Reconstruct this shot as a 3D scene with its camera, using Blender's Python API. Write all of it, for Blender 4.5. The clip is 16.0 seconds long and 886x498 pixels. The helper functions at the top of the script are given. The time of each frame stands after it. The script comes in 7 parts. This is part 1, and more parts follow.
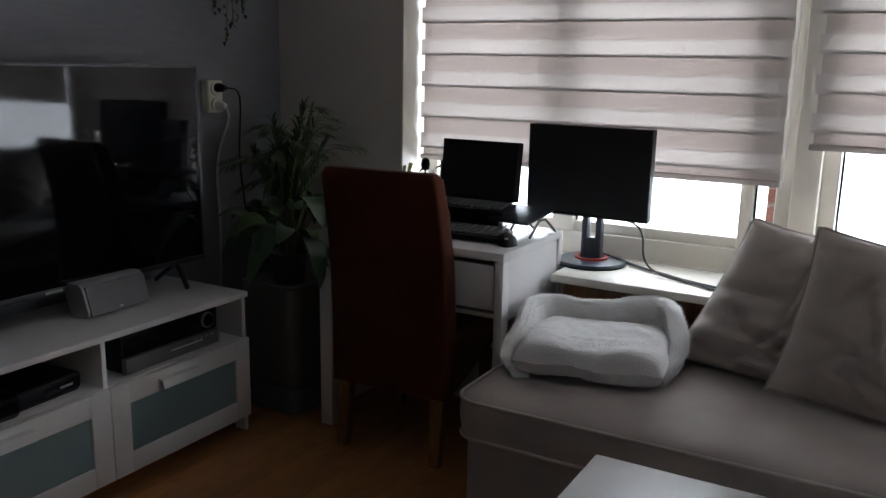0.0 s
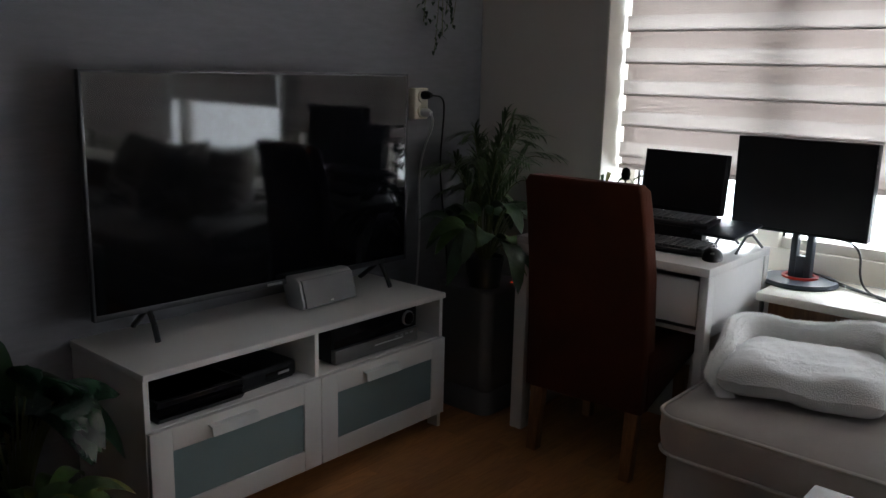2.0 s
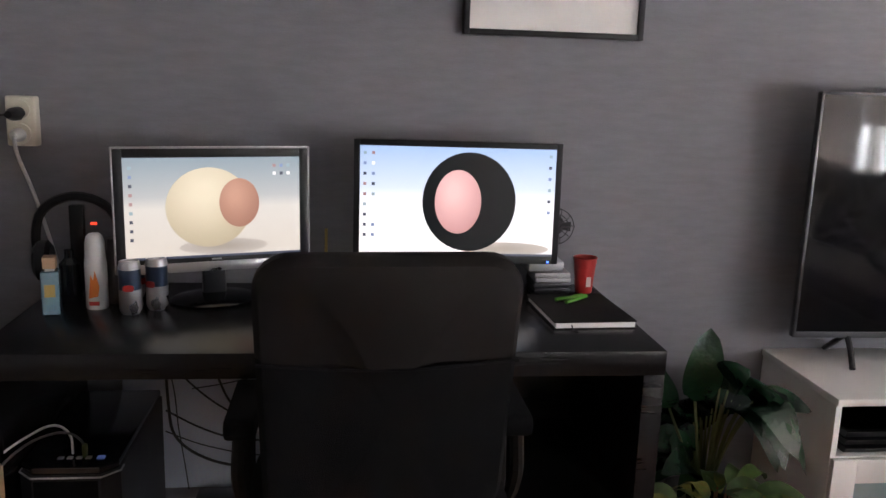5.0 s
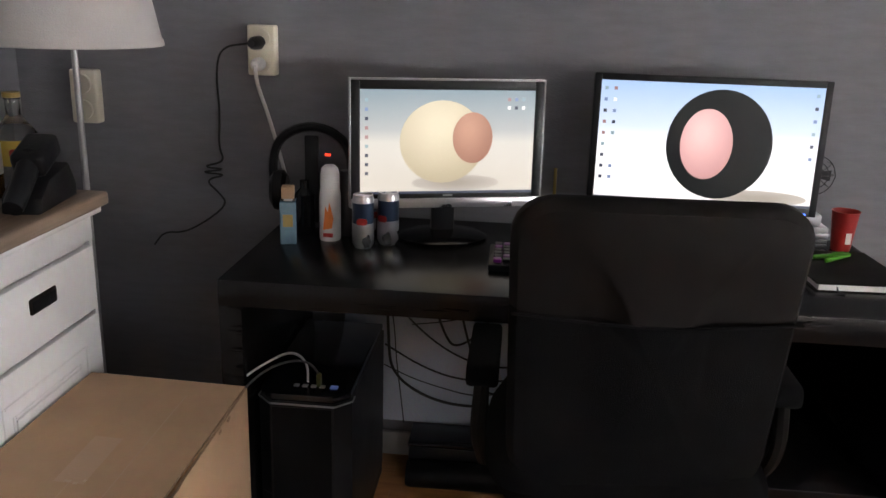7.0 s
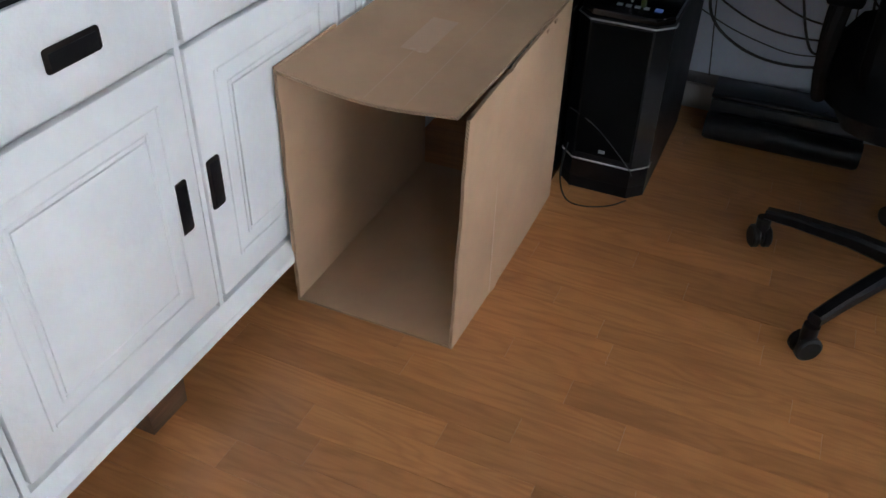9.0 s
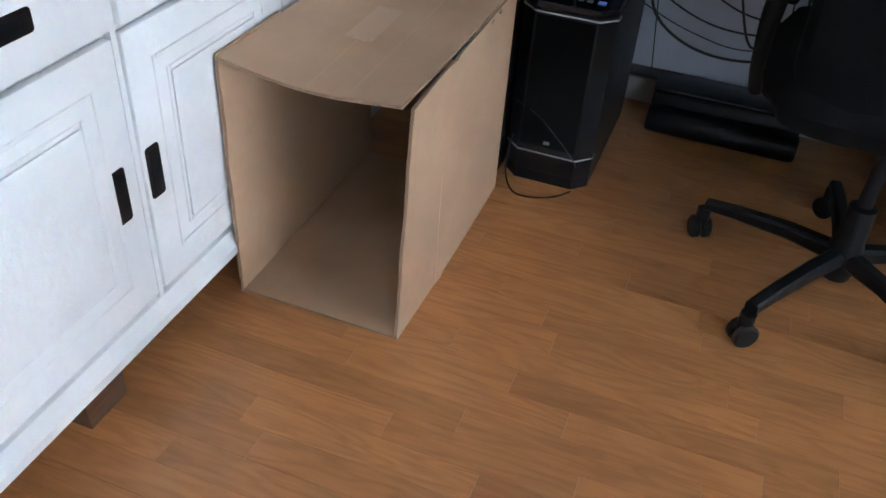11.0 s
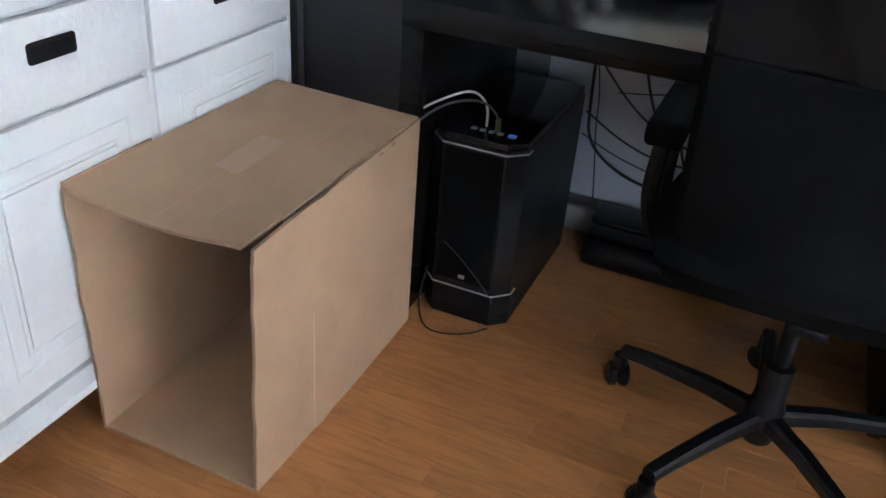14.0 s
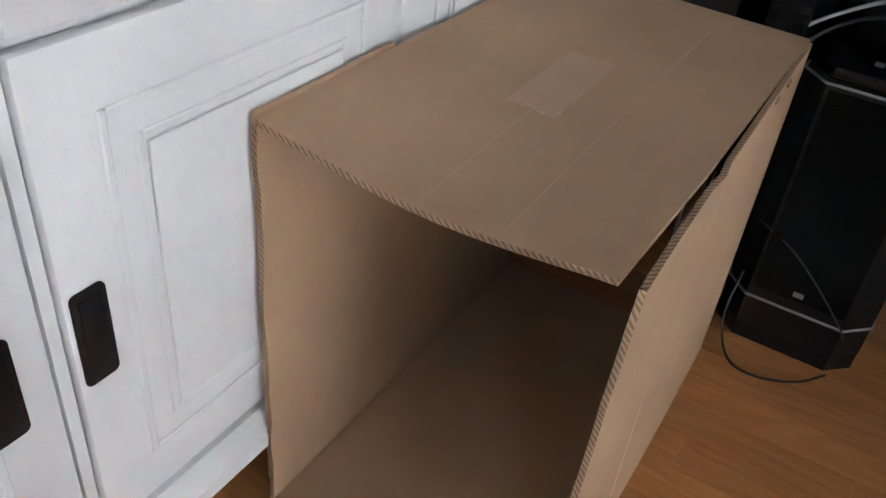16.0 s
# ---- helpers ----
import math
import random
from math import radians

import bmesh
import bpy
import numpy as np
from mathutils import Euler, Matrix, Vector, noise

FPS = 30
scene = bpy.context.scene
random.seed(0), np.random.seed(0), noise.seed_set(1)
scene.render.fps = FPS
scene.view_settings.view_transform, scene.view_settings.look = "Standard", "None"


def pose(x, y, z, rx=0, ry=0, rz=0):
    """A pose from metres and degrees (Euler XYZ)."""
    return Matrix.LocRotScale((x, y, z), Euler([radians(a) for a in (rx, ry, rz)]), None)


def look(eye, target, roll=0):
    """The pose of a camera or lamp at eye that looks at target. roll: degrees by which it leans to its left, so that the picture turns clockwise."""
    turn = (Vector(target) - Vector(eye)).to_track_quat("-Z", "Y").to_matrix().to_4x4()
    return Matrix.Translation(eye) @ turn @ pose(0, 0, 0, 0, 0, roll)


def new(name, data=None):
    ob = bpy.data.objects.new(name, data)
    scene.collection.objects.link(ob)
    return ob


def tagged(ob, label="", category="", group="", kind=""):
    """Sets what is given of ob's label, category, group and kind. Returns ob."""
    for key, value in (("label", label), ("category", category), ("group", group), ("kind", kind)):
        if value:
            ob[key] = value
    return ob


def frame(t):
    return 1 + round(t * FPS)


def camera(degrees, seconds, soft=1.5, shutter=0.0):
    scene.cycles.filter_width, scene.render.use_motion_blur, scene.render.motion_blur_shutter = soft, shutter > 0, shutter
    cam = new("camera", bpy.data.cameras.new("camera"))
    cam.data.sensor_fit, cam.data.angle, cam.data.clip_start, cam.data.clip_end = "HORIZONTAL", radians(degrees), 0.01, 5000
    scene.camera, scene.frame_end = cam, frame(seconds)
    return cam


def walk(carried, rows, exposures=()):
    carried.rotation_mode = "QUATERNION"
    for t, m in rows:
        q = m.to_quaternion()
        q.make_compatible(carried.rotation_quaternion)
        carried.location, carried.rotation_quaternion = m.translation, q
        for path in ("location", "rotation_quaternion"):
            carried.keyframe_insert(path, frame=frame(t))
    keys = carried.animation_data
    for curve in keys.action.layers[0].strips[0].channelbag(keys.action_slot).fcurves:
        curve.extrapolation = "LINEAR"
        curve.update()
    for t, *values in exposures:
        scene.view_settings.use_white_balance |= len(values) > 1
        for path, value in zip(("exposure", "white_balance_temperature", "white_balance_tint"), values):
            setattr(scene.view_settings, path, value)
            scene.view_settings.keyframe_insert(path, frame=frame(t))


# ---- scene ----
cam = camera(55.6, 16.0)
PATH = [
    (0, (-0.367, -0.152, 1.331), (-1.335, 1.546, 0.907), 1.1),
    (0.5, (-0.382, -0.166, 1.336), (-1.324, 1.546, 0.911), 1.3),
    (1, (-0.4, -0.189, 1.338), (-1.369, 1.508, 0.912), 1.6),
    (1.5, (-0.419, -0.212, 1.34), (-1.532, 1.395, 0.916), 1.5),
    (2, (-0.449, -0.245, 1.343), (-1.735, 1.229, 0.922), 1.3),
    (2.5, (-0.493, -0.289, 1.321), (-1.947, 1.03, 0.939), 1.5),
    (3, (-0.471, -0.315, 1.324), (-2.09, 0.794, 0.94), 1.6),
    (3.5, (-0.47, -0.347, 1.333), (-2.203, 0.569, 0.938), 1.8),
    (4, (-0.445, -0.397, 1.355), (-2.29, 0.254, 0.939), 1.6),
    (4.5, (-0.458, -0.445, 1.346), (-2.372, -0.04, 0.928), 1.6),
    (4.7, (-0.463, -0.457, 1.339), (-2.393, -0.137, 0.924), 1.8),
    (6.8, (-0.587, -0.6, 1.322), (-2.526, -0.634, 0.835), 1.4),
    (7, (-0.588, -0.622, 1.312), (-2.499, -0.792, 0.748), 1.8),
    (7.5, (-0.571, -0.678, 1.279), (-2.373, -1.088, 0.514), 2.0),
    (8, (-0.531, -0.706, 1.232), (-2.172, -1.273, 0.24), 0.6),
    (8.5, (-0.5, -0.728, 1.193), (-2.026, -1.369, 0.069), 0.8),
    (9, (-0.485, -0.733, 1.145), (-1.95, -1.358, -0.063), 1.7),
    (11.5, (-0.486, -0.72, 1.137), (-2.001, -1.214, -0.072), 4.7),
    (12, (-0.505, -0.708, 1.131), (-2.03, -1.219, -0.057), 5.1),
    (12.5, (-0.59, -0.658, 1.176), (-2.15, -1.208, 0.053), 5.2),
    (13, (-0.681, -0.531, 1.205), (-2.3, -1.141, 0.203), 4.7),
    (13.5, (-0.697, -0.488, 1.184), (-2.349, -1.113, 0.245), 4.5),
    (14, (-0.72, -0.514, 1.156), (-2.316, -1.155, 0.135), 4.7),
    (14.5, (-0.793, -0.693, 1.109), (-2.32, -1.402, 0.029), 5.4),
    (15, (-0.912, -0.887, 1.067), (-2.419, -1.635, -0.015), 6.5),
    (15.5, (-1.012, -0.985, 0.983), (-2.505, -1.737, -0.116), 5.9),
    (16, (-1.108, -1.07, 0.86), (-2.534, -1.84, -0.312), 6.4),
]
EXPOSURES = [
    (0.0, -0.95, 6100, 12), (1.0, -0.93, 6100, 12), (1.5, -0.83, 6150, 12), (2.0, -0.7, 6200, 10), (2.5, -0.1, 6250, 10), (3.0, 0.6, 6300, 11),
    (3.5, 1.2, 6400, 12), (4.5, 1.28, 6600, 18), (7.0, 1.33, 6700, 14), (7.5, 1.38, 6550, 16), (8.0, 1.31, 6250, 10), (9.0, 1.45, 5700, 7),
    (11.5, 1.89, 5400, 6), (12.5, 1.78, 5380, 5), (13.0, 1.78, 5680, 4), (13.5, 1.83, 5680, 6), (14.5, 1.83, 5480, 6), (15.0, 1.68, 5680, 5), (16.0, 1.51, 5980, 9),
]
walk(cam, [(t, look(eye, target, roll)) for t, eye, target, roll in PATH], EXPOSURES)

# overcast daylight: sky, a broad weak sun and the sky's glow outside the two windows
world = bpy.data.worlds.new("overcast_sky")
scene.world = world
world.use_nodes = True
sky = world.node_tree.nodes.new("ShaderNodeTexSky")
sky.sky_type, sky.sun_disc = "NISHITA", False
sky.sun_elevation, sky.sun_rotation = radians(40), radians(200)
background = world.node_tree.nodes["Background"]
background.inputs["Strength"].default_value = 0.08
world.node_tree.links.new(sky.outputs["Color"], background.inputs["Color"])
sun = new("sun", bpy.data.lights.new("sun", "SUN"))
sun.data.energy, sun.data.angle, sun.data.color = 0.6, radians(15), (1.0, 0.96, 0.9)
sun.matrix_world = look((0, 0, 5), (0.35, -0.94, 4.16))


def sky_lamp(name, x0, x1, z0, z1, y, watts):
    lamp = new(name, bpy.data.lights.new(name, "AREA"))
    lamp.data.shape, lamp.data.size, lamp.data.size_y = "RECTANGLE", x1 - x0, z1 - z0
    lamp.data.energy, lamp.data.color = watts, (0.91, 0.965, 1.0)
    lamp.matrix_world = look(((x0 + x1) / 2, y, (z0 + z1) / 2), ((x0 + x1) / 2, y - 1, (z0 + z1) / 2))
    return lamp


sky_lamp("window_daylight", -2.4, 2.6, 0.4, 2.6, 3.6, 600)
# weak fill lamp added outside an invented, unseen east opening
side = new("added_side_fill", bpy.data.lights.new("added_side_fill", "AREA"))
side.data.shape, side.data.size, side.data.size_y = "RECTANGLE", 1.6, 1.9
side.data.energy, side.data.color = 10, (0.91, 0.965, 1.0)
side.matrix_world = look((3.4, 1.75, 1.5), (2.4, 1.75, 1.5))


# ---- materials ----
def material(name, colour, rough=0.6, metal=0.0, vary=0.12, scale=8.0, bump=0.1, fine=120.0, stretch=(1, 1, 1),
             second=None, spec=0.5, island=0.0, sheen=0.0, coat=0.0, glow=None, strength=0.0, translucent=0.0):
    """A two-scale procedural surface in object space."""
    mat = bpy.data.materials.new(name)
    mat.use_nodes = True
    nodes, links = mat.node_tree.nodes, mat.node_tree.links
    bsdf = nodes["Principled BSDF"]
    coord = nodes.new("ShaderNodeTexCoord")
    mapping = nodes.new("ShaderNodeMapping")
    mapping.inputs["Scale"].default_value = stretch
    links.new(coord.outputs["Object"], mapping.inputs["Vector"])
    broad = nodes.new("ShaderNodeTexNoise")
    broad.inputs["Scale"].default_value, broad.inputs["Detail"].default_value = scale, 5
    grain = nodes.new("ShaderNodeTexNoise")
    grain.inputs["Scale"].default_value, grain.inputs["Detail"].default_value = fine, 3
    for n in (broad, grain):
        links.new(mapping.outputs["Vector"], n.inputs["Vector"])
    ramp = nodes.new("ShaderNodeValToRGB")
    dark = tuple(c * (1 - vary) for c in (second or colour))
    light = tuple(min(1, c * (1 + vary)) for c in colour)
    ramp.color_ramp.elements[0].position, ramp.color_ramp.elements[1].position = 0.3, 0.7
    ramp.color_ramp.elements[0].color, ramp.color_ramp.elements[1].color = (*dark, 1), (*light, 1)
    links.new(broad.outputs["Fac"], ramp.inputs["Fac"])
    mix = nodes.new("ShaderNodeMix")
    mix.data_type, mix.blend_type = "RGBA", "MULTIPLY"
    mix.inputs["Factor"].default_value = min(1.0, vary * 1.5)
    links.new(ramp.outputs["Color"], mix.inputs[6])
    links.new(grain.outputs["Color"], mix.inputs[7])
    last = mix.outputs[2]
    if island:
        info = nodes.new("ShaderNodeObjectInfo")
        geo = nodes.new("ShaderNodeNewGeometry")
        add = nodes.new("ShaderNodeMath")
        add.operation = "ADD"
        links.new(info.outputs["Random"], add.inputs[0])
        links.new(geo.outputs["Random Per Island"], add.inputs[1])
        frac = nodes.new("ShaderNodeMath")
        frac.operation = "FRACT"
        links.new(add.outputs[0], frac.inputs[0])
        span = nodes.new("ShaderNodeMapRange")
        span.inputs["To Min"].default_value, span.inputs["To Max"].default_value = 1 - island, 1 + island
        links.new(frac.outputs[0], span.inputs["Value"])
        tone = nodes.new("ShaderNodeHueSaturation")
        links.new(span.outputs["Result"], tone.inputs["Value"])
        links.new(last, tone.inputs["Color"])
        last = tone.outputs["Color"]
    links.new(last, bsdf.inputs["Base Color"])
    bsdf.inputs["Roughness"].default_value, bsdf.inputs["Metallic"].default_value = rough, metal
    bsdf.inputs["Specular IOR Level"].default_value = spec
    if sheen:
        bsdf.inputs["Sheen Weight"].default_value = sheen
    if coat:
        bsdf.inputs["Coat Weight"].default_value = coat
    if glow:
        bsdf.inputs["Emission Color"].default_value = (*glow, 1)
        bsdf.inputs["Emission Strength"].default_value = strength
    if bump:
        rise = nodes.new("ShaderNodeBump")
        rise.inputs["Strength"].default_value, rise.inputs["Distance"].default_value = bump, 0.01
        links.new(grain.outputs["Fac"], rise.inputs["Height"])
        links.new(rise.outputs["Normal"], bsdf.inputs["Normal"])
    spread = nodes.new("ShaderNodeMapRange")
    spread.inputs["To Min"].default_value = max(0.02, rough * 0.85)
    spread.inputs["To Max"].default_value = min(1.0, rough * 1.15)
    links.new(broad.outputs["Fac"], spread.inputs["Value"])
    links.new(spread.outputs["Result"], bsdf.inputs["Roughness"])
    if translucent:
        thin = nodes.new("ShaderNodeBsdfTranslucent")
        links.new(last, thin.inputs["Color"])
        blend = nodes.new("ShaderNodeMixShader")
        blend.inputs["Fac"].default_value = translucent
        links.new(bsdf.outputs["BSDF"], blend.inputs[1])
        links.new(thin.outputs["BSDF"], blend.inputs[2])
        links.new(blend.outputs["Shader"], nodes["Material Output"].inputs["Surface"])
    return mat


def glass_material(name, colour=(1, 1, 1), rough=0.0, ior=1.45, clear=0.0):
    mat = bpy.data.materials.new(name)
    mat.use_nodes = True
    bsdf = mat.node_tree.nodes["Principled BSDF"]
    bsdf.inputs["Base Color"].default_value = (*colour, 1)
    bsdf.inputs["Roughness"].default_value, bsdf.inputs["IOR"].default_value = rough, ior
    bsdf.inputs["Transmission Weight"].default_value = 1.0
    return mat


def glow_material(name, colour, strength=1.0):
    """A lit screen or a small indicator lamp behind glossy glass."""
    mat = bpy.data.materials.new(name)
    mat.use_nodes = True
    bsdf = mat.node_tree.nodes["Principled BSDF"]
    bsdf.inputs["Base Color"].default_value = (*[c * 0.2 for c in colour], 1)
    bsdf.inputs["Roughness"].default_value = 0.35
    bsdf.inputs["Emission Color"].default_value = (*colour, 1)
    bsdf.inputs["Emission Strength"].default_value = strength
    return mat


def wallpaper_material(name, colour):
    """Matt vinyl wallpaper with a brushed horizontal weave."""
    mat = material(name, colour, 0.8, vary=0.08, scale=16.0, bump=0.14, fine=110.0, stretch=(1, 0.8, 4))
    return mat


def oak_material(name, light, dark, rough, island):
    """Printed oak: contour lines of a drawn-out field make the arched grain, with fine pores across it."""
    mat = bpy.data.materials.new(name)
    mat.use_nodes = True
    nodes, links = mat.node_tree.nodes, mat.node_tree.links
    bsdf = nodes["Principled BSDF"]

    def math_node(op, a, b):
        n = nodes.new("ShaderNodeMath")
        n.operation = op
        for slot, v in ((0, a), (1, b)):
            if isinstance(v, (int, float)):
                n.inputs[slot].default_value = v
            else:
                links.new(v, n.inputs[slot])
        return n.outputs[0]

    def noise_node(vec, scale, detail, skew=0.0):
        n = nodes.new("ShaderNodeTexNoise")
        n.inputs["Scale"].default_value, n.inputs["Detail"].default_value, n.inputs["Distortion"].default_value = scale, detail, skew
        links.new(vec, n.inputs["Vector"])
        return n.outputs["Fac"]

    def ramp_node(fac, p0, p1, c0, c1):
        n = nodes.new("ShaderNodeValToRGB")
        n.color_ramp.elements[0].position, n.color_ramp.elements[1].position = p0, p1
        n.color_ramp.elements[0].color, n.color_ramp.elements[1].color = (*c0, 1), (*c1, 1)
        links.new(fac, n.inputs["Fac"])
        return n.outputs["Color"]

    def blend(kind, factor, a, b):
        n = nodes.new("ShaderNodeMix")
        n.data_type, n.blend_type = "RGBA", kind
        n.inputs["Factor"].default_value = factor
        links.new(a, n.inputs[6])
        links.new(b, n.inputs[7])
        return n.outputs[2]

    coord, info, geo = nodes.new("ShaderNodeTexCoord"), nodes.new("ShaderNodeObjectInfo"), nodes.new("ShaderNodeNewGeometry")
    rand = math_node("ADD", info.outputs["Random"], geo.outputs["Random Per Island"])
    shift = nodes.new("ShaderNodeVectorMath")
    shift.operation = "MULTIPLY_ADD"
    links.new(rand, shift.inputs[0])
    shift.inputs[1].default_value = (7.3, 11.1, 5.7)
    links.new(coord.outputs["Object"], shift.inputs[2])
    wide, thin = nodes.new("ShaderNodeMapping"), nodes.new("ShaderNodeMapping")
    wide.inputs["Scale"].default_value, thin.inputs["Scale"].default_value = (12.0, 2.0, 1.0), (150.0, 9.0, 1.0)
    for n in (wide, thin):
        links.new(shift.outputs[0], n.inputs["Vector"])
    field = noise_node(wide.outputs["Vector"], 1.0, 2.0, 0.3)
    rings = math_node("PINGPONG", math_node("MULTIPLY", field, 10.0), 0.5)
    arches = ramp_node(rings, 0.02, 0.34, dark, light)
    pores = ramp_node(noise_node(thin.outputs["Vector"], 1.0, 3.0), 0.36, 0.56, (0.66, 0.6, 0.56), (1, 1, 1))
    cloud = ramp_node(noise_node(shift.outputs[0], 5.0, 3.0), 0.3, 0.7, tuple(c * 0.86 for c in light), tuple(c * 1.06 for c in light))
    grain = blend("MULTIPLY", 0.3, blend("MIX", 0.3, cloud, arches), pores)
    tone, span = nodes.new("ShaderNodeHueSaturation"), nodes.new("ShaderNodeMapRange")
    span.inputs["To Min"].default_value, span.inputs["To Max"].default_value = 1 - island, 1 + island
    links.new(math_node("FRACT", rand, 0.0), span.inputs["Value"])
    links.new(span.outputs["Result"], tone.inputs["Value"])
    links.new(grain, tone.inputs["Color"])
    links.new(tone.outputs["Color"], bsdf.inputs["Base Color"])
    worn = nodes.new("ShaderNodeMapRange")
    worn.inputs["To Min"].default_value, worn.inputs["To Max"].default_value = rough - 0.06, rough + 0.1
    links.new(noise_node(coord.outputs["Object"], 9.0, 4.0), worn.inputs["Value"])
    links.new(worn.outputs["Result"], bsdf.inputs["Roughness"])
    rise = nodes.new("ShaderNodeBump")
    rise.inputs["Strength"].default_value, rise.inputs["Distance"].default_value = 0.04, 0.004
    links.new(rings, rise.inputs["Height"])
    links.new(rise.outputs["Normal"], bsdf.inputs["Normal"])
    return mat


def wood_material(name, light, dark, rough, axis, size=1.0, island=0.0, bump=0.08, spec=0.5):
    """Wood grain drawn out along one axis."""
    mat = bpy.data.materials.new(name)
    mat.use_nodes = True
    nodes, links = mat.node_tree.nodes, mat.node_tree.links
    bsdf = nodes["Principled BSDF"]
    coord = nodes.new("ShaderNodeTexCoord")
    info = nodes.new("ShaderNodeObjectInfo")
    geo = nodes.new("ShaderNodeNewGeometry")
    add = nodes.new("ShaderNodeMath")
    add.operation = "ADD"
    links.new(info.outputs["Random"], add.inputs[0])
    links.new(geo.outputs["Random Per Island"], add.inputs[1])
    scramble = nodes.new("ShaderNodeVectorMath")
    scramble.operation = "MULTIPLY_ADD"
    links.new(add.outputs[0], scramble.inputs[0])
    scramble.inputs[1].default_value = (7.3, 11.1, 5.7)
    links.new(coord.outputs["Object"], scramble.inputs[2])
    mapping = nodes.new("ShaderNodeMapping")
    mapping.inputs["Scale"].default_value = [size * (1.0 if i == axis else 14.0) for i in range(3)]
    links.new(scramble.outputs[0], mapping.inputs["Vector"])
    broad = nodes.new("ShaderNodeTexNoise")
    broad.inputs["Scale"].default_value, broad.inputs["Detail"].default_value = 1.6, 4
    broad.inputs["Distortion"].default_value = 0.9
    pores = nodes.new("ShaderNodeTexNoise")
    pores.inputs["Scale"].default_value, pores.inputs["Detail"].default_value = 9.0, 6
    for n in (broad, pores):
        links.new(mapping.outputs["Vector"], n.inputs["Vector"])
    ramp = nodes.new("ShaderNodeValToRGB")
    ramp.color_ramp.elements[0].position, ramp.color_ramp.elements[1].position = 0.32, 0.66
    ramp.color_ramp.elements[0].color, ramp.color_ramp.elements[1].color = (*dark, 1), (*light, 1)
    links.new(broad.outputs["Fac"], ramp.inputs["Fac"])
    fine = nodes.new("ShaderNodeValToRGB")
    fine.color_ramp.elements[0].position, fine.color_ramp.elements[1].position = 0.3, 0.6
    fine.color_ramp.elements[0].color, fine.color_ramp.elements[1].color = (0.62, 0.58, 0.55, 1), (1, 1, 1, 1)
    links.new(pores.outputs["Fac"], fine.inputs["Fac"])
    mix = nodes.new("ShaderNodeMix")
    mix.data_type, mix.blend_type = "RGBA", "MULTIPLY"
    mix.inputs["Factor"].default_value = 0.55
    links.new(ramp.outputs["Color"], mix.inputs[6])
    links.new(fine.outputs["Color"], mix.inputs[7])
    tone = nodes.new("ShaderNodeHueSaturation")
    frac = nodes.new("ShaderNodeMath")
    frac.operation = "FRACT"
    links.new(add.outputs[0], frac.inputs[0])
    span = nodes.new("ShaderNodeMapRange")
    span.inputs["To Min"].default_value, span.inputs["To Max"].default_value = 1 - island, 1 + island
    links.new(frac.outputs[0], span.inputs["Value"])
    links.new(span.outputs["Result"], tone.inputs["Value"])
    links.new(mix.outputs[2], tone.inputs["Color"])
    links.new(tone.outputs["Color"], bsdf.inputs["Base Color"])
    bsdf.inputs["Roughness"].default_value = rough
    bsdf.inputs["Specular IOR Level"].default_value = spec
    rise = nodes.new("ShaderNodeBump")
    rise.inputs["Strength"].default_value, rise.inputs["Distance"].default_value = bump, 0.004
    links.new(pores.outputs["Fac"], rise.inputs["Height"])
    links.new(rise.outputs["Normal"], bsdf.inputs["Normal"])
    return mat


def flute_material(name, paper, hollow):
    """The cut edge of corrugated board: pale paper, its small hollows' shade painted dark."""
    mat = material(name, paper, 0.95, vary=0.15, scale=60, bump=0.3, fine=300)
    nodes, links = mat.node_tree.nodes, mat.node_tree.links
    wave = nodes.new("ShaderNodeTexWave")
    wave.wave_type, wave.bands_direction = "BANDS", "DIAGONAL"
    wave.inputs["Scale"].default_value, wave.inputs["Distortion"].default_value = 95.0, 1.0
    links.new(nodes["Texture Coordinate"].outputs["Object"], wave.inputs["Vector"])
    ramp = nodes.new("ShaderNodeValToRGB")
    ramp.color_ramp.elements[0].position, ramp.color_ramp.elements[1].position = 0.25, 0.6
    ramp.color_ramp.elements[0].color, ramp.color_ramp.elements[1].color = (*hollow, 1), (*paper, 1)
    links.new(wave.outputs["Fac"], ramp.inputs["Fac"])
    links.new(ramp.outputs["Color"], nodes["Principled BSDF"].inputs["Base Color"])
    return mat


M = {}
M["wallpaper"] = wallpaper_material("grey_wallpaper", (0.2, 0.2, 0.215))
M["wall"] = material("beige_wall_paint", (0.62, 0.58, 0.54), 0.85, vary=0.05, scale=2, bump=0.15, fine=300)
M["ceiling"] = material("ceiling_paint", (0.75, 0.75, 0.74), 0.9, vary=0.04, scale=2, bump=0.1)
M["skirting"] = material("grey_skirting", (0.36, 0.345, 0.33), 0.45, vary=0.06)
M["floor_strip"] = oak_material("laminate_oak", (0.503, 0.226, 0.08), (0.282, 0.109, 0.0345), 0.3, 0.13)
M["frame"] = material("cream_window_frame", (0.7, 0.665, 0.59), 0.4, vary=0.05, scale=5, bump=0.05)
M["pane"] = glass_material("window_glass")
M["blind_dense"] = material("blind_dense_band", (0.525, 0.48, 0.452), 0.9, vary=0.05, scale=3, bump=0.2, fine=400, stretch=(0.1, 1, 1), translucent=0.44)
M["blind_sheer"] = material("blind_sheer_band", (0.605, 0.572, 0.548), 0.9, vary=0.06, scale=3, bump=0.2, fine=400, stretch=(0.1, 1, 1), translucent=0.475)
M["white_foil"] = material("white_furniture_foil", (0.78, 0.77, 0.75), 0.42, vary=0.04, scale=4, bump=0.03)
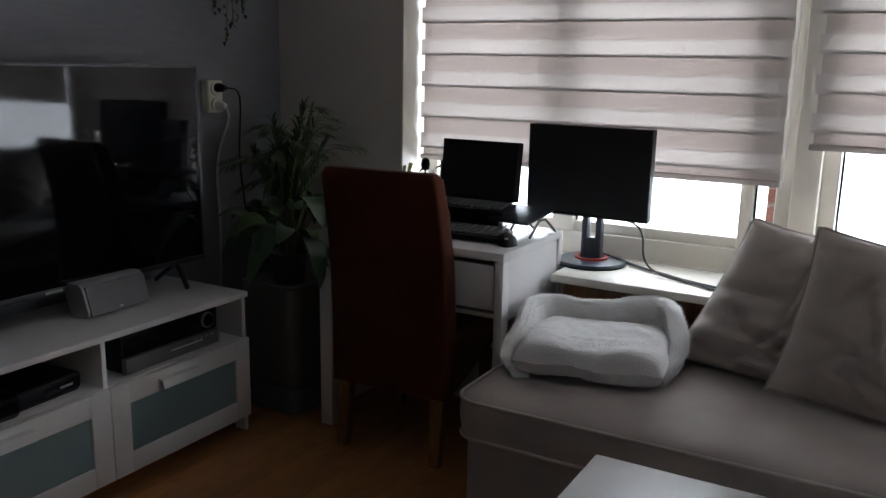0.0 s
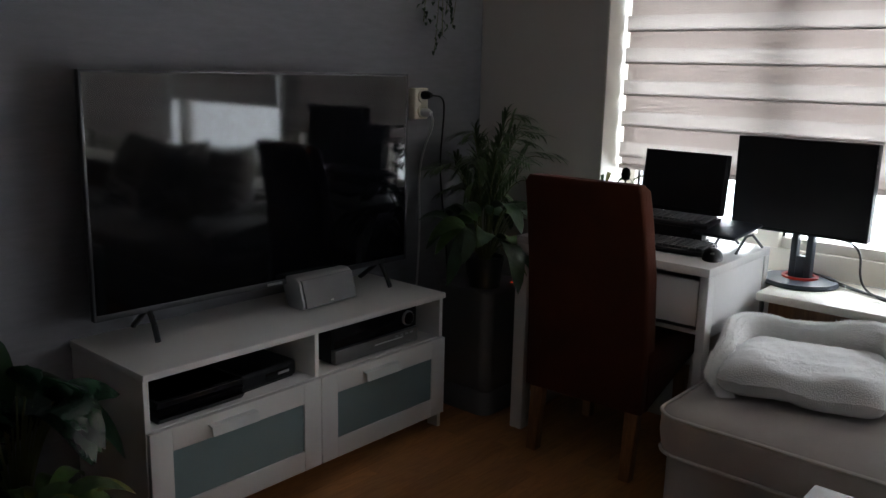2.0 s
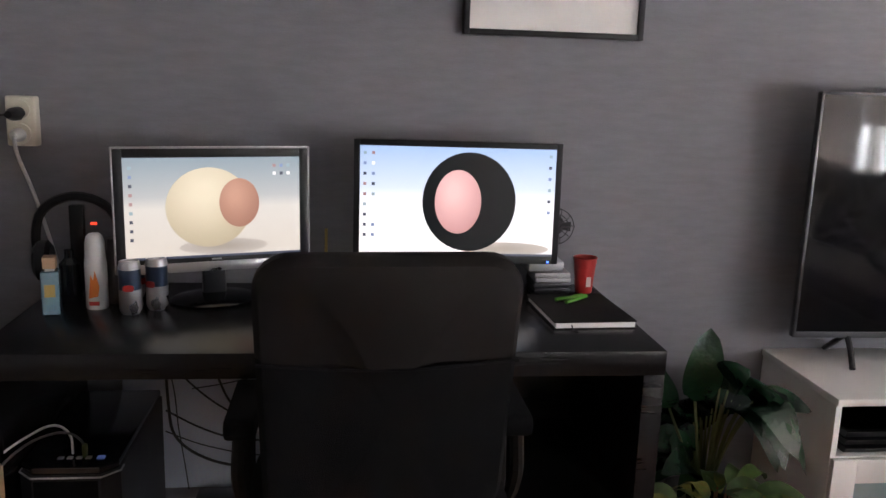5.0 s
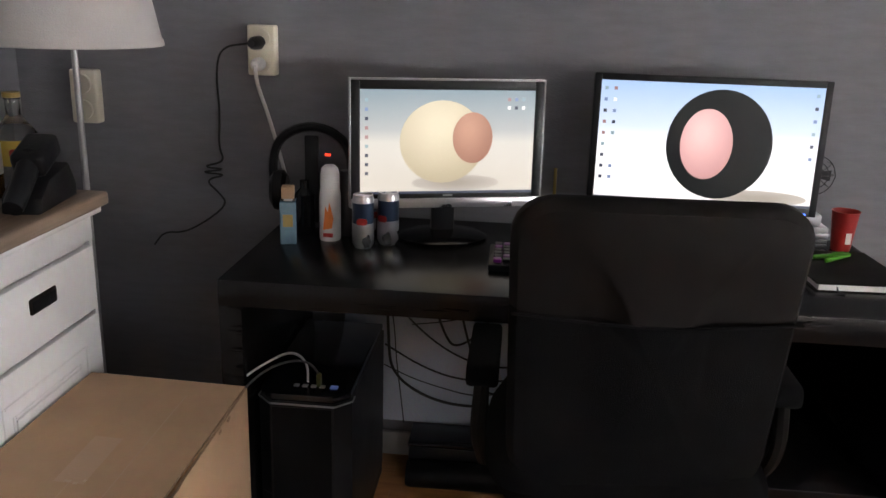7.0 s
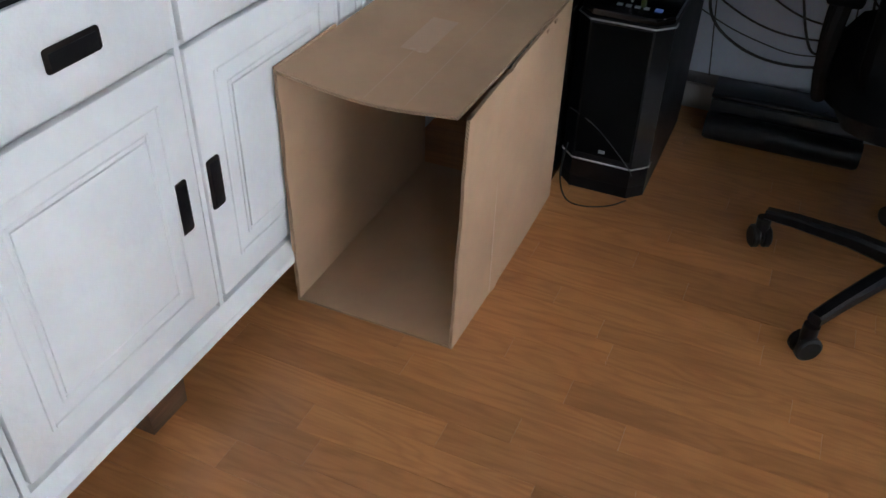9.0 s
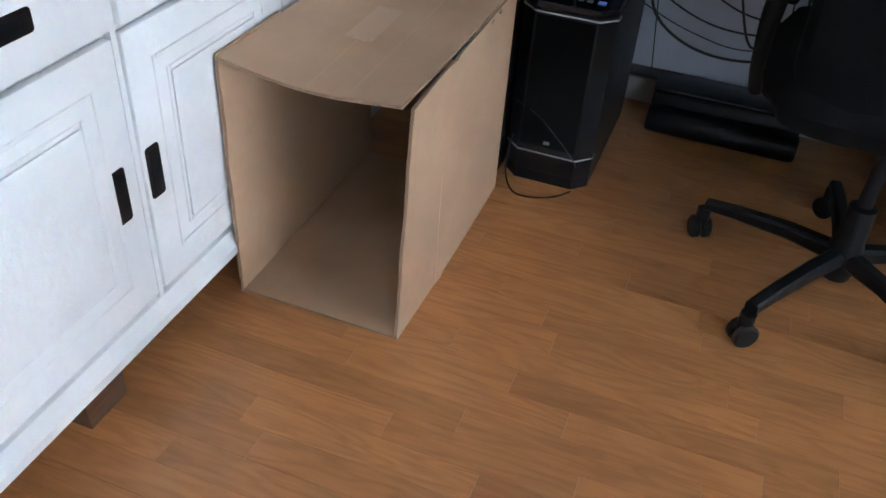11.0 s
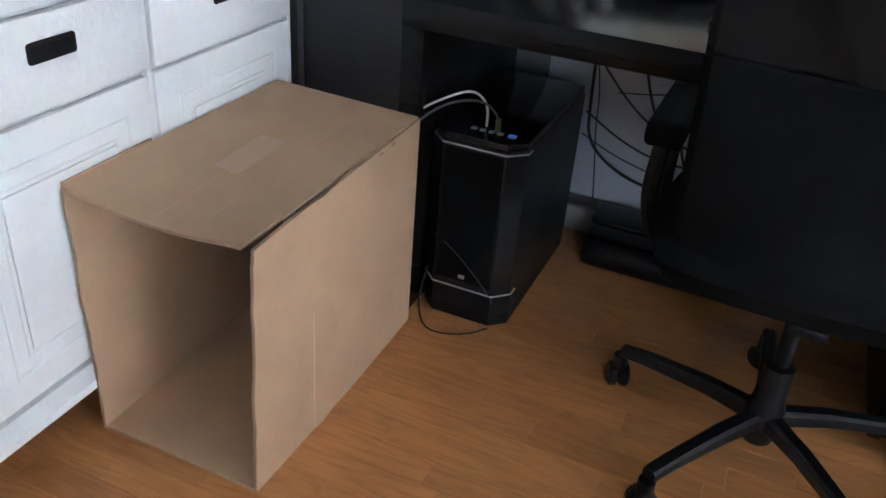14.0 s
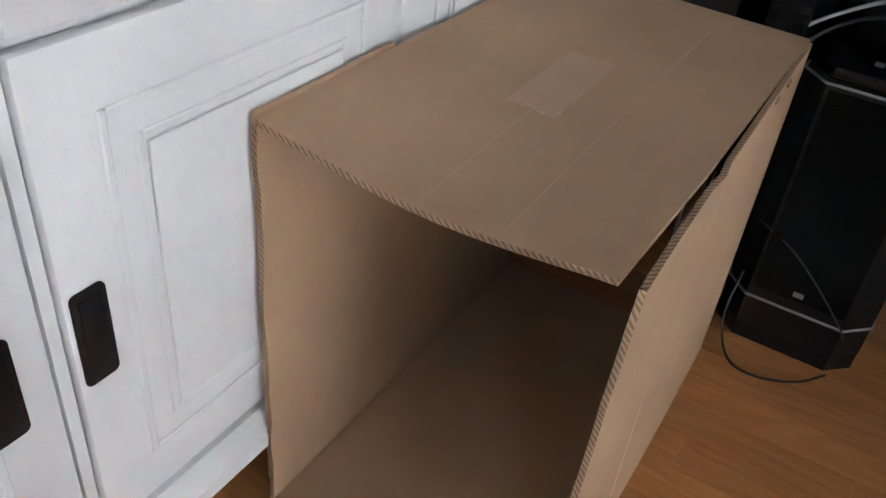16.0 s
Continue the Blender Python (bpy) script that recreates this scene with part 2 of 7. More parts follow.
M["desk_foil"] = material("white_gloss_foil", (0.8, 0.79, 0.78), 0.24, vary=0.03, scale=4, bump=0.01)
M["frosted"] = material("frosted_glass_panel", (0.22, 0.30, 0.31), 0.3, vary=0.06, scale=3, bump=0.02)
M["tv_black"] = material("tv_plastic", (0.012, 0.012, 0.013), 0.35, vary=0.1, bump=0.02)
M["tv_screen"] = material("tv_glass", (0.004, 0.004, 0.005), 0.055, vary=0.02, bump=0.0, spec=0.4)
M["slate"] = material("dark_slate_plastic", (0.022, 0.03, 0.042), 0.42, vary=0.1, bump=0.02)
M["dull_screen"] = material("matt_screen", (0.006, 0.006, 0.007), 0.45, vary=0.05, bump=0.0)
M["gunmetal"] = material("gunmetal", (0.09, 0.09, 0.095), 0.35, metal=0.8, vary=0.06, bump=0.02)
M["silver"] = material("silver_plastic", (0.42, 0.42, 0.43), 0.4, metal=0.5, vary=0.05, bump=0.02)
M["silver_cloth"] = material("silver_grille", (0.30, 0.30, 0.31), 0.6, metal=0.3, vary=0.08, bump=0.4, fine=700)
M["black"] = material("black_plastic", (0.007, 0.007, 0.0085), 0.42, vary=0.15, bump=0.06, spec=0.35)
M["black_gloss"] = material("black_gloss", (0.01, 0.01, 0.012), 0.15, vary=0.05, bump=0.0)
M["black_wood"] = wood_material("black_brown_foil", (0.0085, 0.0075, 0.0078), (0.0055, 0.005, 0.0052), 0.27, 1, 1.5, 0.05, 0.04, 0.25)
M["black_leather"] = material("black_leatherette", (0.012, 0.0098, 0.009), 0.7, vary=0.15, scale=5, bump=0.08, fine=400, spec=0.12)
M["black_mesh"] = material("black_chair_fabric", (0.0052, 0.005, 0.0052), 0.9, vary=0.2, scale=20, bump=0.3, fine=500, spec=0.08)
M["rust"] = material("rust_velour", (0.092, 0.022, 0.0085), 0.9, vary=0.22, scale=6, bump=0.3, fine=260, sheen=0.06, spec=0.2)
M["chair_wood"] = wood_material("chair_leg_oak", (0.32, 0.15, 0.06), (0.2, 0.085, 0.03), 0.4, 2, 2.0)
M["sofa"] = material("taupe_woven_cotton", (0.56, 0.5, 0.465), 0.95, vary=0.12, scale=5, bump=0.5, fine=420, sheen=0.2)
M["piping"] = material("pale_piping", (0.66, 0.62, 0.58), 0.9, vary=0.08, fine=400)
M["pillow"] = material("taupe_pillow_linen", (0.65, 0.575, 0.52), 0.95, vary=0.14, scale=7, bump=0.6, fine=350, sheen=0.2)
M["fleece"] = material("white_fleece", (0.8, 0.79, 0.77), 1.0, vary=0.06, scale=14, bump=0.5, fine=240, sheen=0.4)
M["table_white"] = material("white_lacquer", (0.74, 0.74, 0.72), 0.25, vary=0.03, bump=0.01)
M["cabinet"] = material("white_chalk_paint", (0.8, 0.8, 0.8), 0.6, vary=0.06, scale=5, bump=0.12, fine=60)
M["cabinet_top"] = wood_material("grey_oak_top", (0.36, 0.27, 0.2), (0.23, 0.165, 0.12), 0.5, 0, 1.0)
M["handle_dark"] = material("dark_bronze", (0.045, 0.035, 0.03), 0.4, metal=0.7, vary=0.25, scale=30, bump=0.1)
M["card"] = material("corrugated_card", (0.475, 0.312, 0.188), 0.8, vary=0.08, scale=6, bump=0.05, fine=45, stretch=(1, 1, 1))
M["card_edge"] = flute_material("card_cut_edge", (0.40, 0.27, 0.17), (0.2, 0.125, 0.075))
# torn paper, and the painted highlight on the box's crease
M["torn_and_lit_card"] = material("torn_and_lit_card_paper", (0.58, 0.43, 0.31), 0.95, vary=0.1, bump=0.2)
M["tape"] = material("clear_tape", (0.475, 0.315, 0.2), 0.45, vary=0.05, bump=0.05)
M["cream_plastic"] = material("cream_plastic", (0.66, 0.62, 0.5), 0.4, vary=0.05, bump=0.02)
M["white_plastic"] = material("white_plastic", (0.75, 0.75, 0.74), 0.4, vary=0.04, bump=0.02)
M["cable_black"] = material("black_cable", (0.012, 0.012, 0.013), 0.5, vary=0.1, bump=0)
M["cable_white"] = material("white_cable", (0.6, 0.6, 0.6), 0.5, vary=0.1, bump=0)
M["leaf_gloss"] = material("glossy_dark_leaf", (0.014, 0.042, 0.02), 0.26, vary=0.3, scale=14, bump=0.2, fine=70, island=0.25)
M["leaf_dark"] = material("dark_green_leaf", (0.03, 0.064, 0.024), 0.38, vary=0.35, scale=12, bump=0.15, fine=60, island=0.3)
M["leaf_mid"] = material("green_leaf", (0.07, 0.125, 0.03), 0.45, vary=0.35, scale=12, bump=0.15, fine=60, island=0.35)
M["leaf_palm"] = material("palm_leaf", (0.075, 0.118, 0.042), 0.5, vary=0.3, scale=12, bump=0.1, fine=60, island=0.3)
M["leaf_yellow"] = material("variegated_leaf", (0.22, 0.2, 0.03), 0.45, vary=0.4, scale=14, second=(0.07, 0.12, 0.02), bump=0.1, island=0.2)
M["stem"] = material("green_stem", (0.12, 0.13, 0.04), 0.6, vary=0.2)
M["stem_red"] = material("russet_stem", (0.22, 0.07, 0.025), 0.6, vary=0.2)
M["soil"] = material("potting_soil", (0.03, 0.02, 0.014), 0.95, vary=0.4, scale=60, bump=1.0, fine=200)
M["planter"] = material("dark_grey_metal", (0.19, 0.185, 0.18), 0.4, metal=0.3, vary=0.08, scale=3, bump=0.05)
M["planter_base"] = material("grey_plastic_base", (0.17, 0.17, 0.175), 0.5, vary=0.08, bump=0.03)
M["pot"] = material("dark_plastic_pot", (0.03, 0.03, 0.032), 0.5, vary=0.1)
M["red"] = material("red_plastic", (0.36, 0.018, 0.014), 0.4, vary=0.06, bump=0.02)
M["green"] = material("green_plastic", (0.06, 0.25, 0.02), 0.4, vary=0.06, bump=0.02)
M["lime"] = material("lime_print", (0.27, 0.42, 0.03), 0.55, vary=0.1, bump=0.03)
M["paper"] = material("paper_white", (0.75, 0.74, 0.71), 0.8, vary=0.04, bump=0.08)
M["lampshade"] = material("white_lampshade", (0.74, 0.72, 0.70), 0.9, vary=0.05, bump=0.2, fine=300, translucent=0.3)
M["underwall"] = material("bare_blue_white_wall", (0.58, 0.63, 0.73), 0.85, vary=0.12, scale=3, bump=0.2)
M["foot_wood"] = wood_material("dark_wood_foot", (0.15, 0.075, 0.04), (0.085, 0.042, 0.022), 0.4, 0, 2.0)
M["brick"] = material("red_brick", (0.36, 0.16, 0.11), 0.9, vary=0.2, scale=20, bump=0.6, island=0.2)
M["mortar"] = material("mortar", (0.42, 0.4, 0.37), 0.95, vary=0.1, bump=0.4)
M["ground"] = material("grey_paving", (0.3, 0.3, 0.3), 0.9, vary=0.15, scale=0.5, bump=0.3)


# ---- building helpers ----
def thing(name, label, category, loc=(0, 0, 0), rz=0.0, group="", kind=""):
    ob = new(name)
    ob.empty_display_size = 0.1
    ob.matrix_basis = pose(*loc, 0, 0, rz)
    return tagged(ob, label, category, group, kind)


def mesh_of(name, bm, mat, smooth=True):
    me = bpy.data.meshes.new(name)
    bm.normal_update()
    bm.to_mesh(me)
    bm.free()
    for m in (mat if isinstance(mat, (list, tuple)) else [mat]):
        me.materials.append(m)
    if smooth:
        me.polygons.foreach_set("use_smooth", [True] * len(me.polygons))
        me.set_sharp_from_angle(angle=radians(38))
    return me


def part(name, bm, mat, parent, label="", smooth=True):
    ob = new(name, mesh_of(name, bm, mat, smooth))
    ob.parent = parent
    if label:
        ob["label"] = label
    return ob


def solid(name, bm, mat, label, category, kind="", group="", smooth=True):
    return tagged(new(name, mesh_of(name, bm, mat, smooth)), label, category, group, kind)


def box(bm, x0, x1, y0, y1, z0, z1, bevel=0.0, seg=2, mat=0, turn=None):
    before = set(bm.faces)
    made = bmesh.ops.create_cube(bm, size=1.0)
    m = Matrix.Translation(((x0 + x1) / 2, (y0 + y1) / 2, (z0 + z1) / 2)) @ Matrix.Diagonal((x1 - x0, y1 - y0, z1 - z0, 1))
    bmesh.ops.transform(bm, matrix=m, verts=made["verts"])
    if bevel:
        edges = list({e for v in made["verts"] for e in v.link_edges})
        bmesh.ops.bevel(bm, geom=edges, offset=bevel, segments=seg, affect="EDGES", profile=0.5)
    faces = [f for f in bm.faces if f not in before]
    for f in faces:
        f.material_index = mat
    if turn is not None:
        bmesh.ops.transform(bm, matrix=turn, verts=list({v for f in faces for v in f.verts}))
    return bm


def B(*a, **k):
    return box(bmesh.new(), *a, **k)


def lathe(profile, n=24, at=(0, 0, 0), bm=None, mat=0, squash=1.0):
    """A turned body from (radius, height) pairs, closed where a radius is nought."""
    bm = bm or bmesh.new()
    rings = []
    for r, z in profile:
        if r < 1e-5:
            rings.append([bm.verts.new((at[0], at[1], at[2] + z))])
        else:
            rings.append([bm.verts.new((at[0] + r * math.cos(2 * math.pi * i / n), at[1] + squash * r * math.sin(2 * math.pi * i / n), at[2] + z)) for i in range(n)])
    for a, b in zip(rings, rings[1:]):
        for i in range(n):
            j = (i + 1) % n
            if len(a) == 1 and len(b) == 1:
                continue
            if len(a) == 1:
                f = bm.faces.new((a[0], b[j], b[i]))
            elif len(b) == 1:
                f = bm.faces.new((a[i], a[j], b[0]))
            else:
                f = bm.faces.new((a[i], a[j], b[j], b[i]))
            f.material_index = mat
    return bm


def tube(points, radius, n=8, bm=None, smooth=3, mat=0, taper=1.0):
    """A round bar or cable along a smoothed line of points."""
    bm = bm or bmesh.new()
    pts = [Vector(p) for p in points]
    for _ in range(smooth):
        if len(pts) < 3:
            break
        cut = [pts[0]]
        for a, b in zip(pts, pts[1:]):
            cut += [a * 0.75 + b * 0.25, a * 0.25 + b * 0.75]
        pts = cut + [pts[-1]]
    rings, side = [], None
    for i, p in enumerate(pts):
        way = (pts[min(i + 1, len(pts) - 1)] - pts[max(i - 1, 0)]).normalized()
        if side is None:
            side = way.orthogonal().normalized()
        side = (side - way * side.dot(way)).normalized()
        up = way.cross(side)
        r = radius * (1 + (taper - 1) * i / max(1, len(pts) - 1))
        rings.append([bm.verts.new(p + r * (math.cos(2 * math.pi * k / n) * side + math.sin(2 * math.pi * k / n) * up)) for k in range(n)])
    for a, b in zip(rings, rings[1:]):
        for k in range(n):
            bm.faces.new((a[k], a[(k + 1) % n], b[(k + 1) % n], b[k])).material_index = mat
    for ring in (rings[0][::-1], rings[-1]):
        bm.faces.new(ring).material_index = mat
    return bm


def slab(outline, depth, plane="xz", at=0.0, bm=None, bevel=0.0, mat=0):
    """A flat outline given in one plane and drawn out along the third axis."""
    bm = bm or bmesh.new()
    def put(u, v, d):
        return {"xz": (u, at + d, v), "yz": (at + d, u, v), "xy": (u, v, at + d)}[plane]
    front = [bm.verts.new(put(u, v, 0)) for u, v in outline]
    back = [bm.verts.new(put(u, v, depth)) for u, v in outline]
    faces = [bm.faces.new(front), bm.faces.new(back[::-1])]
    n = len(outline)
    for i in range(n):
        faces.append(bm.faces.new((front[i], back[i], back[(i + 1) % n], front[(i + 1) % n])))
    for f in faces:
        f.material_index = mat
    bmesh.ops.recalc_face_normals(bm, faces=faces)
    if bevel:
        edges = list({e for f in faces[:2] for e in f.edges})
        bmesh.ops.bevel(bm, geom=edges, offset=bevel, segments=2, affect="EDGES", profile=0.5)
    return bm


def rounded(w, h, r, cx=0.0, cz=0.0, n=6, top_only=False):
    """A rounded rectangle outline."""
    pts = []
    for k, (sx, sz) in enumerate(((1, 1), (-1, 1), (-1, -1), (1, -1))):
        rr = 0.01 if top_only and sz < 0 else r
        for i in range(n + 1):
            a = math.pi / 2 * (k + i / n)
            pts.append((cx + sx * (w / 2 - rr) + rr * math.cos(a), cz + sz * (h / 2 - rr) + rr * math.sin(a)))
    return pts


def soft_block(w, d, h, bulge=0.03, n=14, wrinkle=0.0, corner=0.2, seed=0.0, crown=1.0, power=4.0):
    """A stuffed cushion lying in xy: full in the middle, thin at the seam, with folds."""
    bm = bmesh.new()
    grid = {}
    for s in (1, -1):
        for i in range(n + 1):
            for j in range(n + 1):
                u, v = 2 * i / n - 1, 2 * j / n - 1
                edge = i in (0, n) or j in (0, n)
                if edge and s < 0:
                    grid[s, i, j] = grid[1, i, j]
                    continue
                pinch = 1 - corner * (abs(u) * abs(v)) ** 3
                full = max(0.0, (1 - abs(u) ** power) * (1 - abs(v) ** power)) ** 0.5
                z = s * (h / 2) * full * crown
                x, y = u * w / 2 * (1 - bulge * (1 - v * v) * -1 - bulge), v * d / 2 * (1 + bulge * (1 - u * u) - bulge)
                if wrinkle:
                    q = Vector((x * 4 + seed, y * 4 - seed, seed))
                    z += wrinkle * noise.noise(q) * full * s + wrinkle * 0.5 * noise.noise(q * 2.7) * full
                    fold = noise.noise(Vector((x * 3 + seed, y * 9, 2 * seed)))
                    z += s * wrinkle * 1.2 * (abs(fold) ** 0.5 - 0.4) * full
                grid[s, i, j] = bm.verts.new((x * pinch, y * pinch, z))
    for s in (1, -1):
        for i in range(n):
            for j in range(n):
                q = [grid[s, i, j], grid[s, i + 1, j], grid[s, i + 1, j + 1], grid[s, i, j + 1]]
                if len(set(q)) == 4:
                    try:
                        bm.faces.new(q if s > 0 else q[::-1])
                    except ValueError:
                        pass
    return bm


def moved(bm, m):
    bmesh.ops.transform(bm, matrix=m, verts=bm.verts[:])
    return bm


def leaf(bm, base, way, up, length, width, droop=0.5, n=6, fold=0.25, mat=0, tip=1.5):
    """One blade: a folded, drooping strip that swells and narrows to a point."""
    way, up = Vector(way).normalized(), Vector(up).normalized()
    side = way.cross(up)
    if side.length < 1e-3:
        side = way.orthogonal()
    side.normalize()
    up = side.cross(way).normalized()
    rows = []
    for i in range(n + 1):
        s = i / n
        c = Vector(base) + way * (length * s * (1 - 0.18 * droop * s)) - Vector((0, 0, 1)) * (droop * length * s * s * 0.55) + up * (0.12 * length * math.sin(math.pi * s))
        w = width * 0.5 * (math.sin(math.pi * min(1, s ** 0.75)) ** (1 / tip) if 0 < s < 1 else 0.02)
        lift = up * fold * w
        rows.append([bm.verts.new(c - side * w + lift), bm.verts.new(c), bm.verts.new(c + side * w + lift)])
    for a, b in zip(rows, rows[1:]):
        for k in range(2):
            bm.faces.new((a[k], a[k + 1], b[k + 1], b[k])).material_index = mat
    return bm


# ---- the room ----
WEST, NORTH, SOUTH, EAST, HIGH = -2.835, 2.72, -2.02, 2.75, 2.55
WIN = ((-2.21, -0.745), (-0.66, 2.2))     # the two windows, along x
SILL, HEAD, GLASS = 0.62, 2.35, 2.96


def structure(name, bm, mat, label, category):
    return solid(name, bm, mat, label, category, "structure")


structure("floor", B(WEST - 0.2, EAST + 0.2, SOUTH - 0.2, NORTH + 0.4, -0.12, -0.012), M["soil"], "laminate floor of warm oak strips", "floor")
structure("ceiling", B(WEST - 0.2, EAST + 0.2, SOUTH - 0.2, NORTH + 0.4, HIGH, HIGH + 0.15), M["ceiling"], "white painted ceiling", "ceiling")
structure("wall_west", B(WEST - 0.2, WEST, SOUTH - 0.2, NORTH + 0.4, -0.012, HIGH), M["wallpaper"], "wall with dark grey brushed wallpaper", "wall")
structure("wall_south", B(WEST, EAST, SOUTH - 0.2, SOUTH, -0.012, HIGH), M["wallpaper"], "dark grey papered wall behind the sideboard", "wall")
# the opening in this wall is added to let the fill lamp in
east = bmesh.new()
box(east, EAST, EAST + 0.2, SOUTH - 0.2, 1.05, -0.012, HIGH)
box(east, EAST, EAST + 0.2, 2.45, NORTH + 0.4, -0.012, HIGH)
box(east, EAST, EAST + 0.2, 1.05, 2.45, -0.012, 0.62)
box(east, EAST, EAST + 0.2, 1.05, 2.45, 2.35, HIGH)
structure("wall_east", east, M["wall"], "plain beige painted wall with an opening for added fill light", "wall")
north = bmesh.new()
box(north, WEST, WIN[0][0], NORTH, NORTH + 0.3, -0.012, HIGH)
box(north, WIN[0][0], WIN[1][1], NORTH, NORTH + 0.3, -0.012, SILL - 0.05)
box(north, WIN[0][0], WIN[1][1], NORTH, NORTH + 0.3, HEAD, HIGH)
box(north, WIN[1][1], EAST, NORTH, NORTH + 0.3, -0.012, HIGH)
structure("wall_north", north, M["wall"], "beige painted wall with two wide windows", "wall")
structure("baseboard", B(WEST, WEST + 0.014, SOUTH, NORTH, 0.0, 0.075, bevel=0.003), M["skirting"], "grey skirting along the papered wall", "skirting")
structure("ground", B(-60, 60, NORTH + 0.45, 120, -3.2, -3.0), M["ground"], "grey paved ground outside, far below", "ground")

# wooden cladding under the window board
structure("trim", B(-1.47, 2.2, NORTH - 0.03, NORTH - 0.002, 0.3, SILL - 0.035, bevel=0.003), M["chair_wood"], "reddish wood cladding beneath the window board", "cladding")


def window(name, x0, x1, bars, label):
    win = thing(name, label, "window", kind="structure")
    frame = bmesh.new()
    f = 0.055
    y0, y1 = GLASS - 0.035, GLASS + 0.035
    box(frame, x0, x0 + f, y0, y1, SILL, HEAD, bevel=0.006)
    box(frame, x1 - f, x1, y0, y1, SILL, HEAD, bevel=0.006)
    box(frame, x0 + f, x1 - f, y0, y1, SILL, SILL + 0.09, bevel=0.006)
    box(frame, x0 + f, x1 - f, y0, y1, HEAD - f, HEAD, bevel=0.006)
    part("frame", frame, M["frame"], win)
    edges = [x0 + f] + [b for pair in bars for b in pair] + [x1 - f]
    for a, b in bars:
        part("mullion", B(a, b, y0 - 0.012, y1, SILL + 0.09, HEAD - f, bevel=0.006), M["frame"], win)
    for a, b in zip(edges[::2], edges[1::2]):
        sash = bmesh.new()
        box(sash, a, b, GLASS - 0.02, GLASS + 0.02, SILL + 0.09, SILL + 0.13, bevel=0.004)
        part("sash_rail", sash, M["frame"], win)
        pane = part("pane", B(a, b, GLASS - 0.004, GLASS + 0.004, SILL + 0.125, HEAD - f), M["pane"], win)
        pane.visible_shadow = False
        part("seal", B(a + 0.001, a + 0.009, GLASS - 0.012, GLASS - 0.005, SILL + 0.131, HEAD - f - 0.001), M["black"], win, "thin black glazing seal")
    return win


window("window_1", *WIN[0], [(-1.62, -1.535), (-0.915, -0.872)], "wide cream-framed window behind a striped blind")
window("window_2", *WIN[1], [(0.55, 0.63)], "second cream-framed window, half covered by its blind")
post = structure("window_post", B(WIN[0][1], WIN[1][0], NORTH + 0.155, NORTH + 0.3, SILL - 0.05, HEAD, bevel=0.006), M["frame"], "cream painted post between two windows", "window post")
# unseen window frame, added to go with the east fill lamp
added_win = thing("added_window", "added unseen side window that lets fill light in", "window", kind="structure")
for a in ((1.05, 1.11, 0.62, 2.35), (2.39, 2.45, 0.62, 2.35), (1.11, 2.39, 0.62, 0.69), (1.11, 2.39, 2.28, 2.35), (1.72, 1.78, 0.69, 2.28)):
    part("frame", B(EAST + 0.06, EAST + 0.13, *a, bevel=0.005), M["frame"], added_win)
for a, b in ((1.11, 1.72), (1.78, 2.39)):
    part("pane", B(EAST + 0.09, EAST + 0.098, a, b, 0.69, 2.28), M["pane"], added_win).visible_shadow = False
sill = bmesh.new()
box(sill, -1.47, WIN[1][1], 2.555, GLASS - 0.034, SILL - 0.03, SILL, bevel=0.006)
box(sill, WIN[0][0], -1.47, NORTH + 0.002, GLASS - 0.034, SILL - 0.03, SILL, bevel=0.004)
structure("window_sill", sill, M["frame"], "deep cream window board with cables on it", "window sill")
structure("window_reveal", B(WIN[0][0], WIN[0][0] + 0.012, NORTH - 0.004, GLASS - 0.036, SILL, HEAD, bevel=0.003), M["frame"], "white lining of the window opening", "window lining")


def blind(x0, x1, low, y, first, label):
    """A day-and-night roller blind: dense and sheer bands one above the other in two layers."""
    it = thing("roller_blind", label, "blind", group="window blinds")
    period, sheer = 0.1243, 0.0545
    z, k = low + 0.012, 0
    while z < HEAD - 0.08:
        top = min(HEAD - 0.06, first + k * period)
        part("dense_band", B(x0 + 0.012, x1, y, y + 0.0012, z, top + 0.002), M["blind_dense"], it)
        if top + sheer < HEAD - 0.06:
            part("sheer_band", B(x0, x1 - 0.002, y - 0.005, y - 0.0038, top - 0.008, top + sheer + 0.0008), M["blind_sheer"], it)
        z = top + sheer
        k += 1
    part("bottom_rail", B(x0, x1, y - 0.007, y + 0.007, low, low + 0.021, bevel=0.004), M["blind_dense"], it)
    part("cassette", B(x0 - 0.01, x1 + 0.01, y - 0.04, y + 0.04, HEAD - 0.07, HEAD - 0.002, bevel=0.01), M["white_plastic"], it)
    part("end_cap", B(x1, x1 + 0.006, y - 0.009, y + 0.009, low - 0.004, low + 0.024, bevel=0.002), M["white_plastic"], it)
    chain = tube([(x1 + 0.012, y - 0.01, HEAD - 0.08), (x1 + 0.013, y - 0.012, 1.6), (x1 + 0.012, y - 0.01, low + 0.02)], 0.0022, 6)
    part("chain", chain, M["white_plastic"], it)
    return it


blind(-2.19, -0.781, 0.955, 2.845, 1.0105, "beige striped roller blind, lowered most of the way")
blind(-0.702, 0.588, 1.085, 2.845, 1.152, "beige striped roller blind lowered half way")
# out of view: added to hold back the far pane's light
blind(0.596, 2.15, 0.78, 2.845, 0.85, "added unseen striped blind that blocks light from the far pane")

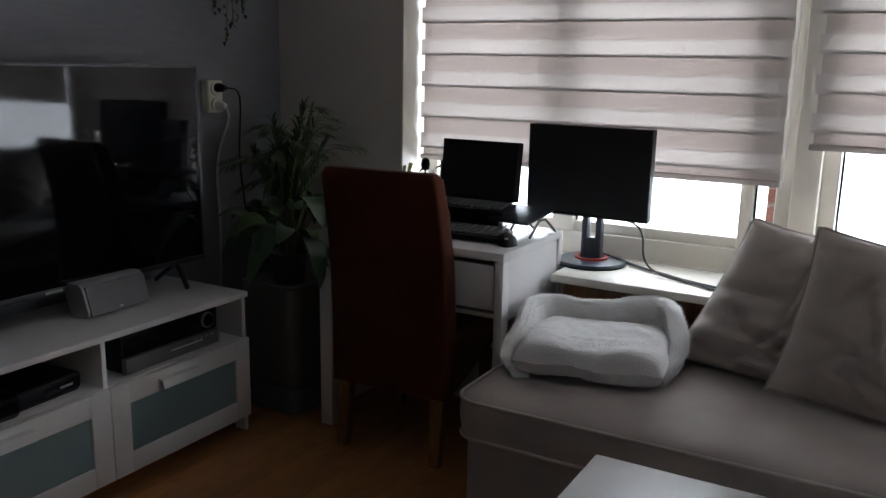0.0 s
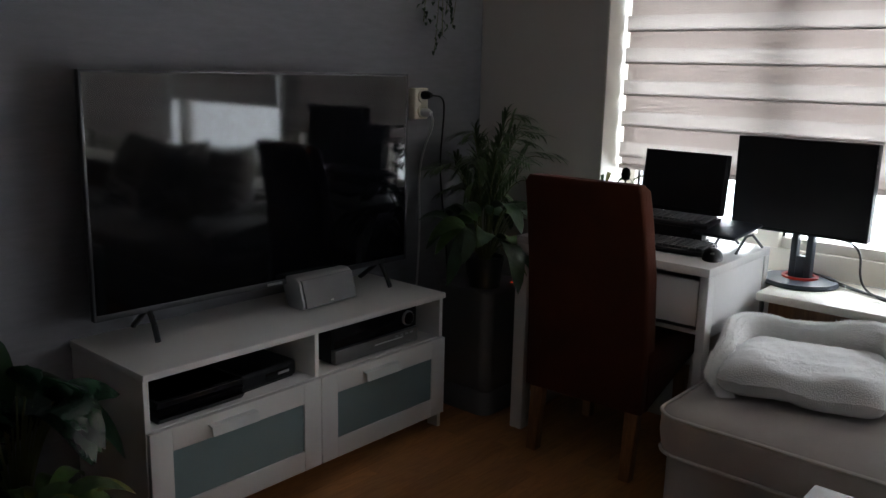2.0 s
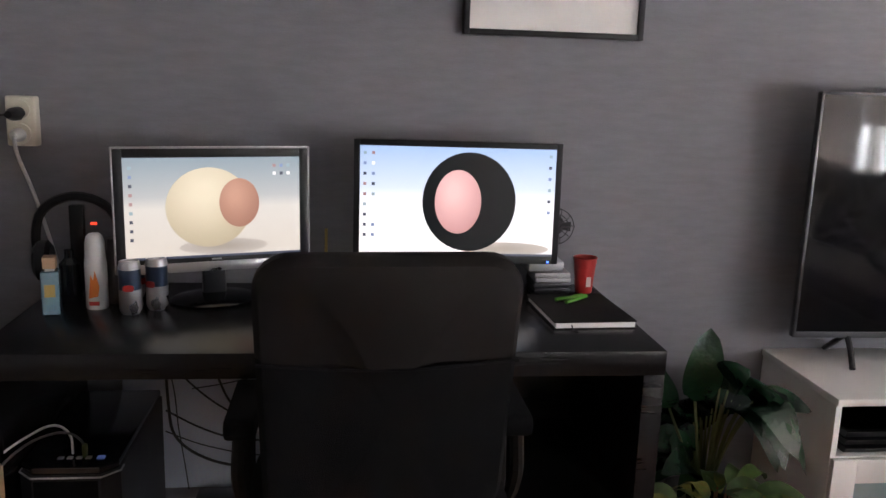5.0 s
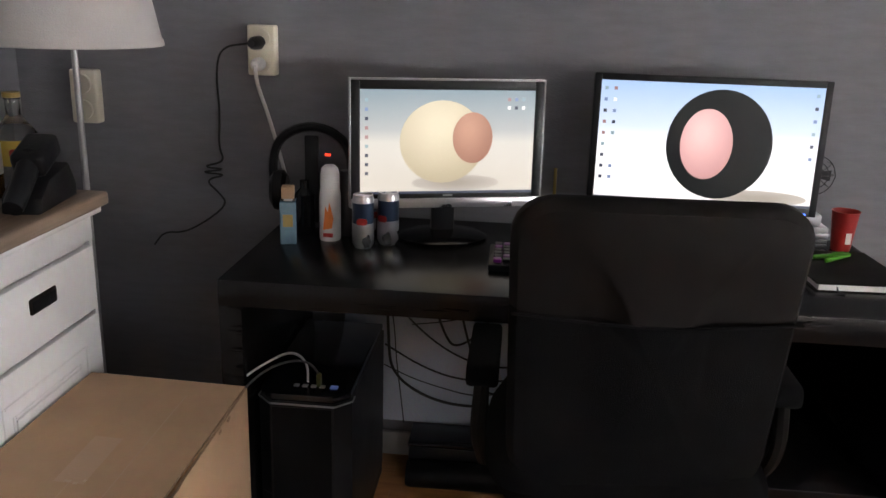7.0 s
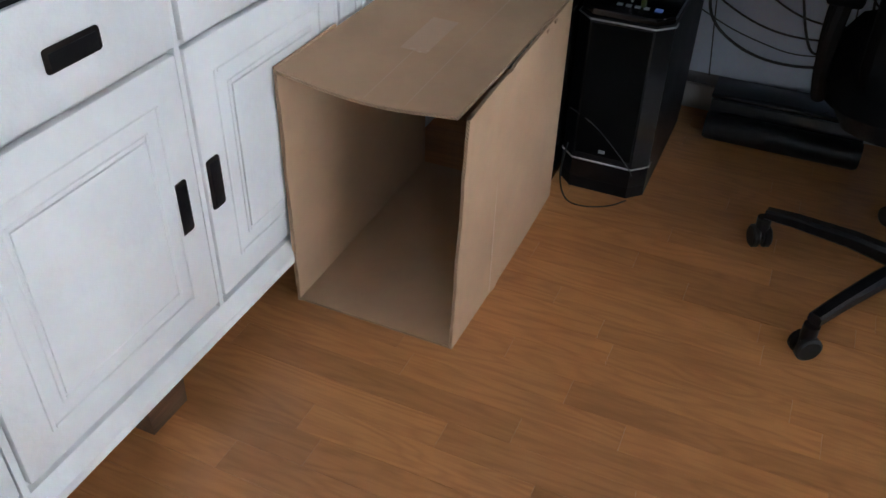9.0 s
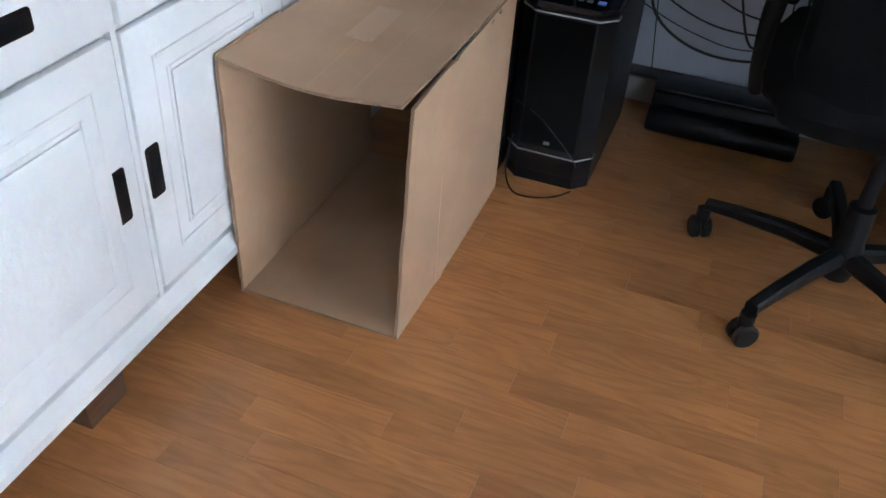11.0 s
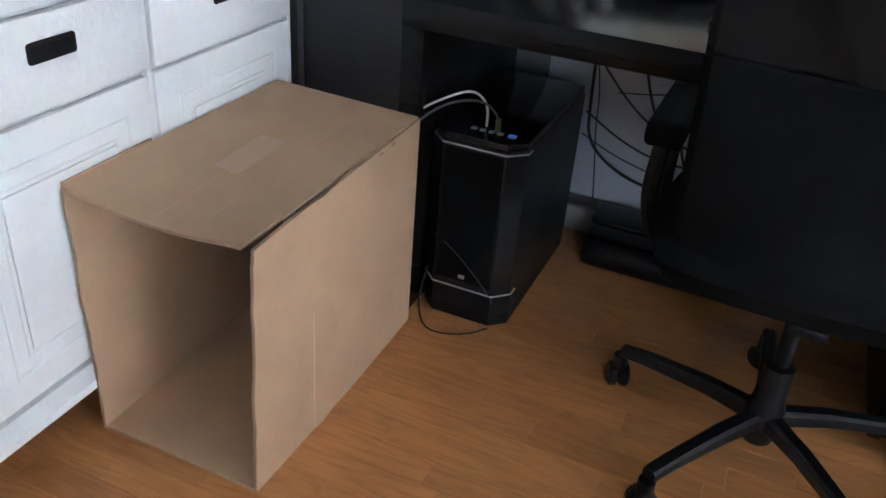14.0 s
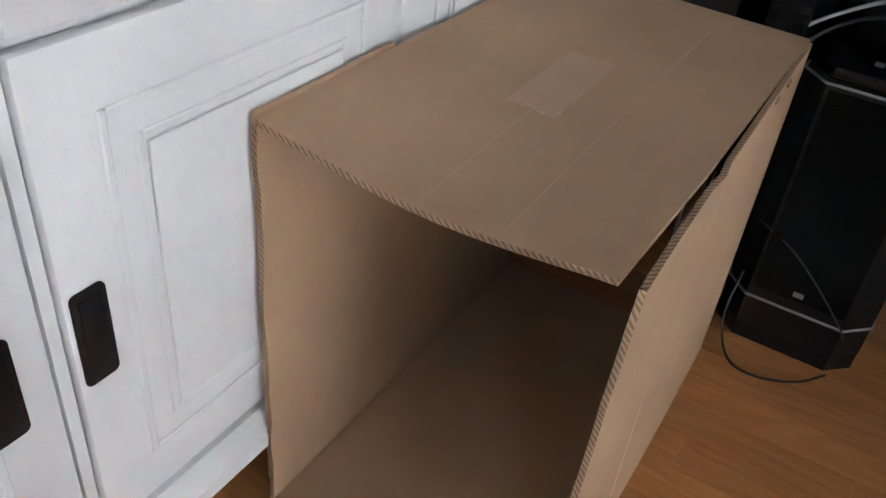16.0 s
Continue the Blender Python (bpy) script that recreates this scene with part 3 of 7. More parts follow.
# brickwork just outside, beside the window post
pier = thing("brick_pier", "red brick wall edge outside the window", "brick pier")
part("mortar_core", B(-0.845, -0.69, 3.06, 3.3, -3.0, 2.6), M["mortar"], pier)
brick_mesh = mesh_of("brick", B(-0.048, 0.048, -0.05, 0.05, -0.027, 0.027, bevel=0.004, seg=1), M["brick"])
long_mesh = mesh_of("brick", B(-0.075, 0.075, -0.05, 0.05, -0.027, 0.027, bevel=0.004, seg=1), M["brick"])
for row in range(22):
    for x, me in (((-0.797, brick_mesh), (-0.716, brick_mesh)) if row % 2 else ((-0.77, long_mesh),)):
        ob = new("brick", me)
        ob.parent = pier
        ob.location = (x, 3.10, 0.5 + row * 0.066)


# ---- the television corner ----
def tv_bench(x, y0, y1):
    """White bench: open shelves above, two framed drawers with frosted panels below; its front faces +x."""
    it = thing("tv_bench", "white television bench with two frosted drawers", "tv bench", (x, y0, 0))
    L, D, t = y1 - y0, 0.415, 0.016
    part("top", B(-D, 0.012, -0.004, L + 0.004, 0.51, 0.53, bevel=0.002), M["white_foil"], it)
    for a in (0.0, L - t):
        side = slab([(-D, 0.0), (-D, 0.51), (0, 0.51), (0, 0.0), (-0.05, 0.0), (-0.05, 0.05), (-D + 0.05, 0.05), (-D + 0.05, 0.0)], t, "xz", a)
        part("side_panel", side, M["white_foil"], it)
    part("divider", B(-D + 0.012, -0.004, L / 2 - t / 2, L / 2 + t / 2, 0.06, 0.51, bevel=0.001), M["white_foil"], it)
    part("back_panel", B(-D, -D + 0.006, t, L - t, 0.06, 0.51), M["white_foil"], it)
    part("shelf", B(-D + 0.01, -0.006, t, L - t, 0.345, 0.361, bevel=0.001), M["white_foil"], it)
    part("bottom", B(-D + 0.01, -0.006, t, L - t, 0.06, 0.076, bevel=0.001), M["white_foil"], it)
    for k in range(2):
        a, b = (0.002, L / 2 - 0.002) if k == 0 else (L / 2 + 0.002, L - 0.002)
        z0, z1, f = 0.062, 0.36, 0.068
        door = part("drawer", B(-0.34, -0.001, a + 0.03, b - 0.03, z0 + 0.02, z1 - 0.03), M["white_foil"], it)
        for y0, y1 in ((a, a + f), (b - f, b)):
            part("stile", B(0.0, 0.018, y0, y1, z0, z1, bevel=0.0015), M["white_foil"], door)
        for low, high in ((z0, z0 + f), (z1 - f, z1)):
            part("rail", B(0.0, 0.018, a + f, b - f, low, high, bevel=0.0015), M["white_foil"], door)
        part("panel", B(0.004, 0.011, a + f - 0.002, b - f + 0.002, z0 + f - 0.002, z1 - f + 0.002), M["frosted"], door, "frosted grey-green glass panel")
        c = (a + b) / 2 - 0.04
        grip = slab([(0.0185, z1 - 0.028), (0.0185, z1 - 0.024), (0.040, z1 - 0.026), (0.046, z1 - 0.054), (0.042, z1 - 0.056), (0.036, z1 - 0.031)], 0.16, "xz", c - 0.08)
        part("handle", grip, M["white_plastic"], door, "folded white metal grip")
    return it


tv_bench(-2.43, 0.822, 2.03)


def television():
    it = thing("television", "large black flat television on splayed feet", "television", (-2.703, 0.827, 0.53), -1.5)
    W, z0, z1 = 1.24, 0.083, 0.789
    part("back_shell", B(-0.045, -0.012, 0.08, W - 0.08, z0 + 0.05, z1 - 0.1, bevel=0.012), M["tv_black"], it)
    part("panel_body", B(-0.012, 0.008, 0.0, W, z0, z1, bevel=0.003), M["gunmetal"], it)
    part("screen", B(0.0085, 0.0115, 0.008, W - 0.008, z0 + 0.018, z1 - 0.008), M["tv_screen"], it, "glossy dark screen")
    bezel = bmesh.new()
    for a in ((0.0, 0.008, z0, z1), (W - 0.008, W, z0, z1), (0.008, W - 0.008, z1 - 0.008, z1), (0.008, W - 0.008, z0, z0 + 0.018)):
        box(bezel, 0.0085, 0.0145, *a, bevel=0.001)
    part("bezel", bezel, M["gunmetal"], it)
    part("badge", B(0.0147, 0.0165, W / 2 - 0.03, W / 2 + 0.03, z0 + 0.004, z0 + 0.012), M["silver"], it, "small pale maker's mark")
    for y in (0.17, W - 0.13):
        foot = tube([(0.0, y, z0 + 0.01), (0.03, y, 0.06), (0.075, y - 0.012, 0.008)], 0.009, 8, smooth=1)
        tube([(0.0, y, z0 + 0.01), (-0.04, y, 0.06), (-0.12, y + 0.012, 0.008)], 0.009, 8, bm=foot, smooth=1)
        part("foot", foot, M["tv_black"], it)
    return it


television()


def centre_speaker():
    it = thing("centre_speaker", "silver centre loudspeaker with a cloth front", "loudspeaker", (-2.63, 1.622, 0.53), 2)
    lean = Matrix.Shear("XY", 4, (-0.28, 0.0))
    body = moved(slab(rounded(0.09, 0.108, 0.025, 0, 0.055), 0.25, "xz", -0.125, bevel=0.004), lean)
    part("cabinet", body, M["silver"], it)
    part("grille", moved(slab(rounded(0.012, 0.094, 0.005, 0.046, 0.055), 0.232, "xz", -0.116), lean), M["silver_cloth"], it, "fine silver grille cloth")
    part("badge", moved(B(0.0522, 0.054, -0.006, 0.006, 0.018, 0.023), lean), M["white_plastic"], it)
    return it


centre_speaker()


def console():
    it = thing("game_console", "black slanted games console in three layers", "games console", (-2.6, 1.0, 0.361))
    for k in range(3):
        z = 0.004 + k * 0.022
        part("layer", slab([(-0.15, z), (0.15, z), (0.165 - k * 0.004, z + 0.018), (-0.15, z + 0.018)], 0.28, "xz", -0.13, bevel=0.002), M["black"], it)
    part("core", B(-0.14, 0.14, -0.12, 0.14, 0.0, 0.066), M["black_gloss"], it)
    return it


def settop():
    it = thing("set_top_box", "black set-top box with rounded edges", "set-top box", (-2.58, 1.27, 0.361), 4)
    part("case", B(-0.09, 0.10, -0.11, 0.11, 0.004, 0.058, bevel=0.012, seg=3), M["black"], it)
    part("display", B(0.1005, 0.102, -0.02, 0.07, 0.02, 0.04), M["black_gloss"], it)
    part("mark", B(0.1022, 0.103, 0.03, 0.075, 0.026, 0.034), M["silver"], it)
    part("base", B(-0.08, 0.09, -0.1, 0.1, 0.0, 0.005), M["black"], it)
    return it


def receiver():
    it = thing("receiver", "black and silver disc receiver with a round knob", "receiver", (-2.6, 1.72, 0.361))
    part("case", B(-0.15, 0.125, -0.2, 0.2, 0.006, 0.135, bevel=0.003), M["black"], it)
    part("display_front", B(0.125, 0.14, -0.2, 0.2, 0.058, 0.135, bevel=0.004), M["black_gloss"], it)
    part("disc_front", B(0.125, 0.15, -0.2, 0.2, 0.006, 0.056, bevel=0.004), M["planter"], it, "brushed silver lower front")
    part("disc_slot", B(0.1502, 0.152, -0.02, 0.12, 0.034, 0.038), M["white_plastic"], it)
    knob = lathe([(0, 0), (0.024, 0), (0.023, 0.012), (0, 0.013)], 24)
    dial = part("knob", moved(knob, Matrix.Translation((0.14, 0.15, 0.098)) @ pose(0, 0, 0, 0, 90, 0)), M["black_gloss"], it)
    ring = lathe([(0.022, 0.0), (0.027, 0.0), (0.027, 0.008), (0.0245, 0.01), (0.022, 0.008), (0.022, 0.0)], 28)
    part("knob_ring", moved(ring, Matrix.Translation((0.141, 0.15, 0.098)) @ pose(0, 0, 0, 0, 90, 0)), M["silver"], dial, "silver ring round the knob")
    for k in range(4):
        part("button", B(0.1502, 0.154, 0.08 + k * 0.025, 0.094 + k * 0.025, 0.042, 0.048, bevel=0.001), M["silver"], it)
    for y in (-0.16, 0.16):
        part("foot", B(-0.1, 0.1, y - 0.015, y + 0.015, 0, 0.007), M["black"], it)
    return it


console(), settop(), receiver()
for pts in ([(-2.72, 1.05, 0.43), (-2.66, 1.12, 0.47), (-2.6, 1.2, 0.44), (-2.66, 1.3, 0.425)], [(-2.74, 1.1, 0.40), (-2.68, 1.16, 0.455), (-2.65, 1.28, 0.46), (-2.7, 1.38, 0.40), (-2.74, 1.4, 0.362)]):
    solid("cable", tube(pts, 0.003, 6), M["cable_white"], "thin pale cable behind the console", "cable")


def socket(y, z, w, h, label, double=True):
    it = thing("wall_socket", label, "socket", (WEST, y, z))
    part("housing", B(0.0, 0.038, -w / 2, w / 2, -h / 2, h / 2, bevel=0.006, seg=3), M["cream_plastic"], it)
    n = 2 if double else 1
    for k in range(n):
        cz = (k - (n - 1) / 2) * h * 0.48
        ring = lathe([(0.021, 0.012), (0.026, 0.012), (0.026, 0.0), (0.021, 0.0), (0.019, -0.006), (0, -0.006)], 20)
        part("inlet", moved(ring, Matrix.Translation((0.034, 0, cz)) @ pose(0, 0, 0, 0, 90, 0)), M["cream_plastic"], it)
    return it


def plug(y, z, label, mat, long=0.045):
    it = thing("plug", label, "plug", (WEST + 0.036, y, z))
    part("head", moved(lathe([(0, 0), (0.018, 0), (0.017, long * 0.6), (0.009, long), (0, long)], 16), pose(0, 0, 0, 0, 90, 0)), mat, it)
    return it


socket(2.295, 1.2, 0.08, 0.125, "cream double wall socket beside the television")
plug(2.305, 1.235, "black plug in the upper socket", M["black"])
plug(2.305, 1.165, "white plug in the lower socket", M["white_plastic"])
solid("cable", tube([(WEST + 0.08, 2.305, 1.235), (WEST + 0.1, 2.36, 1.23), (WEST + 0.06, 2.41, 1.15), (WEST + 0.03, 2.42, 0.95), (WEST + 0.02, 2.46, 0.75), (WEST + 0.02, 2.5, 0.5), (WEST + 0.03, 2.5, 0.05)], 0.0035, 6), M["cable_black"], "black cable hanging from the wall socket", "cable")
solid("cable", tube([(WEST + 0.08, 2.305, 1.165), (WEST + 0.085, 2.32, 1.12), (WEST + 0.03, 2.32, 1.02), (WEST + 0.03, 2.29, 0.9), (WEST + 0.025, 2.31, 0.7), (WEST + 0.02, 2.3, 0.4), (WEST + 0.02, 2.25, 0.05)], 0.0045, 6), M["cable_white"], "white cable hanging down the papered wall", "cable")


def air_purifier():
    """A tall rounded tower with a paler foot that carries the pot plants."""
    it = thing("plant_stand", "tall dark grey metal tower stand with rounded corners", "plant stand", (-2.49, 2.345, 0))
    part("foot", moved(slab(rounded(0.29, 0.29, 0.05), 0.10, "xy", 0.0, bevel=0.006), Matrix()), M["planter_base"], it)
    part("body", slab(rounded(0.275, 0.275, 0.045), 0.395, "xy", 0.1, bevel=0.004), M["planter"], it, "brushed dark grey metal sleeve")
    part("rim", slab(rounded(0.28, 0.28, 0.048), 0.012, "xy", 0.495, bevel=0.003), M["planter_base"], it)
    part("indicator", lathe([(0, 0.0), (0.004, 0.0), (0.003, 0.003), (0, 0.003)], 10, (0.1, 0.06, 0.507)), glow_material("red_indicator", (1.0, 0.08, 0.02), 1.2), it, "tiny red indicator light")
    return it


air_purifier()


def palm_plant():
    rng = random.Random(5)
    it = thing("palm_plant", "feathery green parlour palm in a dark pot", "plant", (-2.56, 2.42, 0.507))
    part("pot", lathe([(0, 0), (0.06, 0), (0.075, 0.11), (0.07, 0.11), (0.065, 0.09), (0, 0.09)], 24), M["pot"], it)
    part("soil", lathe([(0, 0.094), (0.064, 0.092)], 24), M["soil"], it)
    stems, leaves = bmesh.new(), bmesh.new()
    for k in range(25):
        a = k * 2.399 + rng.uniform(-0.3, 0.3)
        reach, top = rng.uniform(0.07, 0.26), rng.uniform(0.26, 0.6)
        dx, dy = math.cos(a), math.sin(a)
        if dx < 0:
            dx *= 0.55
        if dy > 0:
            dy *= 0.7
        pts = [Vector((dx * 0.02, dy * 0.02, 0.09)), Vector((dx * reach * 0.3, dy * reach * 0.3, 0.09 + top * 0.6)), Vector((dx * reach * 0.7, dy * reach * 0.7, 0.09 + top * 0.95)), Vector((dx * reach * 1.15, dy * reach * 1.15, 0.05 + top))]
        tube(pts, 0.003, 5, bm=stems, smooth=2, taper=0.4)
        for i in range(30):
            s = 0.22 + 0.78 * i / 29
            seg = min(2, int(s * 3))
            u = s * 3 - seg
            p = pts[seg].lerp(pts[seg + 1], u)
            d = (pts[seg + 1] - pts[seg]).normalized()
            side = d.cross(Vector((0, 0, 1))).normalized() * (1 if i % 2 else -1)
            leaf(leaves, p, side * 0.6 + d * 1.0 + Vector((0, 0, 0.2)), (0, 0, 1), rng.uniform(0.1, 0.16) * (1.25 - 0.5 * s), 0.0105, 0.35, 4)
    part("fronds", leaves, M["leaf_palm"], it, "narrow feathered leaflets")["kind"] = "stuff"
    part("stem_cluster", stems, M["stem"], it)["kind"] = "stuff"
    return it


def lily(name, loc, seed, count, size, tall, mats, label, low=-0.3, wide=(0.28, 0.4), bias=(0, 0), pot_r=0.075, pot_h=0.12, squash=1.0, stem="stem", droop=(0.5, 1.2), lift=0.0, low_share=0.35):
    rng = random.Random(seed)
    it = thing(name, label, "plant", loc)
    part("pot", lathe([(0, 0), (pot_r * 0.8, 0), (pot_r, pot_h), (pot_r * 0.93, pot_h), (pot_r * 0.88, pot_h * 0.85), (0, pot_h * 0.85)], 24), M["pot"], it)
    stems = bmesh.new()
    for k in range(count):
        a = k * 2.399 + rng.uniform(-0.3, 0.3)
        dx, dy = math.cos(a) + bias[0], math.sin(a) * squash + bias[1]
        share = (k * 0.618) % 1.0
        h = tall * (low_share + (1 - low_share) * share)
        reach = size * rng.uniform(0.2, 0.95) * 0.85
        top = Vector((dx * reach, dy * reach, pot_h + h))
        base = Vector((dx * 0.015, dy * 0.015, pot_h * 0.85))
        tube([base, base.lerp(top, 0.5) + Vector((0, 0, h * 0.2)), top], 0.004, 5, bm=stems, smooth=2, taper=0.6)
        blade = bmesh.new()
        up = rng.uniform(low, 0.5) + lift * (share > 0.9)
        length = size * rng.uniform(0.8, 1.2)
        leaf(blade, top, (dx, dy, up), (0.5, 0, 1), length, length * rng.uniform(*wide), rng.uniform(*droop), 9, 0.22, tip=2.0)
        part("leaf", blade, M[mats[k % len(mats)]], it)
    if lift:
        for k, (x, y, z, h) in enumerate(((0.02, -0.05, tall - 0.06, 0.24), (-0.03, -0.10, tall - 0.10, 0.18))):
            tube([(0, 0, pot_h * 0.85), (x * 0.5, y * 0.5, pot_h + z * 0.5), (x, y, pot_h + z)], 0.004, 5, bm=stems, smooth=2)
            blade = bmesh.new()
            leaf(blade, (x, y, pot_h + z), (0.12, 0.05 - 0.5 * k, 1), (1, -0.3, 0), h, h * 0.42, 0.12, 10, 0.2, tip=2.0)
            part("leaf", blade, M[mats[0]], it)
    part("stem_cluster", stems, M[stem], it)["kind"] = "stuff"
    return it


palm_plant()
lily("potted_lily", (-2.44, 2.29, 0.507), 3, 30, 0.2, 0.2, ["leaf_dark", "leaf_mid", "leaf_dark"], "broad-leaved green plant in front of the palm", bias=(0.15, -0.25), wide=(0.3, 0.42))
lily("peace_lily", (-2.56, 0.53, 0.0), 11, 54, 0.19, 0.34, ["leaf_gloss"], "tall peace lily with large dark green leaves", bias=(0.1, 0.1), pot_r=0.11, pot_h=0.2, squash=0.6, wide=(0.45, 0.58), droop=(0.5, 1.3), lift=2.5, low_share=0.02)
lily("variegated_plant", (-2.32, 0.46, 0.0), 21, 34, 0.16, 0.22, ["leaf_mid", "leaf_yellow", "leaf_mid"], "low green and yellow plant with russet stems", pot_r=0.08, pot_h=0.14, squash=0.8, wide=(0.24, 0.36), stem="stem_red")


def hanging_plant():
    rng = random.Random(8)
    it = thing("hanging_plant", "trailing plant with small dark leaves, high on the wall", "plant", (WEST + 0.09, 2.325, 1.968))
    part("pot", lathe([(0, 0), (0.05, 0), (0.075, 0.13), (0.07, 0.13), (0.065, 0.11), (0, 0.11)], 24, (0, 0, 0)), M["white_plastic"], it)
    part("hook", tube([(-0.09, 0, 0.28), (-0.02, 0, 0.3), (0, 0, 0.26), (0, 0, 0.11)], 0.003, 6), M["gunmetal"], it)
    vines, leaves = bmesh.new(), bmesh.new()
    for k, (y, low) in enumerate(((-0.07, -0.45), (-0.04, -0.56), (-0.01, -0.5), (0.03, -0.4), (0.05, -0.47), (-0.03, -0.36), (0.08, -0.3))):
        x = rng.uniform(-0.03, 0.06)
        pts = [(0, 0, 0.12), (x * 0.8, y * 0.9, 0.13), (x, y, 0.0)] + [(x + rng.uniform(-0.012, 0.012), y + rng.uniform(-0.015, 0.015), low * s / 4) for s in range(1, 5)]
        tube(pts, 0.0015, 4, bm=vines)
        for i in range(34):
            s = i / 33
            z = low * s
            p = (x + rng.uniform(-0.012, 0.012), y + rng.uniform(-0.018, 0.018), z)
            a = rng.uniform(0, 6.28)
            leaf(leaves, p, (math.cos(a), math.sin(a), -0.5), (0, 0, 1), rng.uniform(0.018, 0.03), rng.uniform(0.010, 0.016), 0.6, 3)
    part("leaves", leaves, M["leaf_dark"], it)["kind"] = "stuff"
    part("vines", vines, M["stem"], it)["kind"] = "stuff"
    return it


hanging_plant()


# ---- the white desk by the window ----
def white_desk():
    it = thing("white_desk", "small white desk with one drawer under the window", "desk", (-2.235, 2.215, 0))
    W, D, H = 0.742, 0.5, 0.75
    part("top", B(0, W, 0, D, H - 0.028, H, bevel=0.002), M["desk_foil"], it)
    for x0, x1 in ((0, 0.052), (W - 0.03, W)):
        part("front_leg", B(x0, x1, 0.0, 0.05, 0, H - 0.028, bevel=0.002), M["desk_foil"], it)
        part("back_leg", B(x0, x1, D - 0.04, D, 0, H - 0.028, bevel=0.002), M["desk_foil"], it)
    part("side_panel", B(W - 0.022, W - 0.004, 0.05, D - 0.04, 0.515, H - 0.028, bevel=0.001), M["desk_foil"], it)
    part("side_panel", B(0.006, 0.024, 0.05, D - 0.04, 0.515, H - 0.028, bevel=0.001), M["desk_foil"], it)
    part("back_panel", B(0.052, W - 0.03, D - 0.02, D - 0.004, 0.515, H - 0.028), M["desk_foil"], it)
    part("bottom_panel", B(0.03, W - 0.03, 0.02, D - 0.02, 0.525, 0.54), M["desk_foil"], it)
    part("drawer", B(0.056, W - 0.034, 0.004, 0.022, 0.555, H - 0.046, bevel=0.0015), M["desk_foil"], it)
    part("foot_plate", B(0.0, 0.05, 0.05, D - 0.04, 0.06, 0.11, bevel=0.001), M["desk_foil"], it)
    return it


white_desk()


def dining_chair():
    """High upholstered chair pushed under the desk; its back is towards the room."""
    it = thing("dining_chair", "high-backed rust-brown velour dining chair at the white desk", "chair", (-1.873, 2.152, 0), 2.5)
    back = bmesh.new()
    rows = ((0.245, 0.224, 0.0), (0.45, 0.228, 0.005), (0.7, 0.225, -0.015), (0.88, 0.218, -0.05), (0.985, 0.212, -0.078), (1.006, 0.2, -0.086))
    rings = []
    for z, w, y in rows:
        t = 0.037 if z < 1.0 else 0.022
        out = []
        for (sx, sy) in ((-1, -1), (1, -1), (1, 1), (-1, 1)):
            r = 0.012
            cx, cy = sx * (w - r), sy * (t - r)
            start = {(-1, -1): math.pi, (1, -1): 1.5 * math.pi, (1, 1): 0, (-1, 1): 0.5 * math.pi}[sx, sy]
            for i in range(4):
                a = start + i / 3 * math.pi / 2
                bow = 0.006 * (1 - (cx / w) ** 2) * -1
                out.append(back.verts.new((cx + r * math.cos(a), y + cy + r * math.sin(a) + bow, z)))
        rings.append(out)
    for a, b in zip(rings, rings[1:]):
        n = len(a)
        for i in range(n):
            back.faces.new((a[i], a[(i + 1) % n], b[(i + 1) % n], b[i]))
    back.faces.new(rings[0][::-1]), back.faces.new(rings[-1])
    part("backrest", back, M["rust"], it, "tall padded rust-brown back")
    seat = B(-0.235, 0.235, -0.02, 0.43, 0.36, 0.465, bevel=0.03, seg=3)
    part("seat", seat, M["rust"], it)
    part("seat_rail", slab([(0.0, 0.248), (0.42, 0.375), (0.42, 0.44), (0.0, 0.44)], 0.462, "yz", -0.231, bevel=0.006), M["rust"], it, "upholstered side that slopes down to the back")
    for x in (-0.185, 0.185):
        leg = slab([(-0.02 + x, 0.0), (0.018 + x, 0.0), (0.024 + x, 0.3), (-0.026 + x, 0.3)], 0.04, "xz", -0.012, bevel=0.002)
        for v in leg.verts:
            v.co.y -= 0.03 * (1 - v.co.z / 0.3)
        part("back_leg", leg, M["chair_wood"], it)
        part("front_leg", slab([(-0.016 + x, 0.0), (0.016 + x, 0.0), (0.022 + x, 0.3), (-0.022 + x, 0.3)], 0.04, "xz", 0.36, bevel=0.002), M["chair_wood"], it)
    return it


dining_chair()


def keyboard(loc, rz, w, d, label, mat="black", keymat="black", tilt=4, rows=6, cols=18, glow=None):
    it = thing("keyboard", label, "keyboard", loc, rz)
    m = pose(0, 0, 0.006, tilt, 0, 0)
    part("case", moved(B(-w / 2, w / 2, -d / 2, d / 2, 0.0, 0.018, bevel=0.005), m), M[mat], it)
    kw, kd = (w - 0.02) / cols, (d - 0.02) / rows
    key = mesh_of("key", B(-kw * 0.43, kw * 0.43, -kd * 0.43, kd * 0.43, 0, 0.009, bevel=0.002, seg=1), keymat if not isinstance(keymat, str) else M[keymat])
    lit = mesh_of("key", B(-kw * 0.43, kw * 0.43, -kd * 0.43, kd * 0.43, 0, 0.009, bevel=0.002, seg=1), glow) if glow else key
    for r in range(rows):
        for c in range(cols):
            if r == 0 and 4 <= c <= 8:
                continue
            ob = new("key", lit if glow and (r * 5 + c * 3) % 4 == 0 else key)
            ob.parent = it
            ob.matrix_basis = m @ pose(-w / 2 + 0.01 + kw * (c + 0.5), -d / 2 + 0.01 + kd * (r + 0.5), 0.018)
    return it


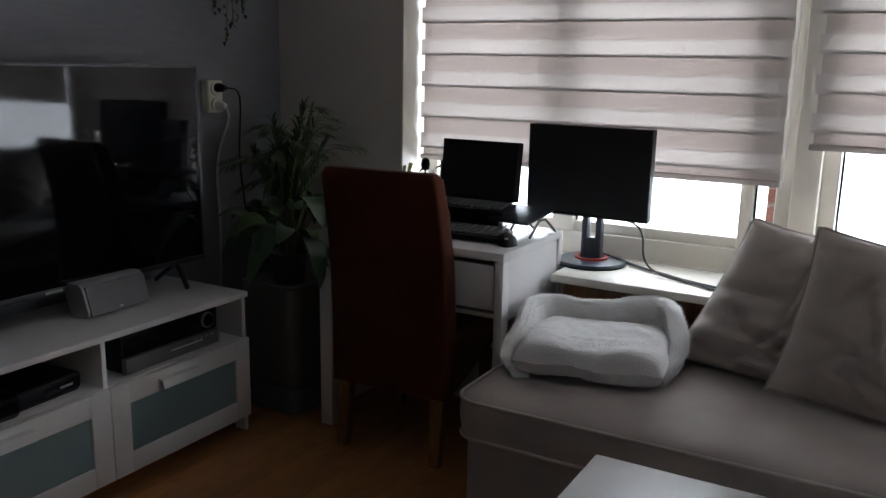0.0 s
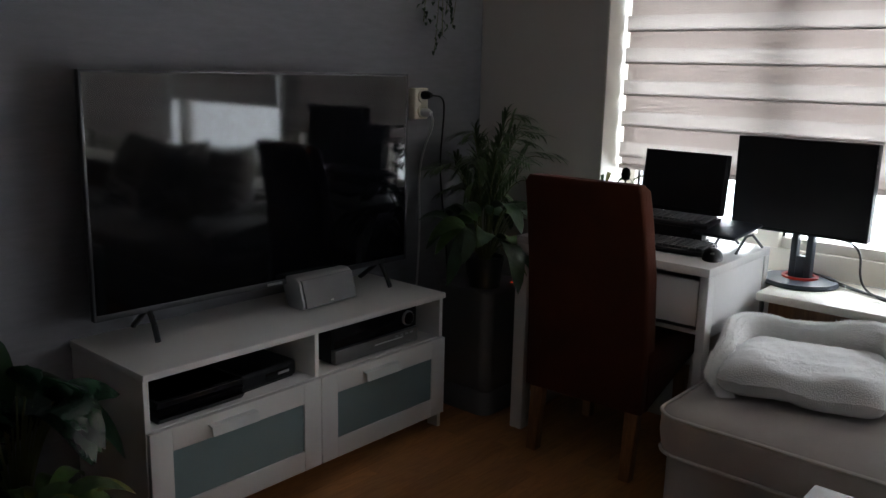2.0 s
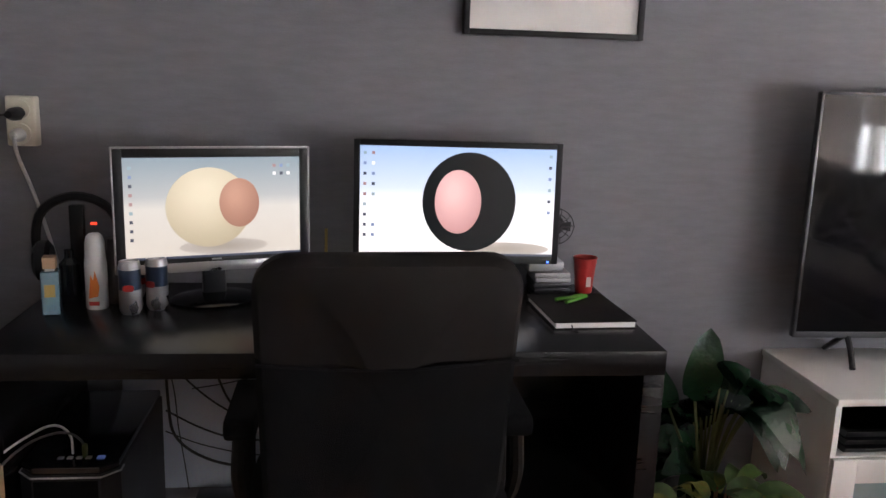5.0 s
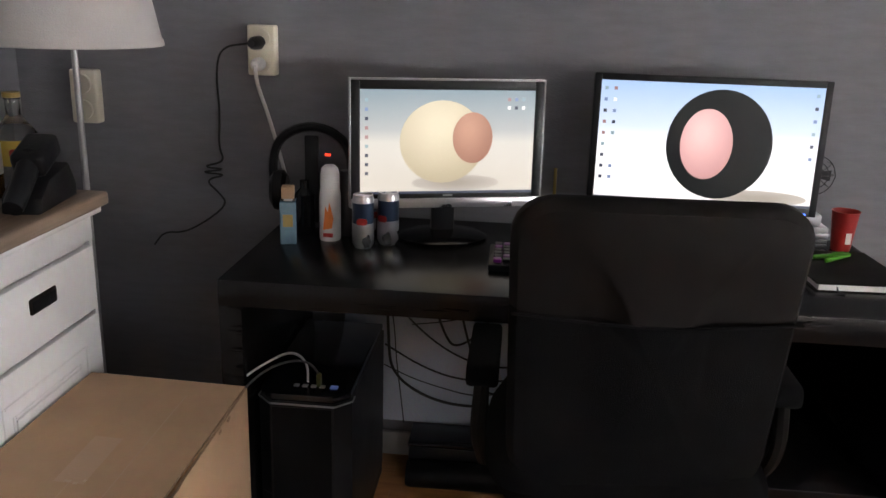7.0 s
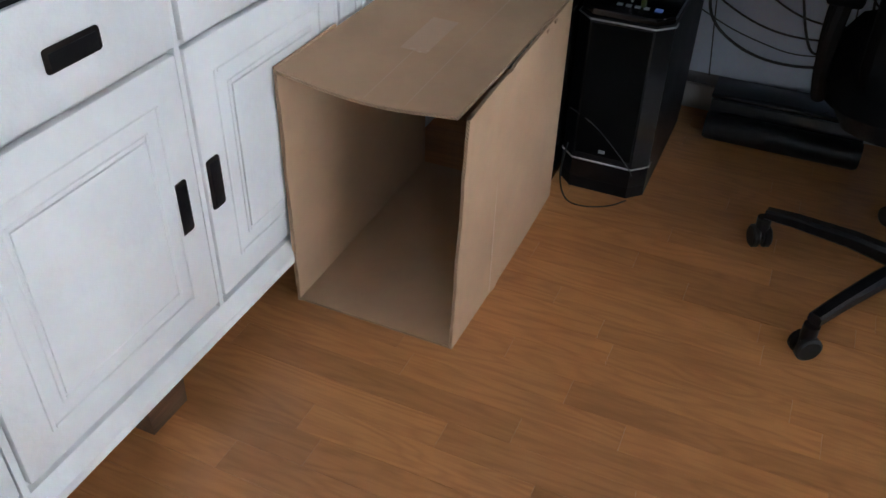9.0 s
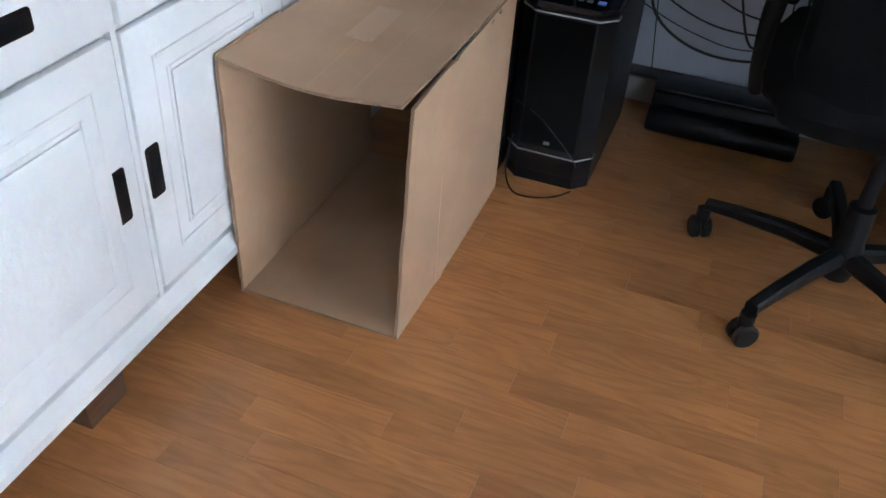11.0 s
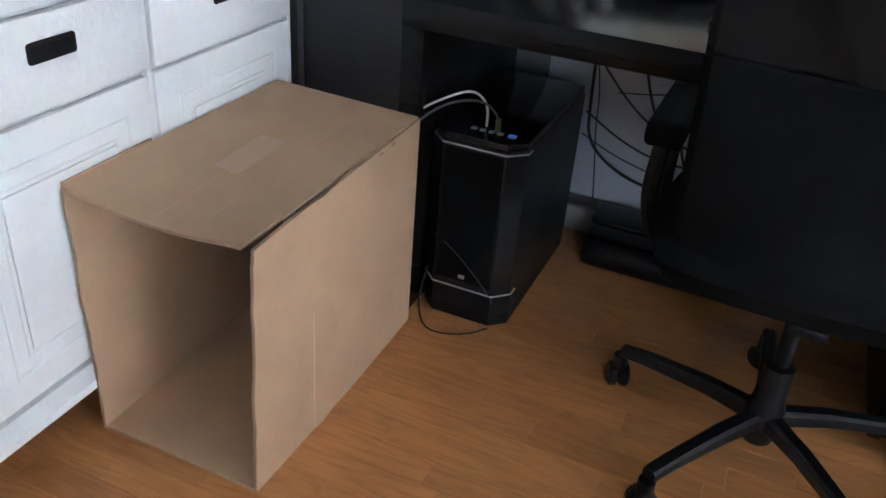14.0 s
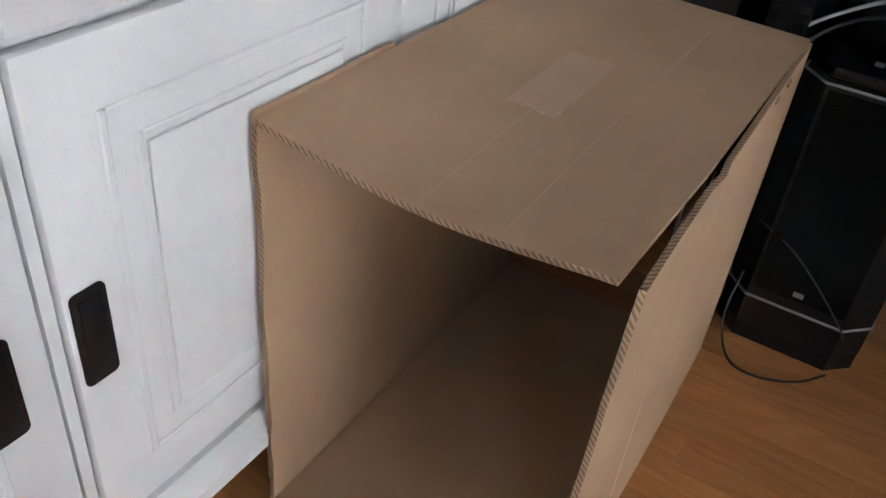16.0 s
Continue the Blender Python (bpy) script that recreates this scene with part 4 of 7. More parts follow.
M["key"] = material("dark_keycap", (0.13, 0.13, 0.135), 0.4, vary=0.1, bump=0.02)
keyboard((-1.80, 2.40, 0.75), 4, 0.44, 0.135, "black full-size keyboard lying on the white desk", keymat="key")
keyboard((-1.84, 2.525, 0.82), 4, 0.42, 0.14, "slim black keyboard behind the first, raised on a stand", keymat="key")
solid("keyboard_riser", B(-2.04, -1.65, 2.49, 2.532, 0.75, 0.8215, bevel=0.006), M["black"], "low black riser carrying the rear keyboard", "riser")


def laptop_stand():
    it = thing("laptop_stand", "folding metal stand with a closed dark laptop", "laptop stand", (-1.575, 2.525, 0.75))
    for x in (-0.03, 0.055):
        part("strut", tube([(x, -0.05, 0.006), (x, 0.05, 0.072), (x + 0.02, 0.13, 0.006)], 0.005, 6, smooth=1), M["gunmetal"], it)
    part("plate", moved(B(-0.10, 0.065, -0.07, 0.12, 0.0, 0.012, bevel=0.004), pose(0, 0, 0.062, 8, 0, -6)), M["slate"], it, "dark blue-grey lid")
    return it


laptop_stand()


def mouse(loc, rz, label):
    it = thing("mouse", label, "mouse", loc, rz)
    bm = bmesh.new()
    bmesh.ops.create_uvsphere(bm, u_segments=20, v_segments=12, radius=1)
    for v in bm.verts:
        v.co = Vector((v.co.x * 0.034, v.co.y * 0.058, max(0.0, v.co.z * 0.04 * (1 - 0.2 * v.co.y))))
    part("body", bm, M["black"], it)
    part("wheel", moved(lathe([(0, -0.004), (0.009, -0.004), (0.009, 0.004), (0, 0.004)], 14), Matrix.Translation((0, 0.03, 0.032)) @ pose(0, 0, 0, 0, 90, 0)), M["gunmetal"], it)
    part("strip", B(-0.006, 0.006, -0.056, -0.02, 0.026, 0.03, bevel=0.002), M["silver"], it)
    return it


mouse((-1.552, 2.365, 0.75), 20, "black ribbed computer mouse on the white desk")


def headset_on_desk():
    it = thing("headset", "dark headset lying on the white desk", "headset", (-1.80, 2.255, 0.75), 30)
    for s in (-1, 1):
        part("ear_cup", moved(lathe([(0, -0.02), (0.03, -0.02), (0.042, -0.01), (0.042, 0.012), (0.03, 0.02), (0, 0.02)], 20), Matrix.Translation((s * 0.05, 0, 0.044)) @ pose(0, 0, 0, 0, 90, 0)), M["black"], it)
    part("headband", tube([(-0.06, 0, 0.05), (-0.075, 0.03, 0.09), (-0.03, 0.06, 0.125), (0.03, 0.06, 0.125), (0.075, 0.03, 0.09), (0.06, 0, 0.05)], 0.008, 8), M["black"], it)
    return it


headset_on_desk()


def flat_monitor(name, label, loc, rz, w, h, low, stand, tilt=0.0, screen="dull_screen", bezel=0.012):
    """A screen whose face looks along -y before the turn; low is the height of its lower edge over the base."""
    it = thing(name, label, "monitor", loc, rz)
    m = Matrix.Translation((0, 0, low)) @ pose(0, 0, 0, tilt, 0, 0)
    part("case", moved(B(-w / 2, w / 2, -0.012, 0.03, 0, h, bevel=0.006), m), M["black"], it)
    ring = bmesh.new()
    for a in ((-w / 2, -w / 2 + bezel, 0, h), (w / 2 - bezel, w / 2, 0, h), (-w / 2 + bezel, w / 2 - bezel, h - bezel, h), (-w / 2 + bezel, w / 2 - bezel, 0, bezel * 1.3)):
        box(ring, a[0], a[1], -0.017, -0.0115, a[2], a[3], bevel=0.001)
    part("bezel", moved(ring, m), M["black"], it)
    part("screen", moved(B(-w / 2 + bezel, w / 2 - bezel, -0.0145, -0.012, bezel * 1.3, h - bezel), m), M[screen] if isinstance(screen, str) else screen, it)
    stand(it)
    return it


def easel_stand(it):
    part("stand_foot", B(-0.09, 0.09, -0.05, 0.07, 0, 0.01, bevel=0.004), M["black"], it)
    part("stand_neck", B(-0.02, 0.02, 0.02, 0.036, 0.006, 0.2, bevel=0.003), M["black"], it)


def ring_stand(it):
    y = 0.075
    part("stand_foot", lathe([(0, 0), (0.128, 0), (0.132, 0.006), (0.125, 0.016), (0.06, 0.022), (0, 0.022)], 40, (0, y, 0)), M["slate"], it, "round dark blue-grey foot")
    part("ring", lathe([(0.05, 0.021), (0.062, 0.021), (0.062, 0.028), (0.05, 0.028), (0.05, 0.021)], 32, (0, y, 0)), glow_material("red_ring", (0.5, 0.03, 0.015), 0.25), it, "red accent ring")
    neck = bmesh.new()
    for a in ((-0.038, -0.016, 0.02, 0.36), (0.016, 0.038, 0.02, 0.36), (-0.016, 0.016, 0.02, 0.1), (-0.016, 0.016, 0.19, 0.36)):
        box(neck, a[0], a[1], y - 0.018, y + 0.018, a[2], a[3], bevel=0.003)
    part("stand_neck", neck, M["slate"], it, "column with a cable slot")
    part("mount", B(-0.05, 0.05, 0.029, y - 0.017, 0.28, 0.38, bevel=0.004), M["black"], it)


flat_monitor("small_monitor", "small switched-off black monitor on the white desk", (-1.782, 2.585, 0.75), -1, 0.31, 0.215, 0.105, easel_stand, -6)
flat_monitor("gaming_monitor", "large switched-off black monitor on the window board", (-1.41, 2.725, 0.62), -1.5, 0.465, 0.325, 0.188, ring_stand, 0, bezel=0.009)


def microphone():
    it = thing("microphone", "small black desk microphone with a foam cap", "microphone", (-2.02, 2.6, 0.75))
    part("stem", tube([(0, 0, 0.008), (0, 0, 0.12), (0.0, 0, 0.2)], 0.004, 6), M["black"], it)
    part("foam", lathe([(0, 0.19), (0.014, 0.195), (0.018, 0.215), (0.014, 0.235), (0, 0.242)], 16), M["black_mesh"], it)
    part("base", lathe([(0, 0), (0.035, 0), (0.032, 0.01), (0, 0.012)], 20), M["black"], it)
    return it


microphone()
lily("sill_plant", (-2.12, 2.62, 0.75), 31, 9, 0.14, 0.12, ["leaf_yellow", "leaf_palm"], "small spiky yellow-green plant at the back of the white desk", low=0.6, wide=(0.08, 0.12), pot_r=0.035, pot_h=0.06)
for pts, r in (([(-1.30, 2.8, 0.8), (-1.21, 2.78, 0.78), (-1.20, 2.75, 0.66), (-1.12, 2.72, 0.626), (-0.95, 2.66, 0.626), (-0.80, 2.60, 0.626), (-0.72, 2.6, 0.626)], 0.004),
               ([(-1.37, 2.88, 0.63), (-1.22, 2.8, 0.628), (-1.1, 2.74, 0.628), (-0.98, 2.67, 0.627), (-0.86, 2.59, 0.627), (-0.78, 2.575, 0.627)], 0.005),
               ([(-1.39, 2.83, 0.66), (-1.27, 2.84, 0.63), (-1.15, 2.77, 0.626), (-1.0, 2.69, 0.627), (-0.82, 2.64, 0.627)], 0.0035)):
    solid("cable", tube(pts, r, 6), M["cable_black"], "black monitor cable trailing along the window board", "cable")
for pts in ([(-1.5, 2.62, 0.5), (-1.52, 2.6, 0.3), (-1.5, 2.5, 0.1), (-1.45, 2.4, 0.006)], [(-1.53, 2.66, 0.52), (-1.56, 2.6, 0.2), (-1.5, 2.45, 0.006)]):
    solid("cable", tube(pts, 0.0045, 6), M["cable_black"], "black cable hanging behind the white desk", "cable")


# ---- sofa, cushions and table ----
def rounded_end(L, D, r, inset, n=8):
    """The sofa's outline seen from above, with its near end rounded at both corners."""
    pts = []
    q = max(r - inset, 0.012)
    c = inset + q
    for cx, cy, a0 in ((c, D - c, 90), (c, c, 180)):
        for k in range(n + 1):
            a = radians(a0 + 90 * k / n)
            pts.append((cx + q * math.cos(a), cy + q * math.sin(a)))
    for k in range(1, 13):
        pts.append((c + (L - c) * k / 12, inset))
    for k in range(13):
        pts.append((L - (L - c) * k / 13, D - inset) if k else (L, D - inset))
    return pts


def sofa():
    it = thing("sofa", "taupe fabric day-bed sofa with pale piping", "sofa", (-1.458, 1.835, 0))
    L, D, r = 3.2, 0.705, 0.075
    cushion = bmesh.new()
    rings = []
    for z, inset in ((0.285, 0.012), (0.30, 0.002), (0.345, -0.006), (0.385, -0.004), (0.402, 0.0), (0.415, 0.014), (0.424, 0.04), (0.43, 0.09), (0.434, 0.18), (0.436, 0.3)):
        out = rounded_end(L, D, max(r, 0.075), inset)
        rings.append([cushion.verts.new((x, y, z + 0.003 * noise.noise(Vector((x * 3, y * 3, z * 4))))) for x, y in out])
    n = len(rings[0])
    for a, b in zip(rings, rings[1:]):
        for i in range(n):
            cushion.faces.new((a[i], a[(i + 1) % n], b[(i + 1) % n], b[i]))
    cushion.faces.new(rings[0][::-1]), cushion.faces.new(rings[-1])
    bmesh.ops.recalc_face_normals(cushion, faces=cushion.faces[:])
    seat = part("seat_cushion", cushion, M["sofa"], it, "thick taupe seat cushion")
    for z, inset in ((0.404, -0.003), (0.29, 0.0)):
        line = [(x, y, z) for x, y in rounded_end(L, D, r, inset)[:9 + 9 + 12]]
        part("piping", tube(line, 0.0055, 8, smooth=1), M["piping"], seat, "pale cord along the cushion's edge")
    part("base", slab(rounded_end(L - 0.02, D, r, 0.02), 0.25, "xy", 0.03, bevel=0.006), M["sofa"], it)
    for x in (0.1, L - 0.1):
        for y in (0.11, D - 0.11):
            part("foot", lathe([(0, 0), (0.02, 0), (0.028, 0.035), (0, 0.035)], 16, (x, y, 0)), M["black"], it)
    return it


sofa()


def throw_pillow(loc, rx, spin, rz, w, h, seed, label, thick=0.2, skew=0.0):
    """A stuffed square pillow with drawn-out corners and creases that run in from the seams."""
    it = thing("sofa_pillow", label, "pillow", loc, 0, group="sofa pillows")
    m = pose(0, 0, 0, rx, 0, rz) @ pose(0, 0, 0, 0, 0, spin)
    body = soft_block(w, h, thick, -0.05, 48, 0.012, -0.03, seed, power=2.4)
    rng = random.Random(seed)
    folds = []
    for k in range(11):
        a = rng.uniform(0, 6.283)
        u, v = rng.uniform(-0.8, 0.8) * w / 2, rng.uniform(-0.8, 0.8) * h / 2
        folds.append((u, v, math.cos(a), math.sin(a), rng.uniform(0.05, 0.14), rng.uniform(0.01, 0.02), rng.uniform(0.009, 0.018)))
    for v in (-0.26, -0.36, -0.44):
        a = rng.uniform(-0.25, 0.25)
        folds.append((rng.uniform(-0.1, 0.12), v * h, math.cos(a), math.sin(a), rng.uniform(0.13, 0.22), 0.017, rng.uniform(0.016, 0.026)))
    for vert in body.verts:
        x, y = vert.co.x, vert.co.y
        full = min(1.0, abs(vert.co.z) / (thick * 0.25))
        for u, v, c, s, long, narrow, deep in folds:
            along, across = (x - u) * c + (y - v) * s, -(x - u) * s + (y - v) * c + 0.03 * math.sin(9 * ((x - u) * c + (y - v) * s))
            press = math.exp(-(along / long) ** 2) * (math.exp(-(across / narrow) ** 2) - 0.6 * math.exp(-((across - 2 * narrow) / narrow) ** 2))
            vert.co.z -= math.copysign(deep, vert.co.z) * press * full
    lift = moved(body, m)
    low = min(v.co.z for v in lift.verts) + 0.04
    for v in lift.verts:
        z = v.co.z - low
        v.co.z = z if z > 0.03 else 0.03 * math.exp((z - 0.03) / 0.03)
        v.co.x += skew * v.co.z
    cover = part("cover", lift, M["pillow"], it)
    seam = []
    for k in range(33):
        a = k / 32
        side, t = int(a * 4) % 4, (a * 4) % 1
        u, v = ((-1 + 2 * t, -1), (1, -1 + 2 * t), (1 - 2 * t, 1), (-1, 1 - 2 * t))[side]
        pinch = 1 + 0.03 * (abs(u) * abs(v)) ** 3
        p = m @ Vector((u * w / 2 * (1 - 0.05 * (1 - v * v) + 0.05) * pinch, v * h / 2 * (1 - 0.05 * (1 - u * u) + 0.05) * pinch, 0))
        z = p.z - low
        z = z if z > 0.03 else 0.03 * math.exp((z - 0.03) / 0.03)
        seam.append((p.x + skew * z, p.y, z))
    part("piping", tube(seam, 0.005, 6, smooth=1), M["pillow"], cover)
    return it


throw_pillow((-0.74, 2.47, 0.434), 68, -5, -10, 0.42, 0.455, 3.1, "large taupe linen pillow leaning at the sofa's back", skew=0.25)
throw_pillow((-0.38, 2.305, 0.434), 68, -6, -8, 0.50, 0.46, 8.7, "large ribbed taupe pillow leaning on another")
throw_pillow((0.25, 2.36, 0.434), 66, 3, 4, 0.50, 0.47, 5.2, "taupe pillow further along the sofa")


def pet_bed():
    """A thick fleece cushion in a floppy fleece wall that stands up at the back and falls off to the front."""
    it = thing("pet_bed", "white fleecy pet bed with a floppy raised wall, on the sofa", "pet bed", (-1.188, 2.262, 0.432), 12)
    cushion = soft_block(0.455, 0.475, 0.11, 0.010, 44, 0.008, 0.04, 4.0, power=6.0)
    for v in cushion.verts:
        hollow = math.exp(-((v.co.x / 0.17) ** 2 + ((v.co.y - 0.05) / 0.13) ** 2))
        if v.co.z > 0:
            v.co.z -= 0.02 * hollow
        v.co.z += 0.004 * noise.noise(v.co * 38) + 0.009 * noise.noise(v.co * 9)
    part("cushion", moved(cushion, Matrix.Translation((0.0, -0.015, 0.053)) @ pose(0, 0, 0, -3, 0, 0)), M["fleece"], it, "puffy white fleece cushion")

    line = []
    for x, y, high in ((-0.185, -0.215, 0.04), (-0.208, -0.175, 0.07), (-0.228, -0.1, 0.105), (-0.228, 0.03, 0.135), (-0.21, 0.15, 0.155), (-0.15, 0.205, 0.15), (-0.05, 0.215, 0.14),
                       (0.05, 0.22, 0.15), (0.13, 0.222, 0.17), (0.205, 0.2, 0.17), (0.235, 0.11, 0.14), (0.235, 0.02, 0.1), (0.215, -0.07, 0.06), (0.19, -0.14, 0.03)):
        line.append(Vector((x, y, high)))
    for _ in range(3):
        cut = [line[0]]
        for a, b in zip(line, line[1:]):
            cut += [a * 0.75 + b * 0.25, a * 0.25 + b * 0.75]
        line = cut + [line[-1]]
    wall, tufts, rng = bmesh.new(), bmesh.new(), random.Random(2)
    rows = []
    for i, p in enumerate(line):
        way = line[min(i + 1, len(line) - 1)] - line[max(i - 1, 0)]
        out = Vector((-way.y, way.x, 0)).normalized()
        flop = 0.016 * math.sin(i * 0.21) + 0.02
        row = []
        for o, z in ((0.004, 0.0), (0.016, 0.1), (0.019, 0.3), (0.018, 0.55), (0.018, 0.8), (0.015, 0.94), (0.004, 1.0), (-0.008, 0.97), (-0.015, 0.88), (-0.015, 0.6), (-0.017, 0.3), (-0.02, 0.0)):
            q = Vector((p.x, p.y, 0)) + out * (1.6 * o + flop * z * z) + Vector((0, 0, p.z * z))
            q += out * (0.008 * noise.noise(q * 12) + 0.003 * noise.noise(q * 45)) + Vector((0, 0, 0.006 * noise.noise(q * 16) * z))
            row.append(wall.verts.new((q.x, q.y, max(0.001, q.z))))
            if z > 0.8 or rng.random() < 0.3:
                for k in range(6):
                    at = q + way * rng.uniform(-0.5, 0.5)
                    leaf(tufts, at, (out.x * o * 60 + rng.uniform(-1, 1), out.y * o * 60 + rng.uniform(-1, 1), rng.uniform(-0.2, 1) * z + 0.05), (0, 0, 1), rng.uniform(0.006, 0.011), 0.003, 0.6, 2)
        rows.append(row)
    n = len(rows[0])
    for a, b in zip(rows, rows[1:]):
        for k in range(n):
            wall.faces.new((a[k], b[k], b[(k + 1) % n], a[(k + 1) % n]))
    wall.faces.new(rows[0]), wall.faces.new(rows[-1][::-1])
    bmesh.ops.recalc_face_normals(wall, faces=wall.faces[:])
    part("side_wall", wall, M["fleece"], it, "floppy fleece wall, folded out at the rim")
    for k in range(1500):
        x, y = rng.uniform(-0.185, 0.185), rng.uniform(-0.235, -0.05)
        leaf(tufts, (x, y, 0.092 + 0.008 * rng.random() - 0.9 * max(0.0, -0.18 - y)), (rng.uniform(-1, 1), rng.uniform(-1.5, 0.5), rng.uniform(0.1, 0.7)), (0, 0, 1), rng.uniform(0.005, 0.009), 0.003, 0.6, 2)
    part("fluff", tufts, M["fleece"], it)["kind"] = "stuff"
    return it


pet_bed()
solid("folded_blanket", B(-0.90, -0.80, 2.44, 2.53, 0.434, 0.46, bevel=0.012, seg=3), M["fleece"], "folded pale blanket tucked beside a pillow", "blanket")


def coffee_table():
    it = thing("coffee_table", "low white lacquered coffee table in front of the sofa", "coffee table", (-0.952, 0.718, 0))
    W, D = 1.15, 0.90
    part("top", B(0, W, 0, D, 0.40, 0.45, bevel=0.003), M["table_white"], it)
    for x in (0, W - 0.05):
        for y in (0, D - 0.05):
            part("leg", B(x, x + 0.05, y, y + 0.05, 0, 0.40, bevel=0.002), M["table_white"], it)
    part("shelf", B(0.02, W - 0.02, 0.02, D - 0.02, 0.12, 0.14, bevel=0.002), M["table_white"], it)
    return it


coffee_table()


# ---- the black desk ----
M["can_silver"] = material("brushed_can", (0.5, 0.5, 0.52), 0.28, metal=0.9, vary=0.05, bump=0.02)
M["can_blue"] = material("can_blue_print", (0.03, 0.05, 0.09), 0.28, metal=0.6, vary=0.08, bump=0.02)


def black_desk():
    it = thing("black_desk", "wide black-brown wooden desk against the papered wall", "desk", (WEST + 0.004, -1.245, 0))
    L, D, H = 1.5, 0.612, 0.735
    part("top", B(0, D, 0, L, H - 0.058, H, bevel=0.002), M["black_wood"], it)
    part("side_panel", B(0, D - 0.002, 0.0, 0.05, 0, H - 0.058, bevel=0.002), M["black_wood"], it)
    part("side_panel", B(0, D - 0.002, L - 0.05, L, 0, H - 0.058, bevel=0.002), M["black_wood"], it)
    part("inner_panel", B(0.02, D - 0.02, L - 0.44, L - 0.415, 0.04, H - 0.058, bevel=0.002), M["black_wood"], it)
    part("inner_shelf", B(0.02, D - 0.03, L - 0.415, L - 0.05, 0.30, 0.325, bevel=0.002), M["black_wood"], it)
    part("cabinet_floor", B(0.02, D - 0.03, L - 0.415, L - 0.05, 0.04, 0.065, bevel=0.002), M["black_wood"], it)
    part("back_panel", B(0.018, 0.032, L - 0.415, L - 0.05, 0.065, H - 0.058), M["black_wood"], it)
    return it


black_desk()
DESK = 0.735
structure("wall_patch", B(WEST + 0.001, WEST + 0.004, -1.1, -0.25, 0.11, 0.66), M["underwall"], "bare pale blue-white plaster under the desk", "plaster")


def sky_screen(name, dawn, haze, ground, strength):
    """A lit wallpaper: a band of sky fading down to pale ground."""
    mat = bpy.data.materials.new(name)
    mat.use_nodes = True
    nodes, links = mat.node_tree.nodes, mat.node_tree.links
    bsdf = nodes["Principled BSDF"]
    coord = nodes.new("ShaderNodeTexCoord")
    split = nodes.new("ShaderNodeSeparateXYZ")
    links.new(coord.outputs["Generated"], split.inputs[0])
    ramp = nodes.new("ShaderNodeValToRGB")
    ramp.color_ramp.elements[0].position, ramp.color_ramp.elements[0].color = 0.0, (*ground, 1)
    ramp.color_ramp.elements[1].position, ramp.color_ramp.elements[1].color = 1.0, (*dawn, 1)
    for pos, c in ((0.12, ground), (0.5, haze), (0.62, tuple((a + b) / 2 for a, b in zip(haze, dawn)))):
        ramp.color_ramp.elements.new(pos).color = (*c, 1)
    links.new(split.outputs["Z"], ramp.inputs["Fac"])
    bsdf.inputs["Base Color"].default_value = (0.02, 0.02, 0.02, 1)
    bsdf.inputs["Roughness"].default_value = 0.4
    links.new(ramp.outputs["Color"], bsdf.inputs["Emission Color"])
    bsdf.inputs["Emission Strength"].default_value = strength
    return mat


def disc(cx, cz, rx, rz, depth, n=40):
    bm = bmesh.new()
    ring = [bm.verts.new((cx + rx * math.cos(2 * math.pi * k / n), depth, cz + rz * math.sin(2 * math.pi * k / n))) for k in range(n)]
    back = [bm.verts.new((v.co.x, depth + 0.0006, v.co.z)) for v in ring]
    bm.faces.new(ring), bm.faces.new(back[::-1])
    for k in range(n):
        bm.faces.new((ring[k], back[k], back[(k + 1) % n], ring[(k + 1) % n]))
    bmesh.ops.recalc_face_normals(bm, faces=bm.faces[:])
    return bm


def pedestal(it):
    part("stand_foot", lathe([(0, 0), (0.11, 0), (0.115, 0.005), (0.1, 0.013), (0.04, 0.02), (0, 0.02)], 36, (0, 0.03, 0), squash=0.8), M["black_gloss"], it, "glossy oval foot")
    part("stand_neck", B(-0.03, 0.03, 0.025, 0.05, 0.015, 0.15, bevel=0.008), M["black"], it)


